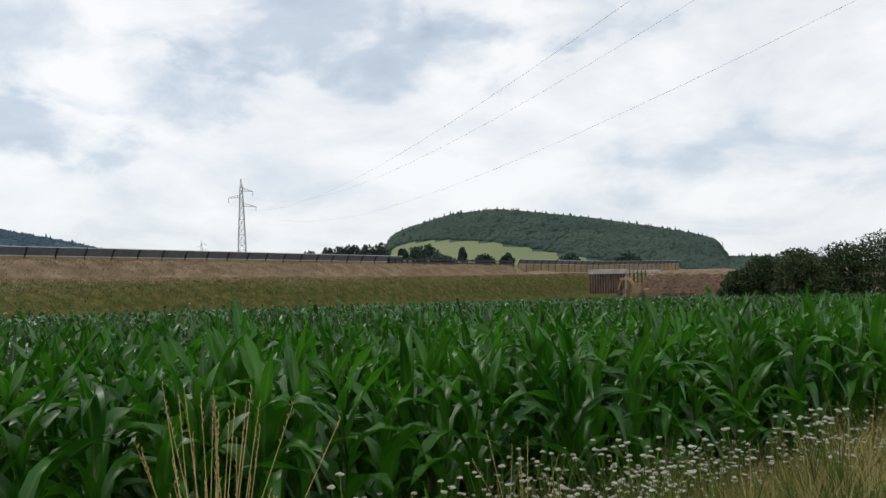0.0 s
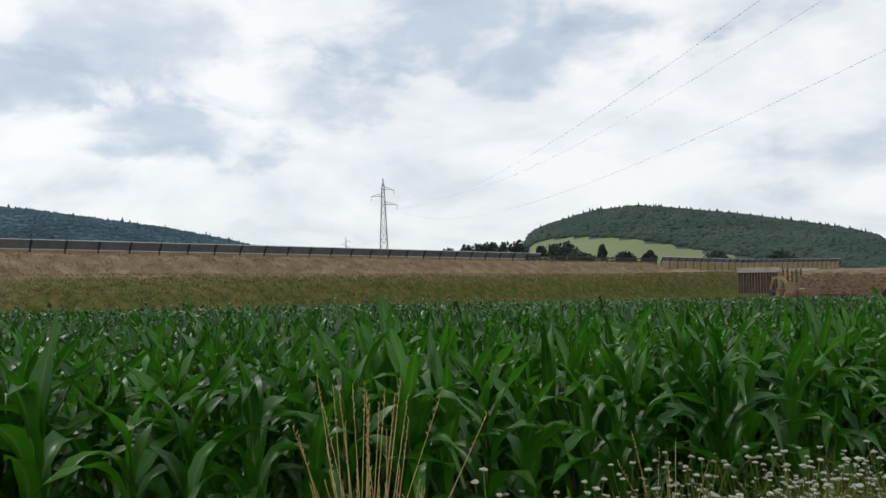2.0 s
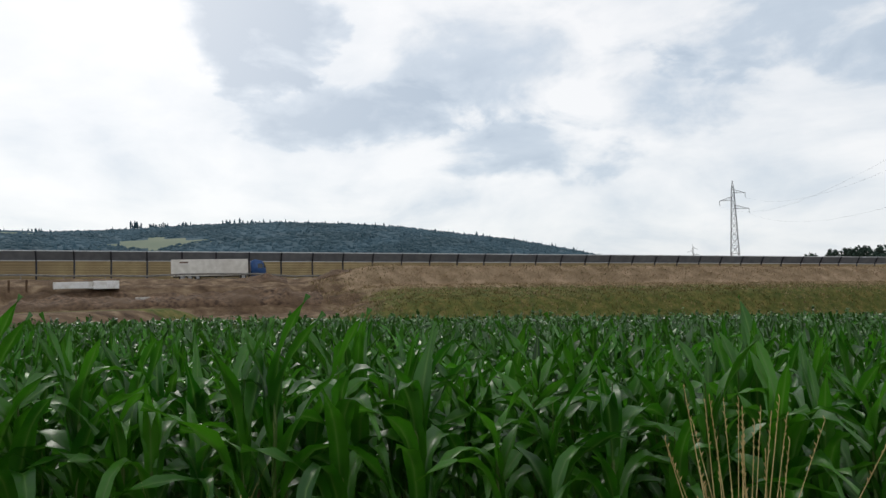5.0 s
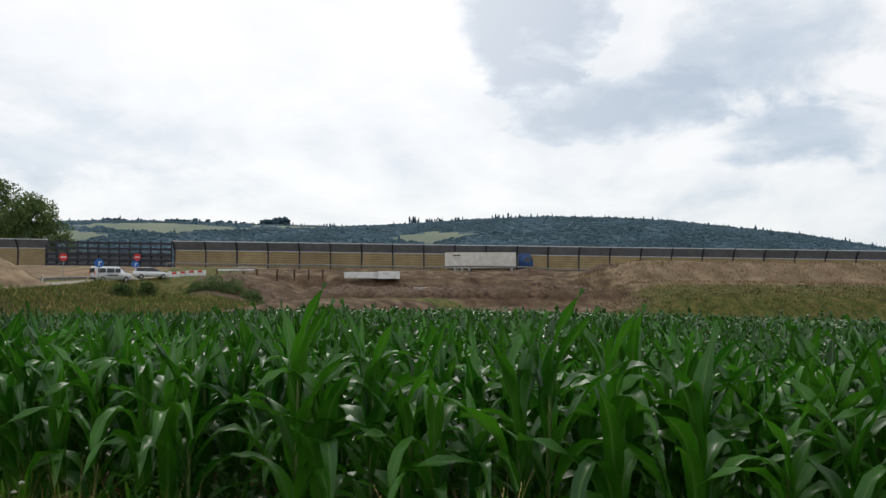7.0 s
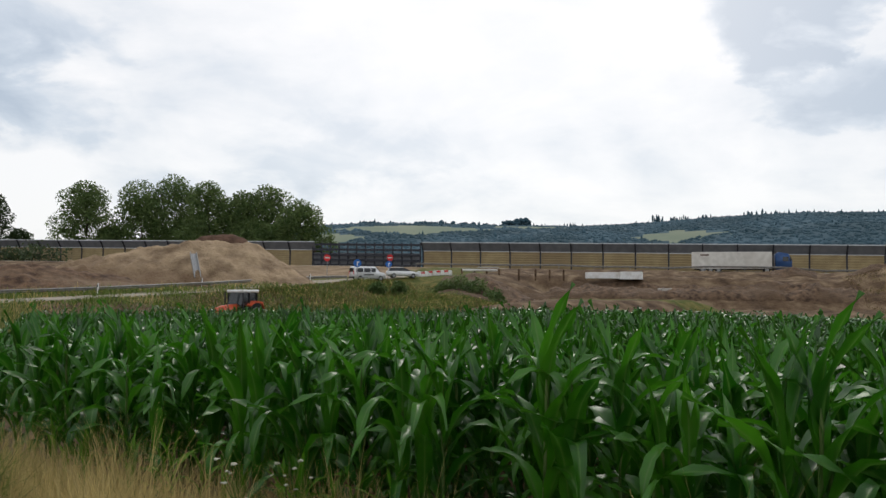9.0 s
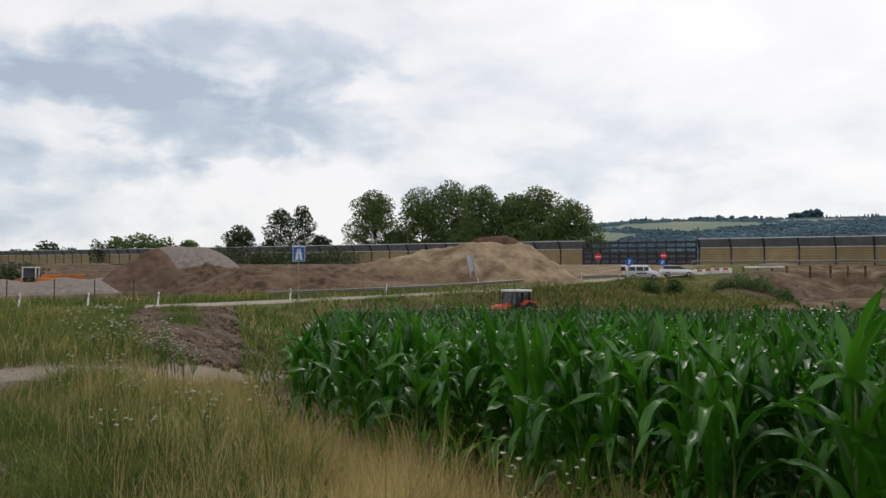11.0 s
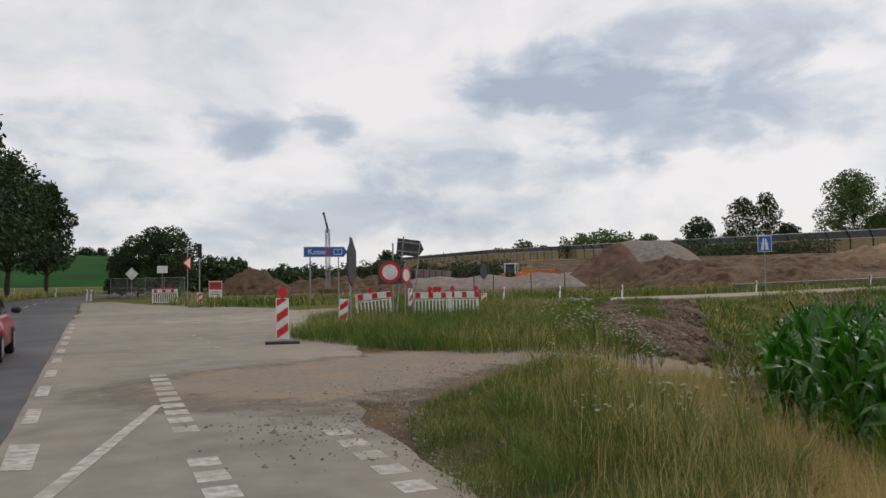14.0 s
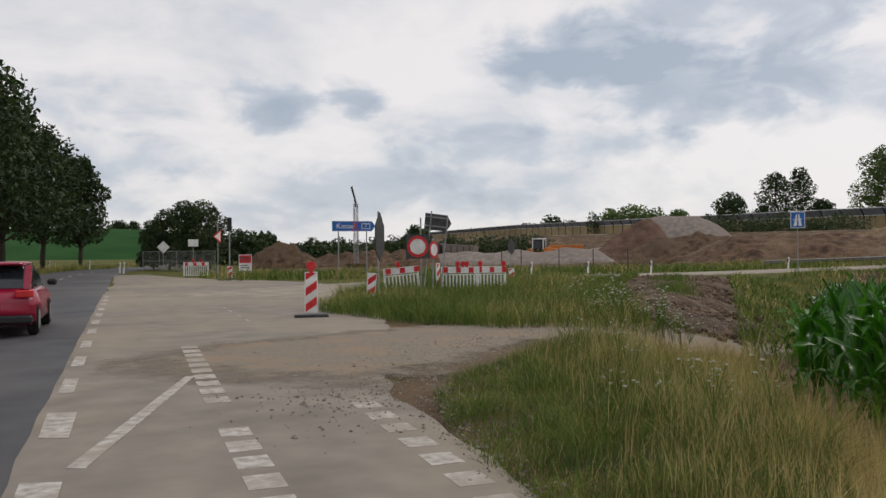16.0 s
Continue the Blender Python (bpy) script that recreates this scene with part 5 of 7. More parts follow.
for k, (az, d, h, w) in enumerate(((98.4, 101, 2.2, 4.6), (97.2, 100, 2.1, 4.4), (99.5, 102, 1.5, 3.6), (102.8, 94, 1.8, 2.2), (104.4, 92, 1.2, 2.4), (96.0, 98, 1.6, 3.6))):
    p = polar(az, d)
    tree("slope_bush", az, d, ground_z(p.x, p.y), h, w, MAT_LEAF, "leafy green bush on the grassy slope", 240 + k, 1400, 0.16, 0.06, 0.02, blobs=12, group="bushes on the slope")

# ---------- power line ----------
LINE = Vector((0.766, -0.643, 0)).normalized()


def lattice(bm, base_w, top_w, z0, z1, bays, r):
    for k in range(bays):
        fa, fb = k / bays, (k + 1) / bays
        wa, wb = base_w + (top_w - base_w) * fa, base_w + (top_w - base_w) * fb
        za, zb = z0 + (z1 - z0) * fa, z0 + (z1 - z0) * fb
        c = ((-1, -1), (1, -1), (1, 1), (-1, 1))
        for i in range(4):
            (x0, y0), (x1, y1) = c[i], c[(i + 1) % 4]
            add_tube(bm, [(x0 * wa, y0 * wa, za), (x0 * wb, y0 * wb, zb)], r, 4)
            add_tube(bm, [(x0 * wa, y0 * wa, za), (x1 * wb, y1 * wb, zb)], r * 0.6, 4)
            add_tube(bm, [(x1 * wa, y1 * wa, za), (x0 * wb, y0 * wb, zb)], r * 0.6, 4)
            add_tube(bm, [(x0 * wa, y0 * wa, za), (x1 * wa, y1 * wa, za)], r * 0.5, 4)


def pylon(az, d, top, scale, label):
    p = polar(az, d)
    z = top - 38 * scale
    m = Matrix.Translation((p.x, p.y, z)) @ Matrix.Rotation(math.atan2(LINE.y, LINE.x) + math.pi / 2, 4, "Z") @ Matrix.Scale(scale, 4)
    ob = thing("pylon", label, "pylon", m, group="pylons")
    bm = bmesh.new()
    lattice(bm, 1.9, 0.55, 0, 34, 11, 0.085)
    lattice(bm, 0.55, 0.06, 34, 38, 2, 0.07)
    part("tower", bm, MAT_STEEL, ob)
    for side, z, l in ((1, 33.2, 4.6), (-1, 30.4, 5.0), (1, 27.0, 5.8)):
        bm = bmesh.new()
        for yy in (-0.4, 0.4):
            add_tube(bm, [(0, yy, z), (side * l, 0, z - 0.2)], 0.075, 4)
            add_tube(bm, [(0, yy, z + 1.4), (side * l, 0, z - 0.2)], 0.06, 4)
        for f in (0.3, 0.6):
            add_tube(bm, [(side * l * f, 0, z), (side * l * f, 0, z + 1.4 * (1 - f))], 0.05, 4)
        part("arm", bm, MAT_STEEL, ob)
        part("insulator", tube([(side * l, 0, z - 0.2), (side * l, 0, z - 2.0)], [0.09, 0.09], 6), MAT_STEEL, ob)
    return m


PM = pylon(42.93, 330, 40.8, 1.0, "grey lattice pylon with three arms in the fields")
pylon(45.66, 840, 39.2, 0.95, "far lattice pylon on the horizon")
pylon(9.2, 700, 21, 0.45, "small far pylon beside the wooded hill")
nxt = PM.translation + LINE * 385
for side, z, l in ((1, 31.0, 4.6), (-1, 28.2, 5.0), (1, 24.8, 5.8)):
    a = PM @ Vector((side * l, 0, z))
    b = Vector((a.x + LINE.x * 385, a.y + LINE.y * 385, a.z + 5.0))
    pts = [a.lerp(b, t) - Vector((0, 0, 4 * 15.7 * t * (1 - t))) for t in np.linspace(0, 1, 41)]
    ob = part("power_cable", tube(pts, 0.010, 5), MAT_STEEL)
    tagged(ob, "thin dark overhead power cable sagging across the sky", "power cable", group="power cables")

# ---------- signs, barriers and posts ----------


def place(az, d, turn=0.0, z=None, tilt=0.0):
    """A pose on the ground whose local x runs to the right and local y away from the eye."""
    p = polar(az, d)
    return Matrix.Translation((p.x, p.y, ground_z(p.x, p.y) if z is None else z)) @ Matrix.Rotation(radians(az + turn), 4, "Z") @ Matrix.Rotation(radians(tilt), 4, "Y")


def stripes(w, z0, z1, y, band, mat, slope=1.0, phase=0.0):
    """Slanting bars across a board, cut to its edges, 3 mm thick."""
    bm = bmesh.new()
    z = z0 - w * abs(slope) * 2 + phase
    while z < z1 + w:
        poly = [(-w / 2, z), (w / 2, z + slope * w), (w / 2, z + slope * w + band), (-w / 2, z + band)]
        for lim, keep_above in ((z0, True), (z1, False)):
            out = []
            for i in range(len(poly)):
                a, b = poly[i], poly[(i + 1) % len(poly)]
                ia, ib = (a[1] >= lim) == keep_above, (b[1] >= lim) == keep_above
                if ia:
                    out.append(a)
                if ia != ib:
                    t = (lim - a[1]) / (b[1] - a[1])
                    out.append((a[0] + t * (b[0] - a[0]), lim))
            poly = out
            if len(poly) < 3:
                break
        if len(poly) >= 3:
            f = bm.faces.new([bm.verts.new((px, y - 0.003, pz)) for px, pz in poly])
            f.normal_update()
            if f.normal.y > 0:
                f.normal_flip()
            g = bmesh.ops.extrude_face_region(bm, geom=[f])
            bmesh.ops.translate(bm, vec=(0, 0.0025, 0), verts=[v for v in g["geom"] if isinstance(v, bmesh.types.BMVert)])
        z += band * 2
    return bm


def lamp_part(parent, x, z, y=0.0, r=0.1):
    bm = disc(r, 0.09, 20, Matrix.Translation((x, y, z + r + 0.03)))
    add_box(bm, x - 0.05, x + 0.05, y - 0.04, y + 0.04, z - 0.02, z + 0.08)
    part("warning_lamp", bm, MAT_RED, parent, "round red warning lamp")


def beacon(m, lamp, label, w=0.28, h=1.0, foot=True):
    ob = thing("warning_beacon", label, "warning beacon", m, group="striped warning beacons")
    if foot:
        part("foot", boxes((-0.42, 0.42, -0.22, 0.22, 0, 0.10), bevel=0.03), MAT_BLACK, ob, "black recycled rubber foot")
    part("board", boxes((-w / 2 - 0.02, w / 2 + 0.02, -0.02, 0.03, 0.13, 0.17 + h), bevel=0.012), MAT_WHITE, ob)
    part("stripes", stripes(w, 0.15, 0.15 + h, -0.021, 0.2, MAT_RED, 0.7), MAT_RED, ob, "slanting red reflective bars")
    if lamp:
        lamp_part(ob, 0, 0.17 + h, 0, 0.12)
    return ob


beacon(place(162.95, 20.4, 4), True, "red and white striped warning beacon with a red lamp")
beacon(place(158.77, 26.8, 20, tilt=4), False, "tilted red and white striped warning beacon in the grass", h=0.8)
beacon(place(153.9, 35.0, 60), False, "narrow striped warning beacon beside the barrier")
beacon(place(148.6, 45, 12), False, "small striped warning beacon under a round sign", h=0.55)
beacon(place(168.59, 52, 8), False, "striped warning beacon at the far kerb", h=0.7)


def barrier(m, width, lamps, label):
    """A white site barrier: a striped top board over upright slats in a frame."""
    ob = thing("site_barrier", label, "barrier", m, group="red and white site barriers")
    part("frame", boxes((-width / 2, width / 2, -0.02, 0.02, 0.05, 0.10), (-width / 2, width / 2, -0.02, 0.02, 0.70, 0.74), (-width / 2, -width / 2 + 0.05, -0.02, 0.02, 0.0, 1.05), (width / 2 - 0.05, width / 2, -0.02, 0.02, 0.0, 1.05), bevel=0.006), MAT_WHITE, ob)
    part("board", boxes((-width / 2, width / 2, -0.03, 0.0, 0.78, 1.05), bevel=0.008), MAT_WHITE, ob)
    n = int(width / 0.26)
    for k in range(n):
        if k % 2 == 0:
            x = -width / 2 + (k + 0.35) * width / n
            part("red_block", boxes((x, x + width / n * 0.75, -0.034, -0.0305, 0.80, 1.03)), MAT_RED, ob)
    n = int(width / 0.14)
    for k in range(n):
        x = -width / 2 + (k + 0.5) * width / n
        part("slat", boxes((x - 0.028, x + 0.028, -0.012, 0.012, 0.10, 0.70)), MAT_WHITE, ob)
    for x in (-width * 0.4, width * 0.4):
        part("foot", boxes((x - 0.1, x + 0.1, -0.35, 0.35, -0.06, 0.05), bevel=0.02), MAT_BLACK, ob)
    for x in lamps:
        lamp_part(ob, x, 1.05, 0)
    return ob


barrier(place(156.45, 33, 10, tilt=-5), 1.5, (-0.1,), "white slatted site barrier with red blocks, standing askew")
barrier(place(152.3, 33, -6), 1.6, (-0.1, 0.12, 0.28), "white slatted site barrier with red blocks and lamps")
barrier(place(150.1, 33.5, -10), 1.3, (-0.45, 0.55), "white slatted site barrier with red blocks and lamps")
barrier(place(170.85, 62, 6), 1.8, (-0.2, 0.35), "far white slatted site barrier with red lamps")


def pole(parent, x, z0, z1, r=0.03, y=0.04):
    part("pole", tube([(x, y, z0), (x, y, z1)], r, 8), MAT_ZINC, parent)


def text_mesh(body, size, mat):
    cu = bpy.data.curves.new("lettering", "FONT")
    cu.body, cu.size, cu.extrude = body, size, 0.004
    cu.align_x, cu.align_y = "CENTER", "CENTER"
    tmp = bpy.data.objects.new("lettering", cu)
    scene.collection.objects.link(tmp)
    dg = bpy.context.evaluated_depsgraph_get()
    me = bpy.data.meshes.new_from_object(tmp.evaluated_get(dg))
    bpy.data.objects.remove(tmp)
    me.materials.clear()
    me.materials.append(mat)
    return me


def direction_sign():
    ob = thing("direction_sign", "blue motorway direction sign on two poles, crossed with red tape", "road sign", place(159.95, 55, 8))
    w, h, z = 3.0, 0.72, 3.15
    bm = bmesh.new()
    f = bm.faces.new([bm.verts.new(v) for v in ((-w / 2, 0, z), (w / 2 - 0.25, 0, z), (w / 2, 0, z + h / 2), (w / 2 - 0.25, 0, z + h), (-w / 2, 0, z + h))])
    g = bmesh.ops.extrude_face_region(bm, geom=[f])
    bmesh.ops.translate(bm, vec=(0, 0.03, 0), verts=[v for v in g["geom"] if isinstance(v, bmesh.types.BMVert)])
    bmesh.ops.recalc_face_normals(bm, faces=bm.faces)
    part("board", bm, MAT_BLUE, ob)
    part("border", boxes((-w / 2, w / 2 - 0.25, -0.004, -0.001, z, z + 0.035), (-w / 2, w / 2 - 0.25, -0.004, -0.001, z + h - 0.035, z + h), (-w / 2, -w / 2 + 0.035, -0.004, -0.001, z, z + h)), MAT_WHITE, ob)
    o = part("lettering", text_mesh("Kassel", 0.52, MAT_WHITE), None, ob, "white place name")
    o.matrix_basis = Matrix.Translation((-0.55, -0.008, z + h / 2)) @ Matrix.Rotation(radians(90), 4, "X")
    part("number_frame", boxes((0.55, 1.15, -0.006, -0.001, z + 0.17, z + 0.21), (0.55, 1.15, -0.006, -0.001, z + 0.52, z + 0.56), (0.55, 0.60, -0.006, -0.001, z + 0.17, z + 0.56), (1.10, 1.15, -0.006, -0.001, z + 0.17, z + 0.56)), MAT_WHITE, ob)
    o = part("lettering", text_mesh("7", 0.34, MAT_WHITE), None, ob, "white road number")
    o.matrix_basis = Matrix.Translation((0.85, -0.008, z + h / 2)) @ Matrix.Rotation(radians(90), 4, "X")
    bm = bmesh.new()
    for s in (-1, 1):
        add_box(bm, -0.40, 0.40, -0.016, -0.011, -0.035, 0.035, m=Matrix.Translation((0.12, 0, z + h / 2)) @ Matrix.Rotation(s * radians(58), 4, "Y"))
    part("tape", bm, MAT_RED, ob, "red crossing-out tape")
    pole(ob, -w / 2 + 0.45, -0.2, z + h, 0.045, 0.08)
    pole(ob, w / 2 - 0.6, -0.2, z + h, 0.045, 0.08)


direction_sign()


def round_sign():
    ob = thing("no_entry_sign", "round white sign with a red ring on a dark square board", "road sign", place(155.35, 30, 6))
    z = 1.87
    part("board", boxes((-0.45, 0.45, 0.0, 0.03, z - 0.45, z + 0.45), bevel=0.008), MAT_SIGNBACK, ob)
    part("ring", disc(0.40, 0.008, 36, Matrix.Translation((0, -0.005, z))), MAT_RED, ob)
    part("disc", disc(0.29, 0.008, 36, Matrix.Translation((0, -0.011, z))), MAT_WHITE, ob)
    pole(ob, 0.12, -0.2, z + 1.1)
    ob = thing("no_entry_sign", "small round red-ringed sign turned aside on its pole", "road sign", place(154.2, 30.5, 58))
    part("ring", disc(0.33, 0.012, 32, Matrix.Translation((0, -0.005, 1.75))), MAT_RED, ob)
    part("disc", disc(0.23, 0.008, 32, Matrix.Translation((0, -0.016, 1.75))), MAT_WHITE, ob)
    pole(ob, 0, -0.2, 2.2)
    ob = thing("sign_back", "grey back of a pointed road sign on two poles", "road sign", place(154.45, 32, 18, tilt=6))
    bm = bmesh.new()
    z = 2.55
    f = bm.faces.new([bm.verts.new(v) for v in ((-0.52, 0, z), (0.42, 0, z), (0.62, 0, z + 0.33), (0.42, 0, z + 0.66), (-0.52, 0, z + 0.66))])
    g = bmesh.ops.extrude_face_region(bm, geom=[f])
    bmesh.ops.translate(bm, vec=(0, 0.03, 0), verts=[v for v in g["geom"] if isinstance(v, bmesh.types.BMVert)])
    bmesh.ops.recalc_face_normals(bm, faces=bm.faces)
    part("plate", bm, MAT_SIGNBACK, ob)
    for zz in (z + 0.14, z + 0.5):
        part("stiffener", boxes((-0.5, 0.42, -0.03, 0.0, zz, zz + 0.05)), MAT_ZINC, ob)
    pole(ob, -0.3, -0.2, z + 0.75, 0.03, -0.06)
    pole(ob, 0.4, -0.2, z + 0.6, 0.03, -0.06)


round_sign()


def pointed_sign():
    ob = thing("tall_sign", "tall dark pointed sign board seen edge-on on a thin pole", "road sign", place(158.05, 26.5, 73))
    bm = bmesh.new()
    f = bm.faces.new([bm.verts.new(v) for v in ((0, 0, 1.38), (0.48, 0, 1.75), (0.48, 0, 2.55), (0, 0, 3.0), (-0.48, 0, 2.55), (-0.48, 0, 1.75))])
    g = bmesh.ops.extrude_face_region(bm, geom=[f])
    bmesh.ops.translate(bm, vec=(0, 0.035, 0), verts=[v for v in g["geom"] if isinstance(v, bmesh.types.BMVert)])
    bmesh.ops.recalc_face_normals(bm, faces=bm.faces)
    part("plate", bm, MAT_SIGNBACK, ob)
    pole(ob, 0, -0.2, 3.02, 0.032, 0.06)
    ob = thing("round_sign_back", "dark back of a round sign turned aside on a pole", "road sign", place(148.6, 45.3, 62))
    part("plate", disc(0.42, 0.02, 28, Matrix.Translation((0, 0, 1.95))), MAT_SIGNBACK, ob)
    pole(ob, 0, -0.2, 2.4)


pointed_sign()


def motorway_sign():
    ob = thing("motorway_sign", "blue motorway sign with a white carriageway symbol on a pole", "road sign", place(129.4, 60, 4))
    z, w, h = 3.12, 0.92, 1.12
    part("board", boxes((-w / 2, w / 2, 0, 0.03, z, z + h), bevel=0.01), MAT_WHITE, ob)
    part("face", boxes((-w / 2 + 0.04, w / 2 - 0.04, -0.006, 0.0, z + 0.04, z + h - 0.04)), MAT_BLUE, ob)
    bm = bmesh.new()
    for s in (-1, 1):
        f = bm.faces.new([bm.verts.new(v) for v in ((s * 0.05, -0.010, z + 0.14), (s * 0.27, -0.010, z + 0.14), (s * 0.10, -0.010, z + 0.95), (s * 0.03, -0.010, z + 0.95))])
        f.normal_update()
        if f.normal.y > 0:
            f.normal_flip()
    add_box(bm, -0.28, 0.28, -0.014, -0.011, z + 0.56, z + 0.62)
    part("symbol", bm, MAT_WHITE, ob, "white carriageway and bridge symbol")
    pole(ob, 0, -0.3, z + h - 0.1, 0.035, 0.07)


motorway_sign()


def left_signs():
    ob = thing("give_way_sign", "white and red give-way sign turned aside on a pole", "road sign", place(169.35, 52, 50))
    for r, y, mt, nm in ((0.5, 0, MAT_RED, "rim"), (0.36, -0.006, MAT_WHITE, "face")):
        bm = bmesh.new()
        bmesh.ops.create_cone(bm, cap_ends=True, segments=3, radius1=r, radius2=r, depth=0.012, matrix=Matrix.Translation((0, y, 2.75)) @ Matrix.Rotation(radians(90), 4, "X") @ Matrix.Rotation(radians(90), 4, "Z"))
        part(nm, bm, mt, ob)
    pole(ob, 0, -0.2, 3.6)
    ob = thing("signal_post", "slim dark traffic signal on a post", "traffic signal", place(168.6, 53, 20))
    part("housing", boxes((-0.12, 0.12, -0.1, 0.1, 3.1, 4.0), bevel=0.03), MAT_BLACK, ob)
    for z in (3.25, 3.55, 3.85):
        part("visor", disc(0.09, 0.08, 16, Matrix.Translation((0, -0.13, z))), MAT_BLACK, ob)
    pole(ob, 0, -0.2, 3.1, 0.05, 0)
    ob = thing("notice_board", "white notice board with a red heading on two posts", "notice board", place(167.55, 58, 2))
    part("board", boxes((-0.45, 0.45, 0, 0.03, 0.45, 1.6), bevel=0.01), MAT_WHITE, ob)
    part("heading", boxes((-0.42, 0.42, -0.005, 0, 1.0, 1.55)), MAT_RED, ob, "red heading panel")
    part("print", boxes((-0.36, 0.36, -0.008, -0.0055, 1.32, 1.40), (-0.3, 0.3, -0.008, -0.0055, 1.16, 1.22), (-0.36, 0.2, -0.005, -0.001, 0.8, 0.85), (-0.36, 0.3, -0.005, -0.001, 0.65, 0.7)), MAT_SIGNBACK, ob, "bars of print")
    pole(ob, -0.38, -0.2, 1.6)
    pole(ob, 0.38, -0.2, 1.6)
    ob = thing("priority_sign", "pale diamond priority sign on a pole", "road sign", place(172.98, 80, 10))
    part("plate", boxes((-0.42, 0.42, 0, 0.02, -0.42, 0.42), bevel=0.02), MAT_WHITE, ob).matrix_basis = Matrix.Translation((0, 0, 2.35)) @ Matrix.Rotation(radians(45), 4, "Y")
    pole(ob, 0, -0.2, 2.8)
    ob = thing("plain_board", "plain white board on a thin pole", "road sign", place(171.03, 70, 6))
    part("plate", boxes((-0.42, 0.42, 0, 0.02, 2.3, 2.9), bevel=0.01), MAT_WHITE, ob)
    pole(ob, 0, -0.2, 2.9)


left_signs()


def delineator_template():
    ob = thing("delineator_post", "white roadside delineator post with a slanting black band", "delineator post", group="delineator posts")
    bm = boxes((-0.06, 0.06, -0.05, 0.05, -0.1, 0.98), bevel=0.03)
    bmesh.ops.transform(bm, matrix=Matrix.Rotation(radians(3), 4, "Y"), verts=[v for v in bm.verts if v.co.z > 0.9])
    part("post", bm, MAT_WHITE, ob)
    part("band", boxes((-0.064, 0.064, -0.054, 0.054, 0.62, 0.86), bevel=0.028), MAT_BLACK, ob, "black band")
    part("reflector", boxes((-0.02, 0.02, -0.058, -0.054, 0.65, 0.82)), MAT_ZINC, ob)
    return ob


first = delineator_template()
spots = [(147.2, 53), (143.2, 56), (138.85, 58), (130.0, 66), (123.2, 74), (116.6, 84), (112.0, 92), (109.2, 97), (175.5, 74), (175.75, 75), (177.6, 95), (181.2, 88), (180.0, 104)]
for k, (az, d) in enumerate(spots):
    m = place(az, d)
    if k == 0:
        first.matrix_basis = m
    else:
        copy_thing(first, m)


def guard_rail(pts, name="guard_rail", hgt=0.75, label="galvanised guard rail on posts beside the slip road", step=4.0):
    ob = thing(name, label, "guard rail")
    P = [Vector((p[0], p[1], ground_z(*p))) for p in pts]
    fine = []
    for a, b in zip(P, P[1:]):
        n = max(1, int((b - a).length / step))
        for k in range(n):
            q = a.lerp(b, k / n)
            fine.append(Vector((q.x, q.y, ground_z(q.x, q.y))))
    fine.append(P[-1])
    bm = bmesh.new()
    rows = []
    prof = ((-0.0, hgt - 0.31), (-0.08, hgt - 0.25), (-0.08, hgt - 0.20), (-0.0, hgt - 0.155), (-0.08, hgt - 0.11), (-0.08, hgt - 0.05), (0, hgt))
    for i, p in enumerate(fine):
        d = (fine[min(i + 1, len(fine) - 1)] - fine[max(i - 1, 0)])
        s = Vector((d.y, -d.x, 0)).normalized()
        if s.dot(p) > 0:
            s = -s
        rows.append([bm.verts.new(p + s * (-o) + Vector((0, 0, z))) for o, z in prof] + [bm.verts.new(p - s * 0.02 + Vector((0, 0, z))) for z in (hgt, hgt - 0.31)])
    for a, b in zip(rows, rows[1:]):
        for k in range(len(a)):
            bm.faces.new((a[k], a[(k + 1) % len(a)], b[(k + 1) % len(a)], b[k]))
    part("rail", bm, MAT_RAIL, ob)
    me = bpy.data.meshes.new("post")
    bm = boxes((-0.05, 0.05, -0.04, 0.04, -0.3, hgt - 0.05))
    bm.to_mesh(me)
    bm.free()
    me.materials.append(MAT_ZINC)
    for p in fine[::1]:
        o = new("post", me)
        o.parent = ob
        q = p * (1 + 0.1 / max(p.length, 1))
        o.matrix_basis = Matrix.Translation((q.x, q.y, p.z))


guard_rail([polar(az, d)[:2] for az, d in ((131.5, 71), (128, 73), (124, 75.5), (120, 79), (116, 84), (112, 92), (109, 100), (106.6, 107))], hgt=0.62)

# ---------- heaps of earth and gravel ----------


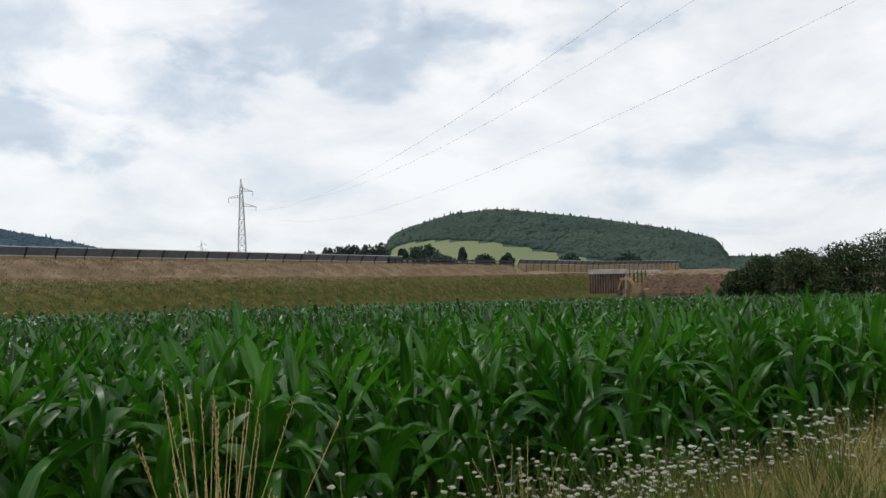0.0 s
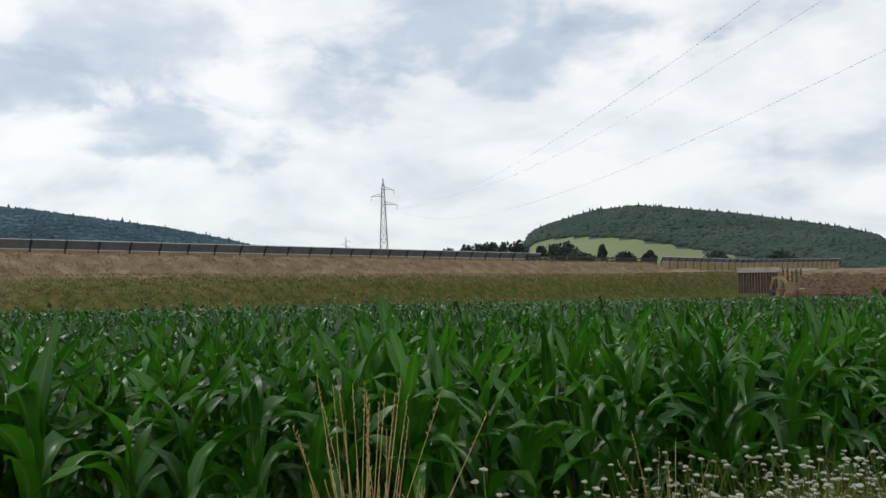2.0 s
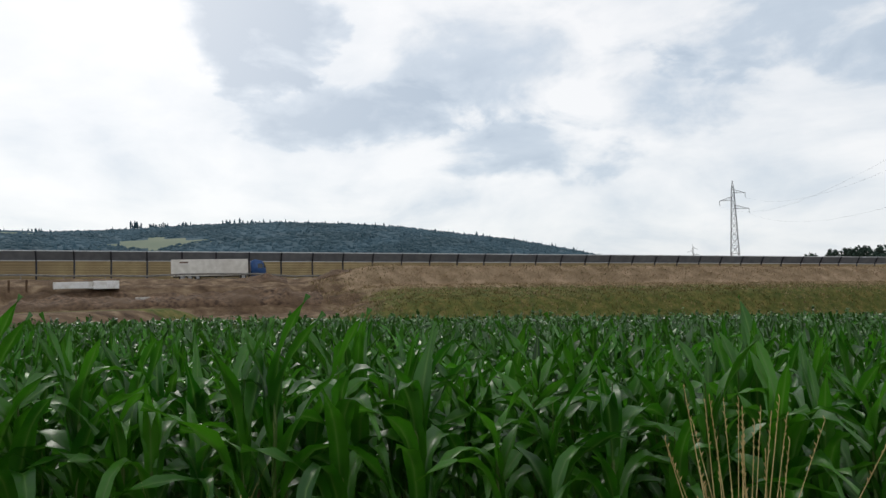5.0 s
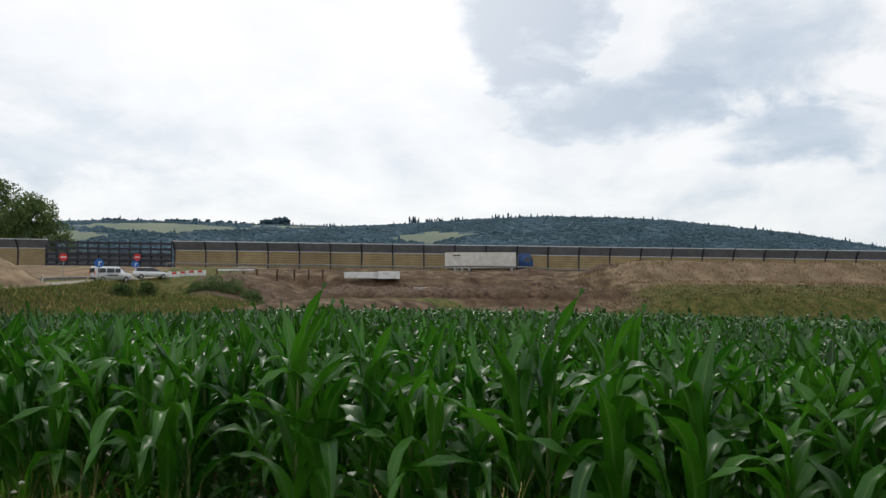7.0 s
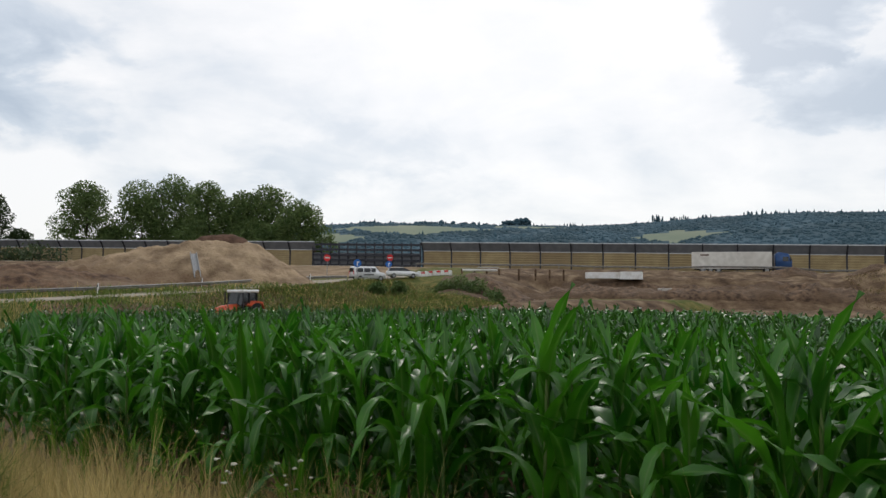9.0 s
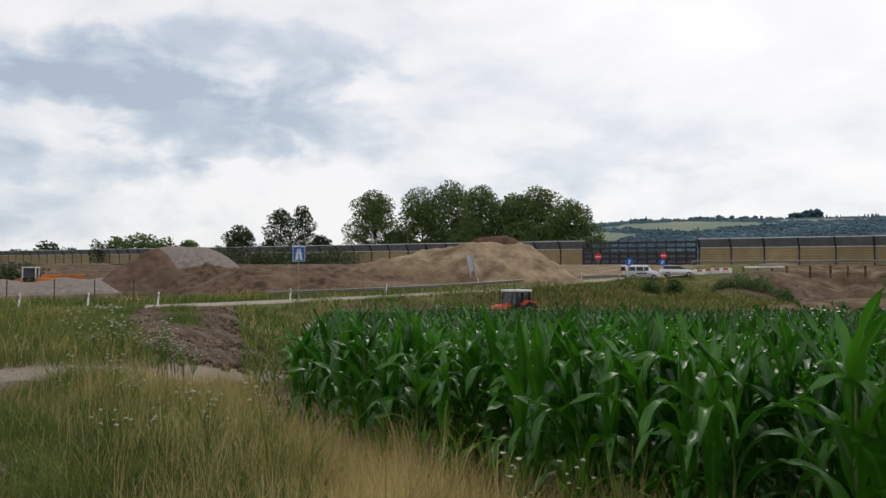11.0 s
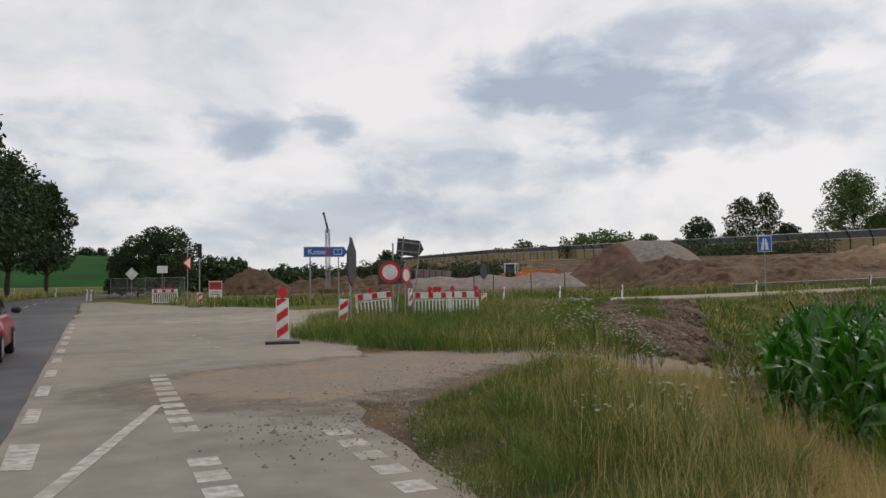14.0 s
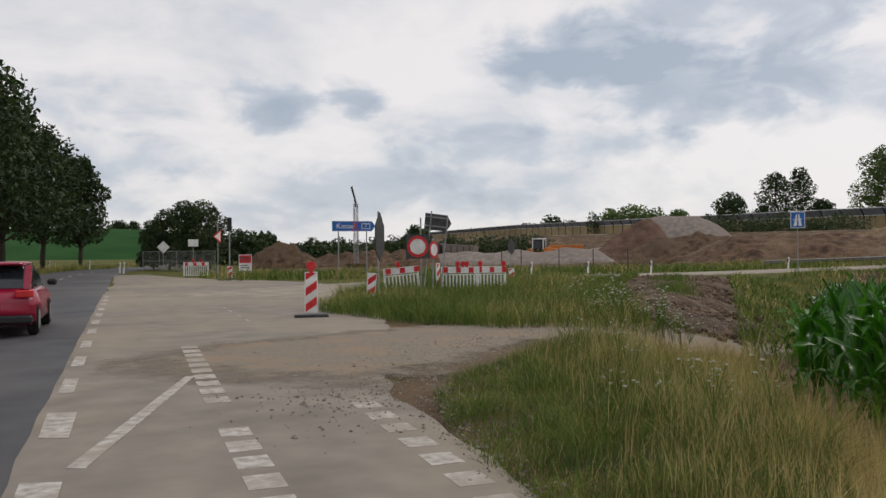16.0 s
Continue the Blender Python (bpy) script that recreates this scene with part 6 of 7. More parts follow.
def heap(name, az, d, half, deep, prof, mat, label, seed, rough=0.25, nu=64, nv=26, skew=0.0, category="heap", turn=0.0):
    """A heap with a crest line; its height above ground along its length is given by prof."""
    rng = random.Random(seed)
    p0 = polar(az, d)
    a = radians(az + turn)
    rx, ry = Vector((math.cos(a), math.sin(a))), Vector((-math.sin(a), math.cos(a)))
    u = np.linspace(-1, 1, nu)
    hs = np.interp(u, [p[0] for p in prof], [p[1] for p in prof])
    vs, fs = [], []
    for i in range(nu):
        for j in range(nv):
            v = -1 + 2 * j / (nv - 1)
            x = p0.x + rx.x * u[i] * half + ry.x * v * deep
            y = p0.y + rx.y * u[i] * half + ry.y * v * deep
            f = max(0.0, 1 - abs(v) ** 1.25)
            n = noise.noise(Vector((x * 0.35, y * 0.35, seed))) * 0.6 + noise.noise(Vector((x * 1.1, y * 1.1, seed + 3))) * 0.4
            gully = noise.noise(Vector((u[i] * half * 0.9 + v * 1.5, seed, 0))) * 0.5
            z = hs[i] * f + rough * (n + gully * 0.7) * min(1.0, hs[i] * f) * 1.6
            vs.append((x, y, ground_z(x, y) + z - (0.25 if j in (0, nv - 1) or i in (0, nu - 1) else 0)))
    for i in range(nu - 1):
        for j in range(nv - 1):
            o = i * nv + j
            fs.append((o, o + nv, o + nv + 1, o + 1))
    ob = part(name, mesh_data(name, vs, fs, mat), None, smooth=True)
    return tagged(ob, label, category)


heap("sand_heap", 118, 97, 15, 9, [(-1, 1.0), (-0.78, 2.66), (-0.58, 3.34), (-0.37, 3.74), (-0.16, 4.27), (0.04, 4.81), (0.25, 4.86), (0.55, 4.6), (0.69, 3.32), (0.82, 2.04), (1, 0)], MAT_SAND, "long heap of pale sandy soil beside the slip road", 1, 0.5, nu=110, nv=44)
heap("soil_heap", 115.6, 108, 5.0, 3.5, [(-1, 2), (-0.74, 4.92), (-0.4, 5.95), (0.2, 6.1), (0.65, 5.74), (0.89, 4.72), (1, 2)], MAT_REDSOIL, "dark reddish soil heaped behind the sandy mound", 2, 0.3)
heap("soil_bank", 128.5, 88, 13, 7, [(-1, 0.8), (-0.57, 2.7), (-0.33, 2.4), (-0.01, 2.6), (0.21, 2.4), (0.43, 2.0), (1, 0.4)], MAT_PATCHSOIL, "low bank of clodded brown soil with pale patches", 3, 0.32, nu=120, nv=50)
heap("clod_heap", 135.5, 92, 9, 5, [(-1, 0), (-0.91, 1.14), (-0.73, 1.73), (-0.56, 2.59), (-0.44, 2.88), (-0.04, 2.92), (0.26, 2.86), (1, 1.2)], MAT_DARKSOIL, "heap of dark clods before the gravel", 4, 0.6)
heap("gravel_heap", 136.6, 122, 9, 9, [(-1, 0), (-0.53, 6.03), (-0.41, 6.17), (0.22, 5.92), (0.44, 4.92), (0.65, 3.57), (1, 0.3)], MAT_GRAVEL, "tall flat-topped heap of grey gravel", 5, 0.1)
heap("brown_heap", 139.6, 116, 7.5, 6, [(-1, 0), (-0.61, 2.62), (-0.26, 4.13), (0.05, 5.51), (0.19, 5.73), (0.36, 4.81), (0.52, 2.92), (1, 0.2)], MAT_REDSOIL, "steep heap of brown soil beside the gravel", 6, 0.25)
heap("pinkish_heap", 142.4, 122, 7, 6, [(-1, 0), (-0.3, 1.4), (0.5, 2.6), (1, 2.2)], MAT_GRAVEL, "pinkish gravel slope behind the brown soil", 7, 0.15)
heap("gravel_bank", 147.6, 104, 11.5, 5, [(-1, 1.2), (-0.7, 1.9), (-0.45, 1.5), (-0.1, 1.9), (0.15, 1.5), (0.45, 2.0), (0.8, 1.6), (1, 0)], MAT_GRAVEL, "long low bank of grey gravel", 8, 0.15)
heap("gravel_bank", 152.6, 108, 5, 4, [(-1, 0.6), (-0.3, 1.7), (0.4, 1.4), (1, 1.5)], MAT_GRAVEL, "low grey gravel bank behind the barriers", 9, 0.15)
heap("rubble_heap", 165.2, 92, 4.2, 3, [(-1, 0.4), (-0.4, 2.2), (0, 3.0), (0.4, 2.7), (1, 0.8)], MAT_DARKSOIL, "brown rubble heap beyond the far kerb", 10, 0.6)
heap("soil_bank", 159.0, 100, 9, 4, [(-1, 0.6), (-0.5, 1.4), (0, 1.8), (0.5, 2.1), (1, 1.4)], MAT_DARKSOIL, "dark brown soil bank behind the direction sign", 11, 0.6)
heap("soil_bank", 82.0, 116, 20, 6, [(-1, 0.5), (-0.6, 0.9), (-0.2, 0.4), (0.3, 0.9), (0.7, 1.5), (1, 0.7)], MAT_DARKSOIL, "churned brown earth at the edge of the excavation", 12, 0.9)
heap("spoil_heap", 75.8, 133, 3.4, 2.5, [(-1, 0.1), (0, 1.3), (1, 0.1)], MAT_DARKSOIL, "small grey-brown spoil heap beside the motorway", 13, 0.4)
heap("spoil_heap", 71.2, 131, 3.2, 2.0, [(-1, 0.1), (0, 1.0), (1, 0.1)], MAT_DARKSOIL, "small dark spoil heap beside the motorway", 14, 0.5)
heap("earth_slope", 95.0, 104, 9, 9, [(-1, 0.4), (-0.4, 1.5), (0.3, 1.2), (1, 0.2)], MAT_DARKSOIL, "dark bare earth slope at the side of the excavation", 15, 0.5)
heap("soil_bank", 9.5, 185, 16, 9, [(-1, 6.0), (-0.5, 6.4), (0.0, 5.8), (0.5, 5.4), (1, 4.5)], MAT_DARKSOIL, "brown earth bank beside the bridge works", 16, 0.8)

for k, (x, y, l, tn) in enumerate(((-15.6, -17.4, 1.9, 0), (-17.4, -20.3, 2.2, 20), (-20.5, -21.6, 2.0, -15), (-23.5, -27.5, 2.4, 10), (-27.0, -28.5, 2.6, -10), (-30, -34.5, 2.6, 25))):
    heap("clod_ridge", math.degrees(math.atan2(-x, y)) % 360, math.hypot(x, y), l * 1.2, 1.0, [(-1, 0.03), (-0.5, 0.24), (0, 0.14), (0.5, 0.28), (1, 0.03)], MAT_RUTS, "ridge of churned brown clods on the earth track", 50 + k, 0.7, nu=30, nv=16, turn=tn)

rng = np.random.default_rng(77)
k = rng.uniform(0, 1, 2600)
cx = -14.6 - 20.0 * k + rng.normal(0, 1.3, 2600)
cy = -16.2 - 21.8 * k + rng.normal(0, 1.3, 2600)
tagged(clumps("earth_clods", np.stack([cx, cy, height(cx, cy) + 0.03], -1), 0.13, MAT_RUTS, 78, 0.0), "crumbled brown earth clods over the churned track", "clods", kind="stuff")

# ---------- motorway and works ----------
ribbon("motorway", [wall_at(s, 144)[:2] for s in range(-330, 331, 30)], [(7, 7)] * 23, MAT_PALE, 0.06, "pale motorway carriageway in front of the noise wall", steps=3)
guard_rail([wall_at(s, 136.5)[:2] for s in (-46, -20, 10, 40, 70)], hgt=0.8, label="galvanised guard rail along the motorway edge", step=6.0)


def sign_on_post(az, d, z, r, mats, label, bar):
    ob = thing("traffic_sign", label, "road sign", place(az, d))
    zb = ob.matrix_basis.translation.z
    part("plate", disc(r, 0.02, 24, Matrix.Translation((0, 0, z - zb))), mats, ob)
    bm = bmesh.new()
    if bar:
        add_box(bm, -r * 0.7, r * 0.7, -0.016, -0.011, z - zb - r * 0.18, z - zb + r * 0.18)
    else:
        add_box(bm, -r * 0.12, r * 0.12, -0.016, -0.011, z - zb - r * 0.6, z - zb + r * 0.2)
        add_box(bm, -r * 0.12, r * 0.5, -0.016, -0.011, z - zb + r * 0.15, z - zb + r * 0.4)
    part("symbol", bm, MAT_WHITE, ob)
    pole(ob, 0, -0.2, z - zb, 0.04)


sign_on_post(108.0, 104, 4.9, 0.45, MAT_RED, "red no-entry sign with a white bar", True)
sign_on_post(103.5, 112, 5.25, 0.45, MAT_RED, "red no-entry sign with a white bar", True)
sign_on_post(105.85, 99, 4.1, 0.5, MAT_BLUE, "round blue arrow sign beside the van", False)
sign_on_post(103.6, 111, 4.3, 0.45, MAT_BLUE, "round blue arrow sign beside the car", False)


def slab_thing(name, az, d, l, w, h, mat, label, z=None, turn=0.0, category="concrete block"):
    ob = part(name, boxes((-l / 2, l / 2, -w / 2, w / 2, 0, h), bevel=0.06), mat)
    ob.matrix_basis = place(az, d, turn, z)
    return tagged(ob, label, category)


slab_thing("concrete_beam", 88.3, 122, 5.0, 1.6, 0.95, MAT_WHITE, "pale weathered concrete beam at the excavation edge", z=2.55)
slab_thing("concrete_beam", 86.3, 122, 3.4, 1.8, 1.15, MAT_WHITE, "pale concrete block at the excavation edge", z=2.45)
for k, az in enumerate((98.3, 97.4, 96.5, 95.6, 94.2, 93.0, 92.0, 91.0)):
    slab_thing("timber_post", az, 119 + k * 0.4, 0.3, 0.3, 1.7, MAT_DARKSOIL, "dark shoring post at the excavation edge", z=2.2, category="post")
slab_thing("site_table", 97.0, 118, 5.2, 0.5, 0.28, MAT_WHITE, "long white and red barrier board on posts", z=3.55, category="barrier")
slab_thing("site_table", 96.4, 117, 3.2, 0.4, 0.2, MAT_CONCRETE, "pale plank lying on the shoring posts", z=3.95, category="plank")
for k in range(9):
    az = 101.4 - k * 0.28
    ob = thing("barrier_block", "red and white barrier block in a row beside the slip road", "barrier", place(az, 115), group="barrier blocks")
    part("block", boxes((-0.26, 0.26, -0.2, 0.2, 0, 0.75), bevel=0.05), MAT_WHITE, ob)
    if k % 2:
        part("red_band", boxes((-0.262, 0.262, -0.21, -0.2, 0.45, 0.72)), MAT_RED, ob)
for az, d, s in ((84.0, 118, 1.0), (82.9, 119, 0.7), (81.0, 117, 0.8), (79.3, 118, 0.6), (73.2, 122, 0.8), (73.9, 121, 0.6), (72.8, 122, 0.5)):
    slab_thing("rubble_block", az, d, 2.0 * s, 1.0 * s, 0.7 * s, MAT_CONCRETE, "broken pale concrete lying on bare earth", turn=az * 13 % 50)

# bridge abutment at the end of the bank


def abutment():
    m = place(17.0, 190, -8, z=-4.6)
    ob = thing("bridge_abutment", "unfinished bridge abutment with rusty sheet piles under a pale concrete beam", "abutment", m)
    part("core", boxes((-4.1, 4.1, 0.35, 3, 0, 4.6), bevel=0.05), MAT_CONCRETE, ob)
    part("beam", boxes((-4.3, 4.2, -0.5, 3.2, 4.55, 5.65), bevel=0.06), MAT_CONCRETE, ob, "pale concrete beam")
    for k in range(14):
        x = -4.0 + k * 0.6
        o = part("sheet_pile", boxes((x - 0.17, x + 0.17, -0.25 if k % 2 else 0.0, 0.3, 0, 4.5), bevel=0.03), MAT_REDSOIL, ob)
    for k in range(5):
        x = 5.2 + k * 0.9
        part("sheet_pile", boxes((x - 0.2, x + 0.2, 0, 0.35, 0, 5.3), bevel=0.03), MAT_REDSOIL, ob)
    part("ledge", boxes((4.4, 12, 0, 2.2, 4.7, 5.3), bevel=0.05), MAT_CONCRETE, ob)


abutment()
for k, (az, d, l, h, tn) in enumerate(((15.4, 176, 3.0, 2.0, 25), (14.9, 175, 2.2, 3.2, -35), (14.4, 176, 2.6, 1.8, 50), (15.1, 173, 1.8, 1.2, 10), (14.2, 174, 1.6, 1.4, -20))):
    slab_thing("rubble_block", az, d, l, 1.4, h, MAT_SAND, "broken tan rubble beside the bridge works", z=-5.2, turn=tn)
slab_thing("pipe_bundle", 12.2, 172, 6.5, 1.2, 0.8, MAT_REDSOIL, "bundle of dull red barrier boards lying on the ground", z=-4.9, category="barrier boards")

# ---------- vehicles and machines ----------
MAT_GLASS = material("dark_window_glass", (0.012, 0.016, 0.02), (0.02, 0.026, 0.03), 3.0, 0.08, 0.0, spec=0.6)
MAT_TYRE = material("tyre_rubber", (0.012, 0.012, 0.012), (0.028, 0.027, 0.026), 12.0, 0.9, 0.1)
MAT_CAR_RED = material("red_car_paint", (0.26, 0.006, 0.03), (0.30, 0.009, 0.038), 2.0, 0.22, 0.0, spec=0.6)
MAT_CAR_WHITE = material("white_car_paint", (0.68, 0.69, 0.70), (0.76, 0.77, 0.78), 2.0, 0.25, 0.0, spec=0.5)
MAT_TRUCK_BLUE = material("blue_cab_paint", (0.02, 0.06, 0.17), (0.03, 0.08, 0.21), 2.0, 0.3, 0.0)
MAT_TARP = material("dirty_white_tarpaulin", (0.52, 0.50, 0.46), (0.64, 0.62, 0.58), 1.2, 0.7, 0.05, c3=(0.46, 0.43, 0.39))
MAT_ORANGE = material("orange_machine_paint", (0.55, 0.16, 0.03), (0.66, 0.22, 0.045), 2.0, 0.45, 0.05, c3=(0.42, 0.15, 0.05))
MAT_TRACTOR = material("red_tractor_paint", (0.50, 0.07, 0.03), (0.60, 0.11, 0.05), 2.0, 0.4, 0.0)
MAT_YELLOW = material("yellow_machine_paint", (0.30, 0.19, 0.08), (0.40, 0.26, 0.12), 2.0, 0.5, 0.05, c3=(0.35, 0.24, 0.13))


def side_body(pts, half, inset=0.0, bevel=0.05):
    """A closed side outline (y forward, z up) widened across x, narrower at the top by inset."""
    bm = bmesh.new()
    zs = [p[1] for p in pts]
    lo, hi = min(zs), max(zs)
    rings = []
    for s in (-1, 1):
        rings.append([bm.verts.new((s * (half - inset * (z - lo) / (hi - lo)), y, z)) for y, z in pts])
    n = len(pts)
    for k in range(n):
        bm.faces.new((rings[0][k], rings[0][(k + 1) % n], rings[1][(k + 1) % n], rings[1][k]))
    bm.faces.new(rings[0][::-1])
    bm.faces.new(rings[1])
    bmesh.ops.recalc_face_normals(bm, faces=bm.faces)
    if bevel:
        bmesh.ops.bevel(bm, geom=bm.edges[:], offset=bevel, segments=2, affect="EDGES", clamp_overlap=True)
    return bm


def wheel(parent, x, y, r, w=0.2):
    rot = Matrix.Translation((x, y, r)) @ Matrix.Rotation(radians(90), 4, "Z")
    bm = disc(r, w, 24, rot)
    bmesh.ops.bevel(bm, geom=[e for e in bm.edges if len(e.link_faces) == 2 and e.calc_face_angle(0) > 1.0], offset=0.03, segments=2, affect="EDGES")
    ob = part("wheel", bm, MAT_TYRE, parent)
    part("rim", disc(r * 0.62, w + 0.012, 20, rot), MAT_ZINC, ob)
    return ob


def hatchback():
    ob = thing("car", "red five-door hatchback driving away on the road", "car", Matrix.Translation((0.91, -19.42, 0.01)) @ Matrix.Rotation(radians(175.5), 4, "Z"))
    low = [(-1.98, 0.35), (-2.03, 0.62), (-1.96, 0.95), (-1.3, 0.98), (1.0, 0.92), (1.75, 0.80), (2.02, 0.62), (2.03, 0.33), (1.7, 0.22), (-1.7, 0.22)]
    part("body", side_body(low, 0.88, 0.06, 0.07), MAT_CAR_RED, ob, smooth=True)
    part("cabin", side_body([(-1.93, 0.93), (-1.55, 1.36), (-1.1, 1.43), (0.1, 1.41), (1.05, 0.92)], 0.80, 0.16, 0.04), MAT_GLASS, ob, "tinted windows")
    part("roof", side_body([(-1.68, 1.39), (-1.0, 1.47), (0.05, 1.45), (0.12, 1.40), (-1.0, 1.41)], 0.66, 0.02, 0.02), MAT_CAR_RED, ob, smooth=True)
    for s in (-1, 1):
        part("pillar", side_body([(-1.98, 0.93), (-1.62, 1.40), (-1.42, 1.40), (-1.70, 0.93)], 0.06, 0.0, 0.015), MAT_CAR_RED, ob).matrix_basis = Matrix.Translation((s * 0.73, 0, 0))
        lamp = part("tail_light", boxes((s * 0.70 - 0.16, s * 0.70 + 0.16, -2.045, -1.95, 0.78, 0.92), bevel=0.02), MAT_RED, ob, "red tail light cluster")
        part("mirror", boxes((s * 0.98 - 0.10, s * 0.98 + 0.10, 0.55, 0.70, 0.93, 1.07), bevel=0.04), MAT_BLACK, ob, "black door mirror")
        for y in (-1.28, 1.28):
            wheel(ob, s * 0.79, y, 0.31)
    part("rear_bumper", boxes((-0.84, 0.84, -2.06, -1.9, 0.27, 0.44), bevel=0.04), MAT_BLACK, ob, "black lower bumper")
    plate = part("number_plate", boxes((-0.26, 0.26, -2.055, -2.03, 0.55, 0.66), bevel=0.004), MAT_WHITE, ob, "white plate")
    part("print", boxes((-0.20, -0.04, -2.060, -2.0555, 0.58, 0.63), (0.0, 0.20, -2.060, -2.0555, 0.58, 0.63)), MAT_BLACK, plate, "dark bars of print")
    part("spoiler", boxes((-0.62, 0.62, -1.80, -1.55, 1.40, 1.45), bevel=0.02), MAT_CAR_RED, ob)
    part("badge", disc(0.05, 0.01, 16, Matrix.Translation((0, -2.045, 0.80))), MAT_ZINC, ob)


hatchback()


def van():
    ob = thing("van", "white delivery van with dark windows waiting on the slip road", "van", place(105.1, 103, -68))
    part("body", side_body([(-2.2, 0.3), (-2.25, 1.0), (-2.2, 1.75), (-2.0, 1.86), (0.7, 1.86), (1.35, 1.15), (2.1, 1.0), (2.2, 0.7), (2.2, 0.3)], 0.9, 0.1, 0.07), MAT_CAR_WHITE, ob, smooth=True)
    for s in (-1, 1):
        for y0, y1 in ((-1.9, -1.0), (-0.85, 0.05), (0.15, 0.75)):
            part("side_window", boxes((s * 0.885 - 0.02, s * 0.885 + 0.02, y0, y1, 1.12, 1.62), bevel=0.01), MAT_GLASS, ob)
        for y in (-1.35, 1.45):
            wheel(ob, s * 0.82, y, 0.33)
        part("tail_light", boxes((s * 0.78 - 0.07, s * 0.78 + 0.07, -2.27, -2.2, 0.8, 1.3), bevel=0.02), MAT_RED, ob)
        part("lettering_bar", boxes((s * 0.91 - 0.01, s * 0.91 + 0.01, -0.9, 0.5, 0.72, 0.86)), MAT_SIGNBACK, ob)
    part("rear_window", boxes((-0.7, 0.7, -2.27, -2.21, 1.12, 1.66), bevel=0.02), MAT_GLASS, ob)
    part("windscreen", side_body([(0.78, 1.78), (1.38, 1.2), (1.42, 1.24), (0.84, 1.82)], 0.74, 0.05, 0.005), MAT_GLASS, ob)
    part("bumper", boxes((-0.86, 0.86, -2.3, -2.15, 0.3, 0.55), bevel=0.04), MAT_BLACK, ob)


van()


def estate():
    ob = thing("car", "white estate car behind the grassy slope", "car", place(102.6, 110, -80))
    part("body", side_body([(-2.2, 0.35), (-2.25, 0.85), (-2.1, 0.98), (1.2, 0.94), (2.1, 0.75), (2.2, 0.4), (1.8, 0.25), (-1.8, 0.25)], 0.9, 0.06, 0.07), MAT_CAR_WHITE, ob, smooth=True)
    part("cabin", side_body([(-2.1, 0.95), (-1.75, 1.40), (0.1, 1.43), (1.15, 0.93)], 0.80, 0.14, 0.04), MAT_GLASS, ob, "tinted windows")
    part("roof", side_body([(-1.75, 1.42), (-1.0, 1.5), (0.05, 1.48), (0.1, 1.43)], 0.68, 0.02, 0.02), MAT_CAR_WHITE, ob, smooth=True)
    for s in (-1, 1):
        for y in (-1.35, 1.35):
            wheel(ob, s * 0.81, y, 0.32)


estate()


def truck():
    p = wall_at(10.0, 146)
    m = Matrix.Translation((p.x, p.y, ground_z(p.x, p.y) + 0.05)) @ Matrix.Rotation(radians(ALONG - 90), 4, "Z")
    ob = thing("articulated_truck", "articulated truck with blue cab and dirty white trailer on the motorway", "truck", m)
    part("trailer", boxes((-1.27, 1.27, -8.0, 5.0, 0.75, 3.65), bevel=0.05), MAT_TARP, ob, "plain dirty white box trailer")
    part("mark", boxes((-1.30, -1.28, -6.6, -5.2, 3.0, 3.25), (1.28, 1.30, -6.6, -5.2, 3.0, 3.25)), MAT_REDSOIL, ob, "small red mark")
    part("chassis", boxes((-0.5, 0.5, -7.6, 8.2, 0.55, 0.78)), MAT_BLACK, ob)
    part("cab", side_body([(5.6, 0.6), (5.6, 3.3), (6.2, 3.6), (7.6, 3.3), (8.15, 2.0), (8.2, 0.5)], 1.22, 0.08, 0.08), MAT_TRUCK_BLUE, ob, smooth=True)
    part("windscreen", side_body([(7.72, 3.0), (8.14, 2.05), (8.2, 2.08), (7.8, 3.04)], 1.08, 0.05, 0.005), MAT_GLASS, ob)
    for s in (-1, 1):
        part("door_window", boxes((s * 1.17 - 0.03, s * 1.17 + 0.03, 6.7, 7.6, 2.0, 2.8), bevel=0.01), MAT_GLASS, ob)
        part("mirror", boxes((s * 1.35 - 0.08, s * 1.35 + 0.08, 7.8, 7.95, 2.0, 2.7), bevel=0.03), MAT_BLACK, ob)
        for y in (-6.2, -4.9, -3.6, 4.2, 7.2):
            wheel(ob, s * 1.05, y, 0.5, 0.34)


truck()


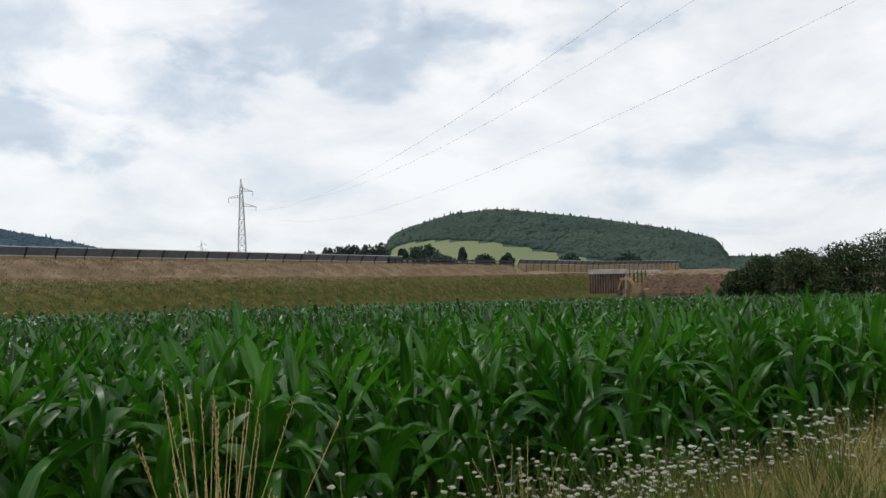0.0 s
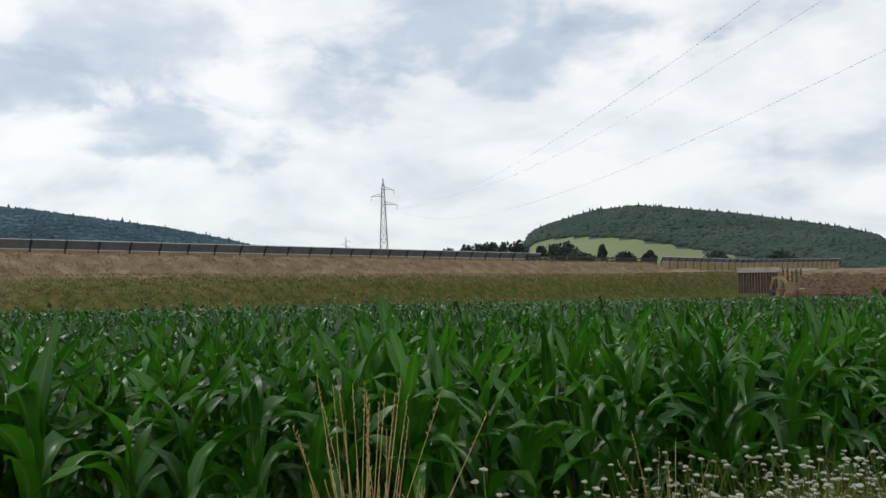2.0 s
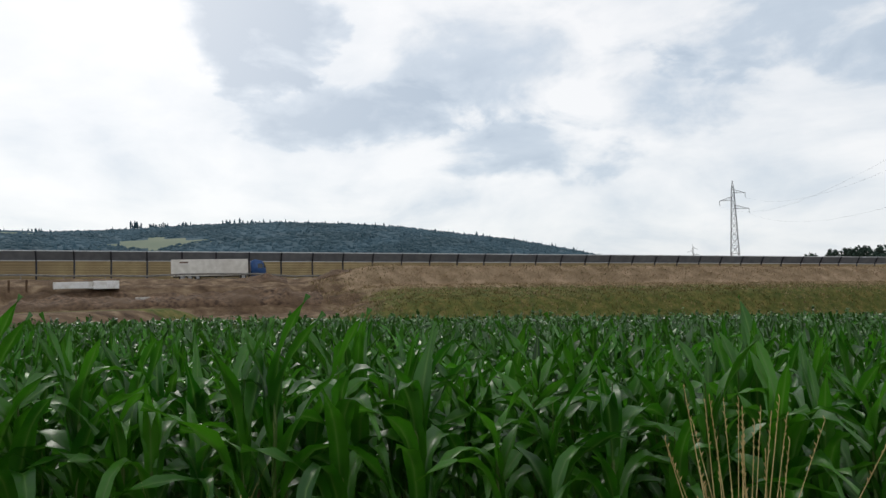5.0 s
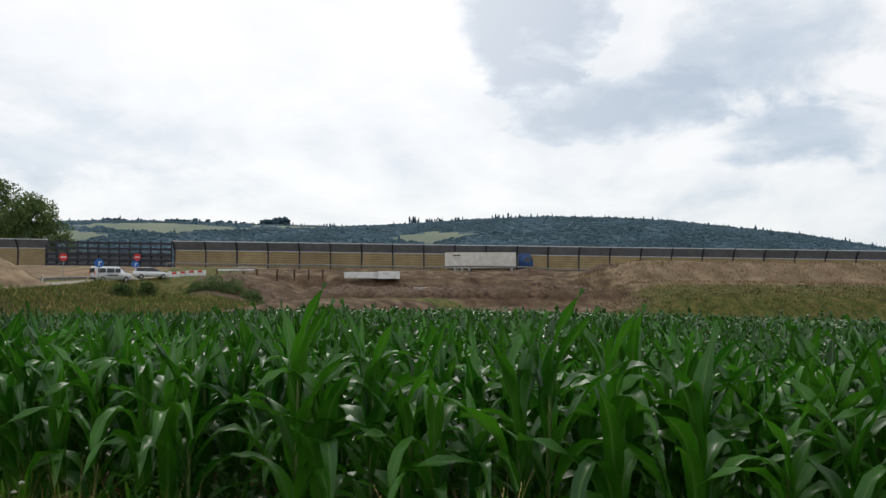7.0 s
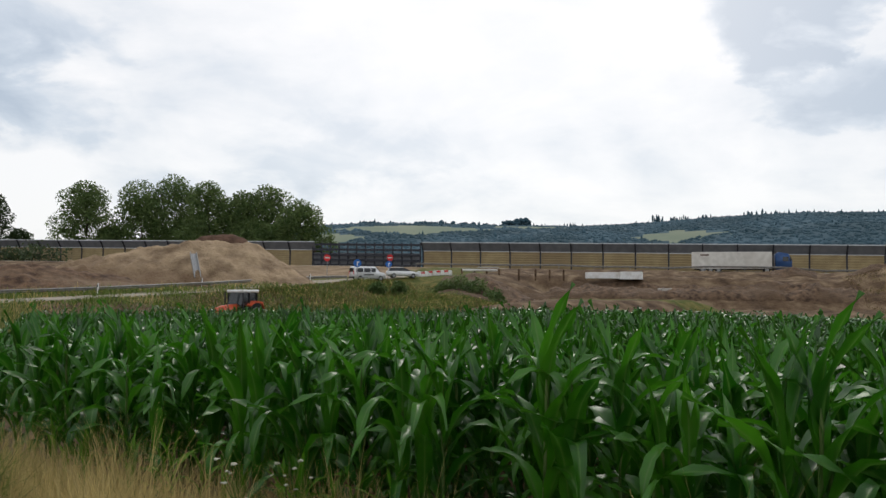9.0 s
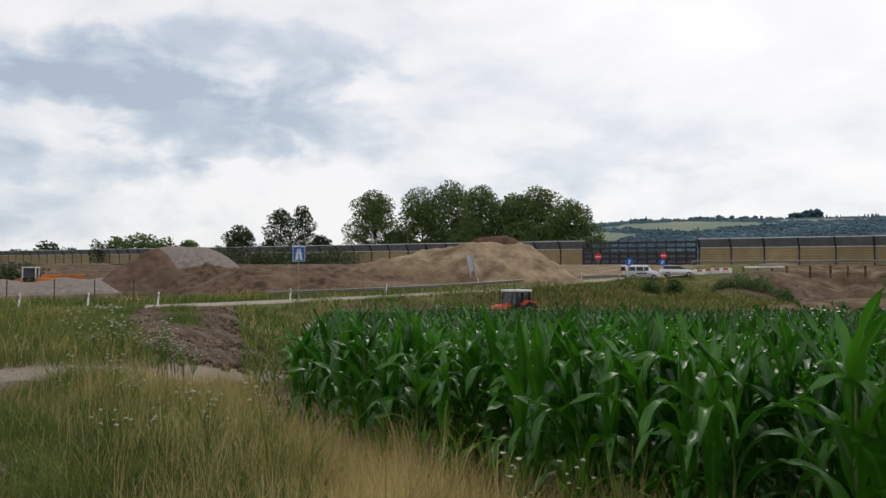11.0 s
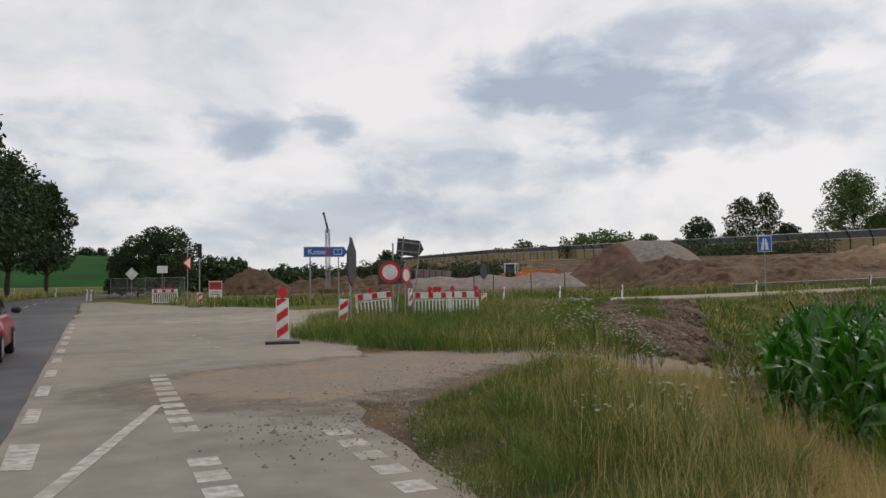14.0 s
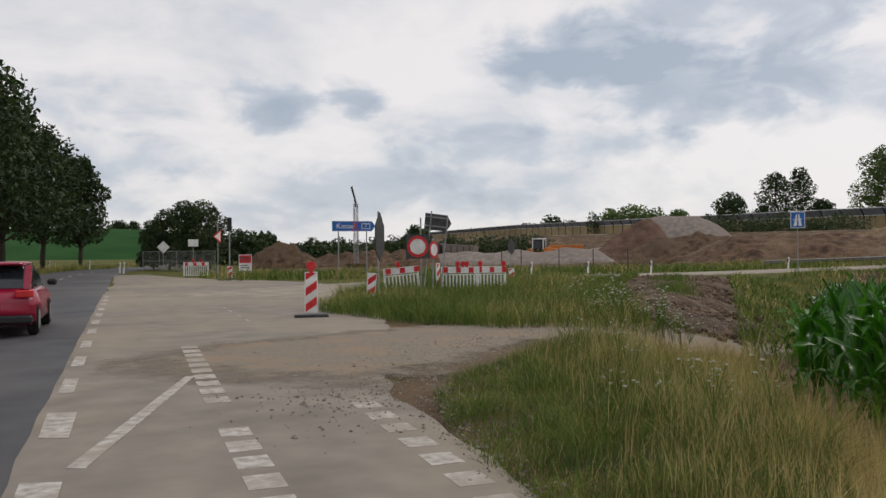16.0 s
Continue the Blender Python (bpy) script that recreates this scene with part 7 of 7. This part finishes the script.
def tractor():
    ob = thing("tractor", "red tractor with a white-roofed glass cab behind the maize", "tractor", place(114.1, 55, 138, z=-1.28) @ Matrix.Scale(0.9, 4))
    part("bonnet", side_body([(0.3, 0.8), (0.3, 1.62), (1.4, 1.55), (2.2, 1.35), (2.3, 0.8)], 0.42, 0.06, 0.08), MAT_TRACTOR, ob, smooth=True)
    part("cab_glass", side_body([(-1.2, 1.1), (-1.25, 2.45), (0.25, 2.45), (0.4, 1.3)], 0.72, 0.06, 0.03), MAT_GLASS, ob, "glazed cab")
    part("cab_roof", boxes((-0.82, 0.82, -1.4, 0.42, 2.45, 2.66), bevel=0.06), MAT_WHITE, ob, "white cab roof")
    for x in (-0.72, 0.72):
        for y in (-1.22, -0.4, 0.3):
            part("cab_pillar", boxes((x - 0.04, x + 0.04, y - 0.04, y + 0.04, 1.0, 2.46)), MAT_BLACK, ob)
    part("chassis", boxes((-0.35, 0.35, -1.4, 2.2, 0.55, 0.95), bevel=0.04), MAT_BLACK, ob)
    part("exhaust", tube([(0.38, 1.0, 1.5), (0.38, 1.0, 2.5)], 0.05, 8), MAT_BLACK, ob)
    for s in (-1, 1):
        wheel(ob, s * 0.85, -0.75, 0.85, 0.48)
        wheel(ob, s * 0.75, 1.7, 0.58, 0.36)
        part("mudguard", side_body([(-1.7, 1.2), (-1.5, 1.75), (-0.6, 1.85), (0.0, 1.5), (-0.1, 1.4), (-0.7, 1.72), (-1.4, 1.62)], 0.25, 0, 0.02), MAT_TRACTOR, ob).matrix_basis = Matrix.Translation((s * 0.85, 0, 0))


tractor()


def wheel_loader(az, d, turn):
    ob = thing("wheel_loader", "orange wheel loader with a pale glazed cab behind the gravel", "construction machine", place(az, d, turn))
    part("engine_cover", side_body([(-2.8, 0.9), (-2.8, 1.9), (-1.0, 2.1), (-0.8, 0.9)], 0.95, 0.08, 0.08), MAT_ORANGE, ob)
    part("cab", boxes((-0.7, 0.7, -0.8, 0.8, 1.9, 3.3), bevel=0.08), MAT_GLASS, ob)
    part("cab_roof", boxes((-0.8, 0.8, -0.95, 0.95, 3.3, 3.45), bevel=0.04), MAT_WHITE, ob)
    for x in (-0.7, 0.7):
        for y in (-0.8, 0.8):
            part("cab_pillar", boxes((x - 0.07, x + 0.07, y - 0.07, y + 0.07, 1.9, 3.3)), MAT_WHITE, ob)
    part("chassis", boxes((-0.7, 0.7, -2.5, 2.6, 0.7, 1.4), bevel=0.06), MAT_ORANGE, ob)
    part("boom", side_body([(1.0, 1.6), (3.2, 0.7), (3.4, 0.95), (1.3, 2.0)], 0.5, 0, 0.04), MAT_ORANGE, ob)
    part("bucket", side_body([(3.1, 0.2), (3.0, 1.1), (3.4, 1.3), (3.3, 0.6), (4.2, 0.2)], 1.25, 0, 0.03), MAT_ORANGE, ob)
    for s in (-1, 1):
        for y in (-1.6, 1.7):
            wheel(ob, s * 1.05, y, 0.75, 0.5)


wheel_loader(146.6, 120, 75)


def tipper(az, d, turn):
    ob = thing("dump_truck", "earth-stained tipper body of a parked dump truck", "truck", place(az, d, turn))
    part("tipper_body", side_body([(-3.2, 1.3), (-3.5, 2.6), (1.6, 2.9), (1.4, 1.3)], 1.2, -0.1, 0.05), MAT_GRAVEL, ob)
    for k in range(5):
        y = -2.8 + k * 0.95
        part("rib", boxes((-1.34, 1.34, y - 0.06, y + 0.06, 1.35, 2.65), bevel=0.02), MAT_SIGNBACK, ob)
    part("cab", boxes((-1.2, 1.2, 1.8, 3.6, 0.9, 3.0), bevel=0.12), MAT_SIGNBACK, ob)
    part("chassis", boxes((-0.5, 0.5, -3.0, 3.4, 0.8, 1.2)), MAT_BLACK, ob)
    for s in (-1, 1):
        for y in (-2.2, -1.0, 2.6):
            wheel(ob, s * 1.05, y, 0.52, 0.35)


tipper(152.7, 118, 70)


def container():
    ob = thing("site_container", "orange container standing behind the gravel heaps", "container", place(144.7, 140, 4))
    part("shell", boxes((-2.9, 2.9, -1.2, 1.2, 0.4, 2.6), bevel=0.04), MAT_ORANGE, ob)
    for k in range(14):
        x = -2.7 + k * 0.415
        part("corrugation", boxes((x - 0.1, x + 0.1, -1.26, -1.2, 0.5, 2.5)), MAT_ORANGE, ob)


container()


def excavator():
    ob = thing("excavator", "dusty yellow excavator working beside the abutment", "construction machine", place(14.6, 182, 60, z=-5.4))
    for s in (-1, 1):
        part("track", side_body([(-2.0, 0.1), (-2.2, 0.5), (-1.9, 0.95), (1.9, 0.95), (2.2, 0.5), (2.0, 0.1)], 0.3, 0, 0.06), MAT_BLACK, ob).matrix_basis = Matrix.Translation((s * 1.1, 0, 0))
    part("house", boxes((-1.3, 1.3, -2.2, 1.2, 1.05, 2.1), bevel=0.1), MAT_YELLOW, ob)
    part("cab", boxes((-1.25, -0.25, 0.1, 1.5, 1.1, 2.9), bevel=0.08), MAT_GLASS, ob)
    part("boom", side_body([(1.0, 1.8), (3.2, 4.6), (5.2, 4.4), (5.2, 4.0), (3.4, 4.0), (1.5, 1.5)], 0.25, 0, 0.04), MAT_YELLOW, ob)
    part("stick", side_body([(5.0, 4.5), (6.0, 1.6), (6.3, 1.7), (5.4, 4.4)], 0.2, 0, 0.03), MAT_YELLOW, ob)
    part("bucket", side_body([(5.8, 1.7), (5.2, 1.0), (5.4, 0.5), (6.2, 0.4), (6.4, 1.6)], 0.5, 0, 0.03), MAT_SIGNBACK, ob)


excavator()


def light_mast():
    ob = thing("site_crane", "slender pale lattice crane with a short raised jib", "crane", place(159.8, 92, 20))
    bm = bmesh.new()
    lattice(bm, 0.22, 0.2, 0, 7.4, 12, 0.028)
    part("mast", bm, MAT_ZINC, ob)
    bm = bmesh.new()
    for o in (-0.14, 0.14):
        add_tube(bm, [(0, o, 7.0), (-0.15, o, 8.0), (-0.55, o, 9.3)], 0.05, 5)
    add_tube(bm, [(0.1, 0, 7.4), (-0.45, 0, 9.4)], 0.05, 5)
    for k in range(6):
        f = k / 5
        add_tube(bm, [(-0.5 * f, -0.14, 7.3 + 1.8 * f), (-0.5 * f, 0.14, 7.45 + 1.75 * f)], 0.03, 4)
    part("jib", bm, MAT_SIGNBACK, ob)
    part("base", boxes((-0.9, 0.9, -0.9, 0.9, -0.2, 0.5), bevel=0.05), MAT_DARKSOIL, ob)


light_mast()


def mesh_fence():
    a, b = polar(174.3, 86), polar(169.6, 74)
    ob = thing("mesh_fence", "grey welded mesh fence panels in front of the thicket", "fence")
    n = 4
    for k in range(n):
        p, q = a.lerp(b, k / n), a.lerp(b, (k + 1) / n)
        l = (q - p).length
        yaw = math.atan2(q.y - p.y, q.x - p.x)
        bm = bmesh.new()
        for z in (0.1, 1.0, 1.95):
            add_tube(bm, [(0, 0, z), (l, 0, z)], 0.022, 5)
        for x in (0, l):
            add_tube(bm, [(x, 0, 0), (x, 0, 2.0)], 0.03, 6)
        m = int(l / 0.16)
        for i in range(m):
            add_box(bm, l * i / m - 0.007, l * i / m + 0.007, -0.005, 0.005, 0.1, 1.95)
        o = part("fence_panel", bm, MAT_ZINC, ob)
        o.matrix_basis = Matrix.Translation((p.x, p.y, ground_z(p.x, p.y))) @ Matrix.Rotation(yaw, 4, "Z")


mesh_fence()
ob = thing("drain_chute", "grey half-pipe drain chute lying down the sand heap", "drain chute", Matrix.Translation(polar(116.9, 89.5, 2.1)) @ Matrix.Rotation(radians(116.9 + 10), 4, "Z") @ Matrix.Rotation(radians(42), 4, "X"))
part("channel", side_body([(-0.3, 0.0), (-0.3, 0.12), (3.9, 0.12), (3.9, 0.0)], 0.32, 0, 0.02), MAT_ZINC, ob)
part("flank", boxes((-0.36, -0.28, -0.3, 3.9, 0.0, 0.35), (0.28, 0.36, -0.3, 3.9, 0.0, 0.35)), MAT_ZINC, ob)
for az, d in ((133.8, 92), (133.5, 92), (134.2, 93)):
    slab_thing("white_stake", az, d, 0.12, 0.12, 1.4, MAT_WHITE if az < 133.7 else MAT_SIGNBACK, "upright stake beside the soil heap", category="stake")
# trampled site fence posts beyond the slip road
for k, az in enumerate((149.3, 147.9, 145.2, 142.8, 140.4)):
    slab_thing("fence_stake", az, 70, 0.08, 0.08, 1.9, MAT_SIGNBACK, "thin grey site fence stake", category="stake")
heap("crop_hill", 178, 420, 75, 130, [(-1, 8), (-0.5, 13), (0, 15), (0.4, 14), (1, 6)], material("green_crop", (0.012, 0.055, 0.012), (0.020, 0.075, 0.016), 0.05, 0.9, 0.0, spec=0.05), "smooth green crop hill beyond the road", 40, 0.0, category="hill")
for k, az in enumerate((174.9, 175.6, 176.0, 179, 181, 183)):
    tree("hilltop_tree", az, 430, 12.0, 6.5, 8, MAT_LEAF_DARK, "small dark tree on the crest of the crop hill", 300 + k, 500, 0.8, 0.3, 0.05)
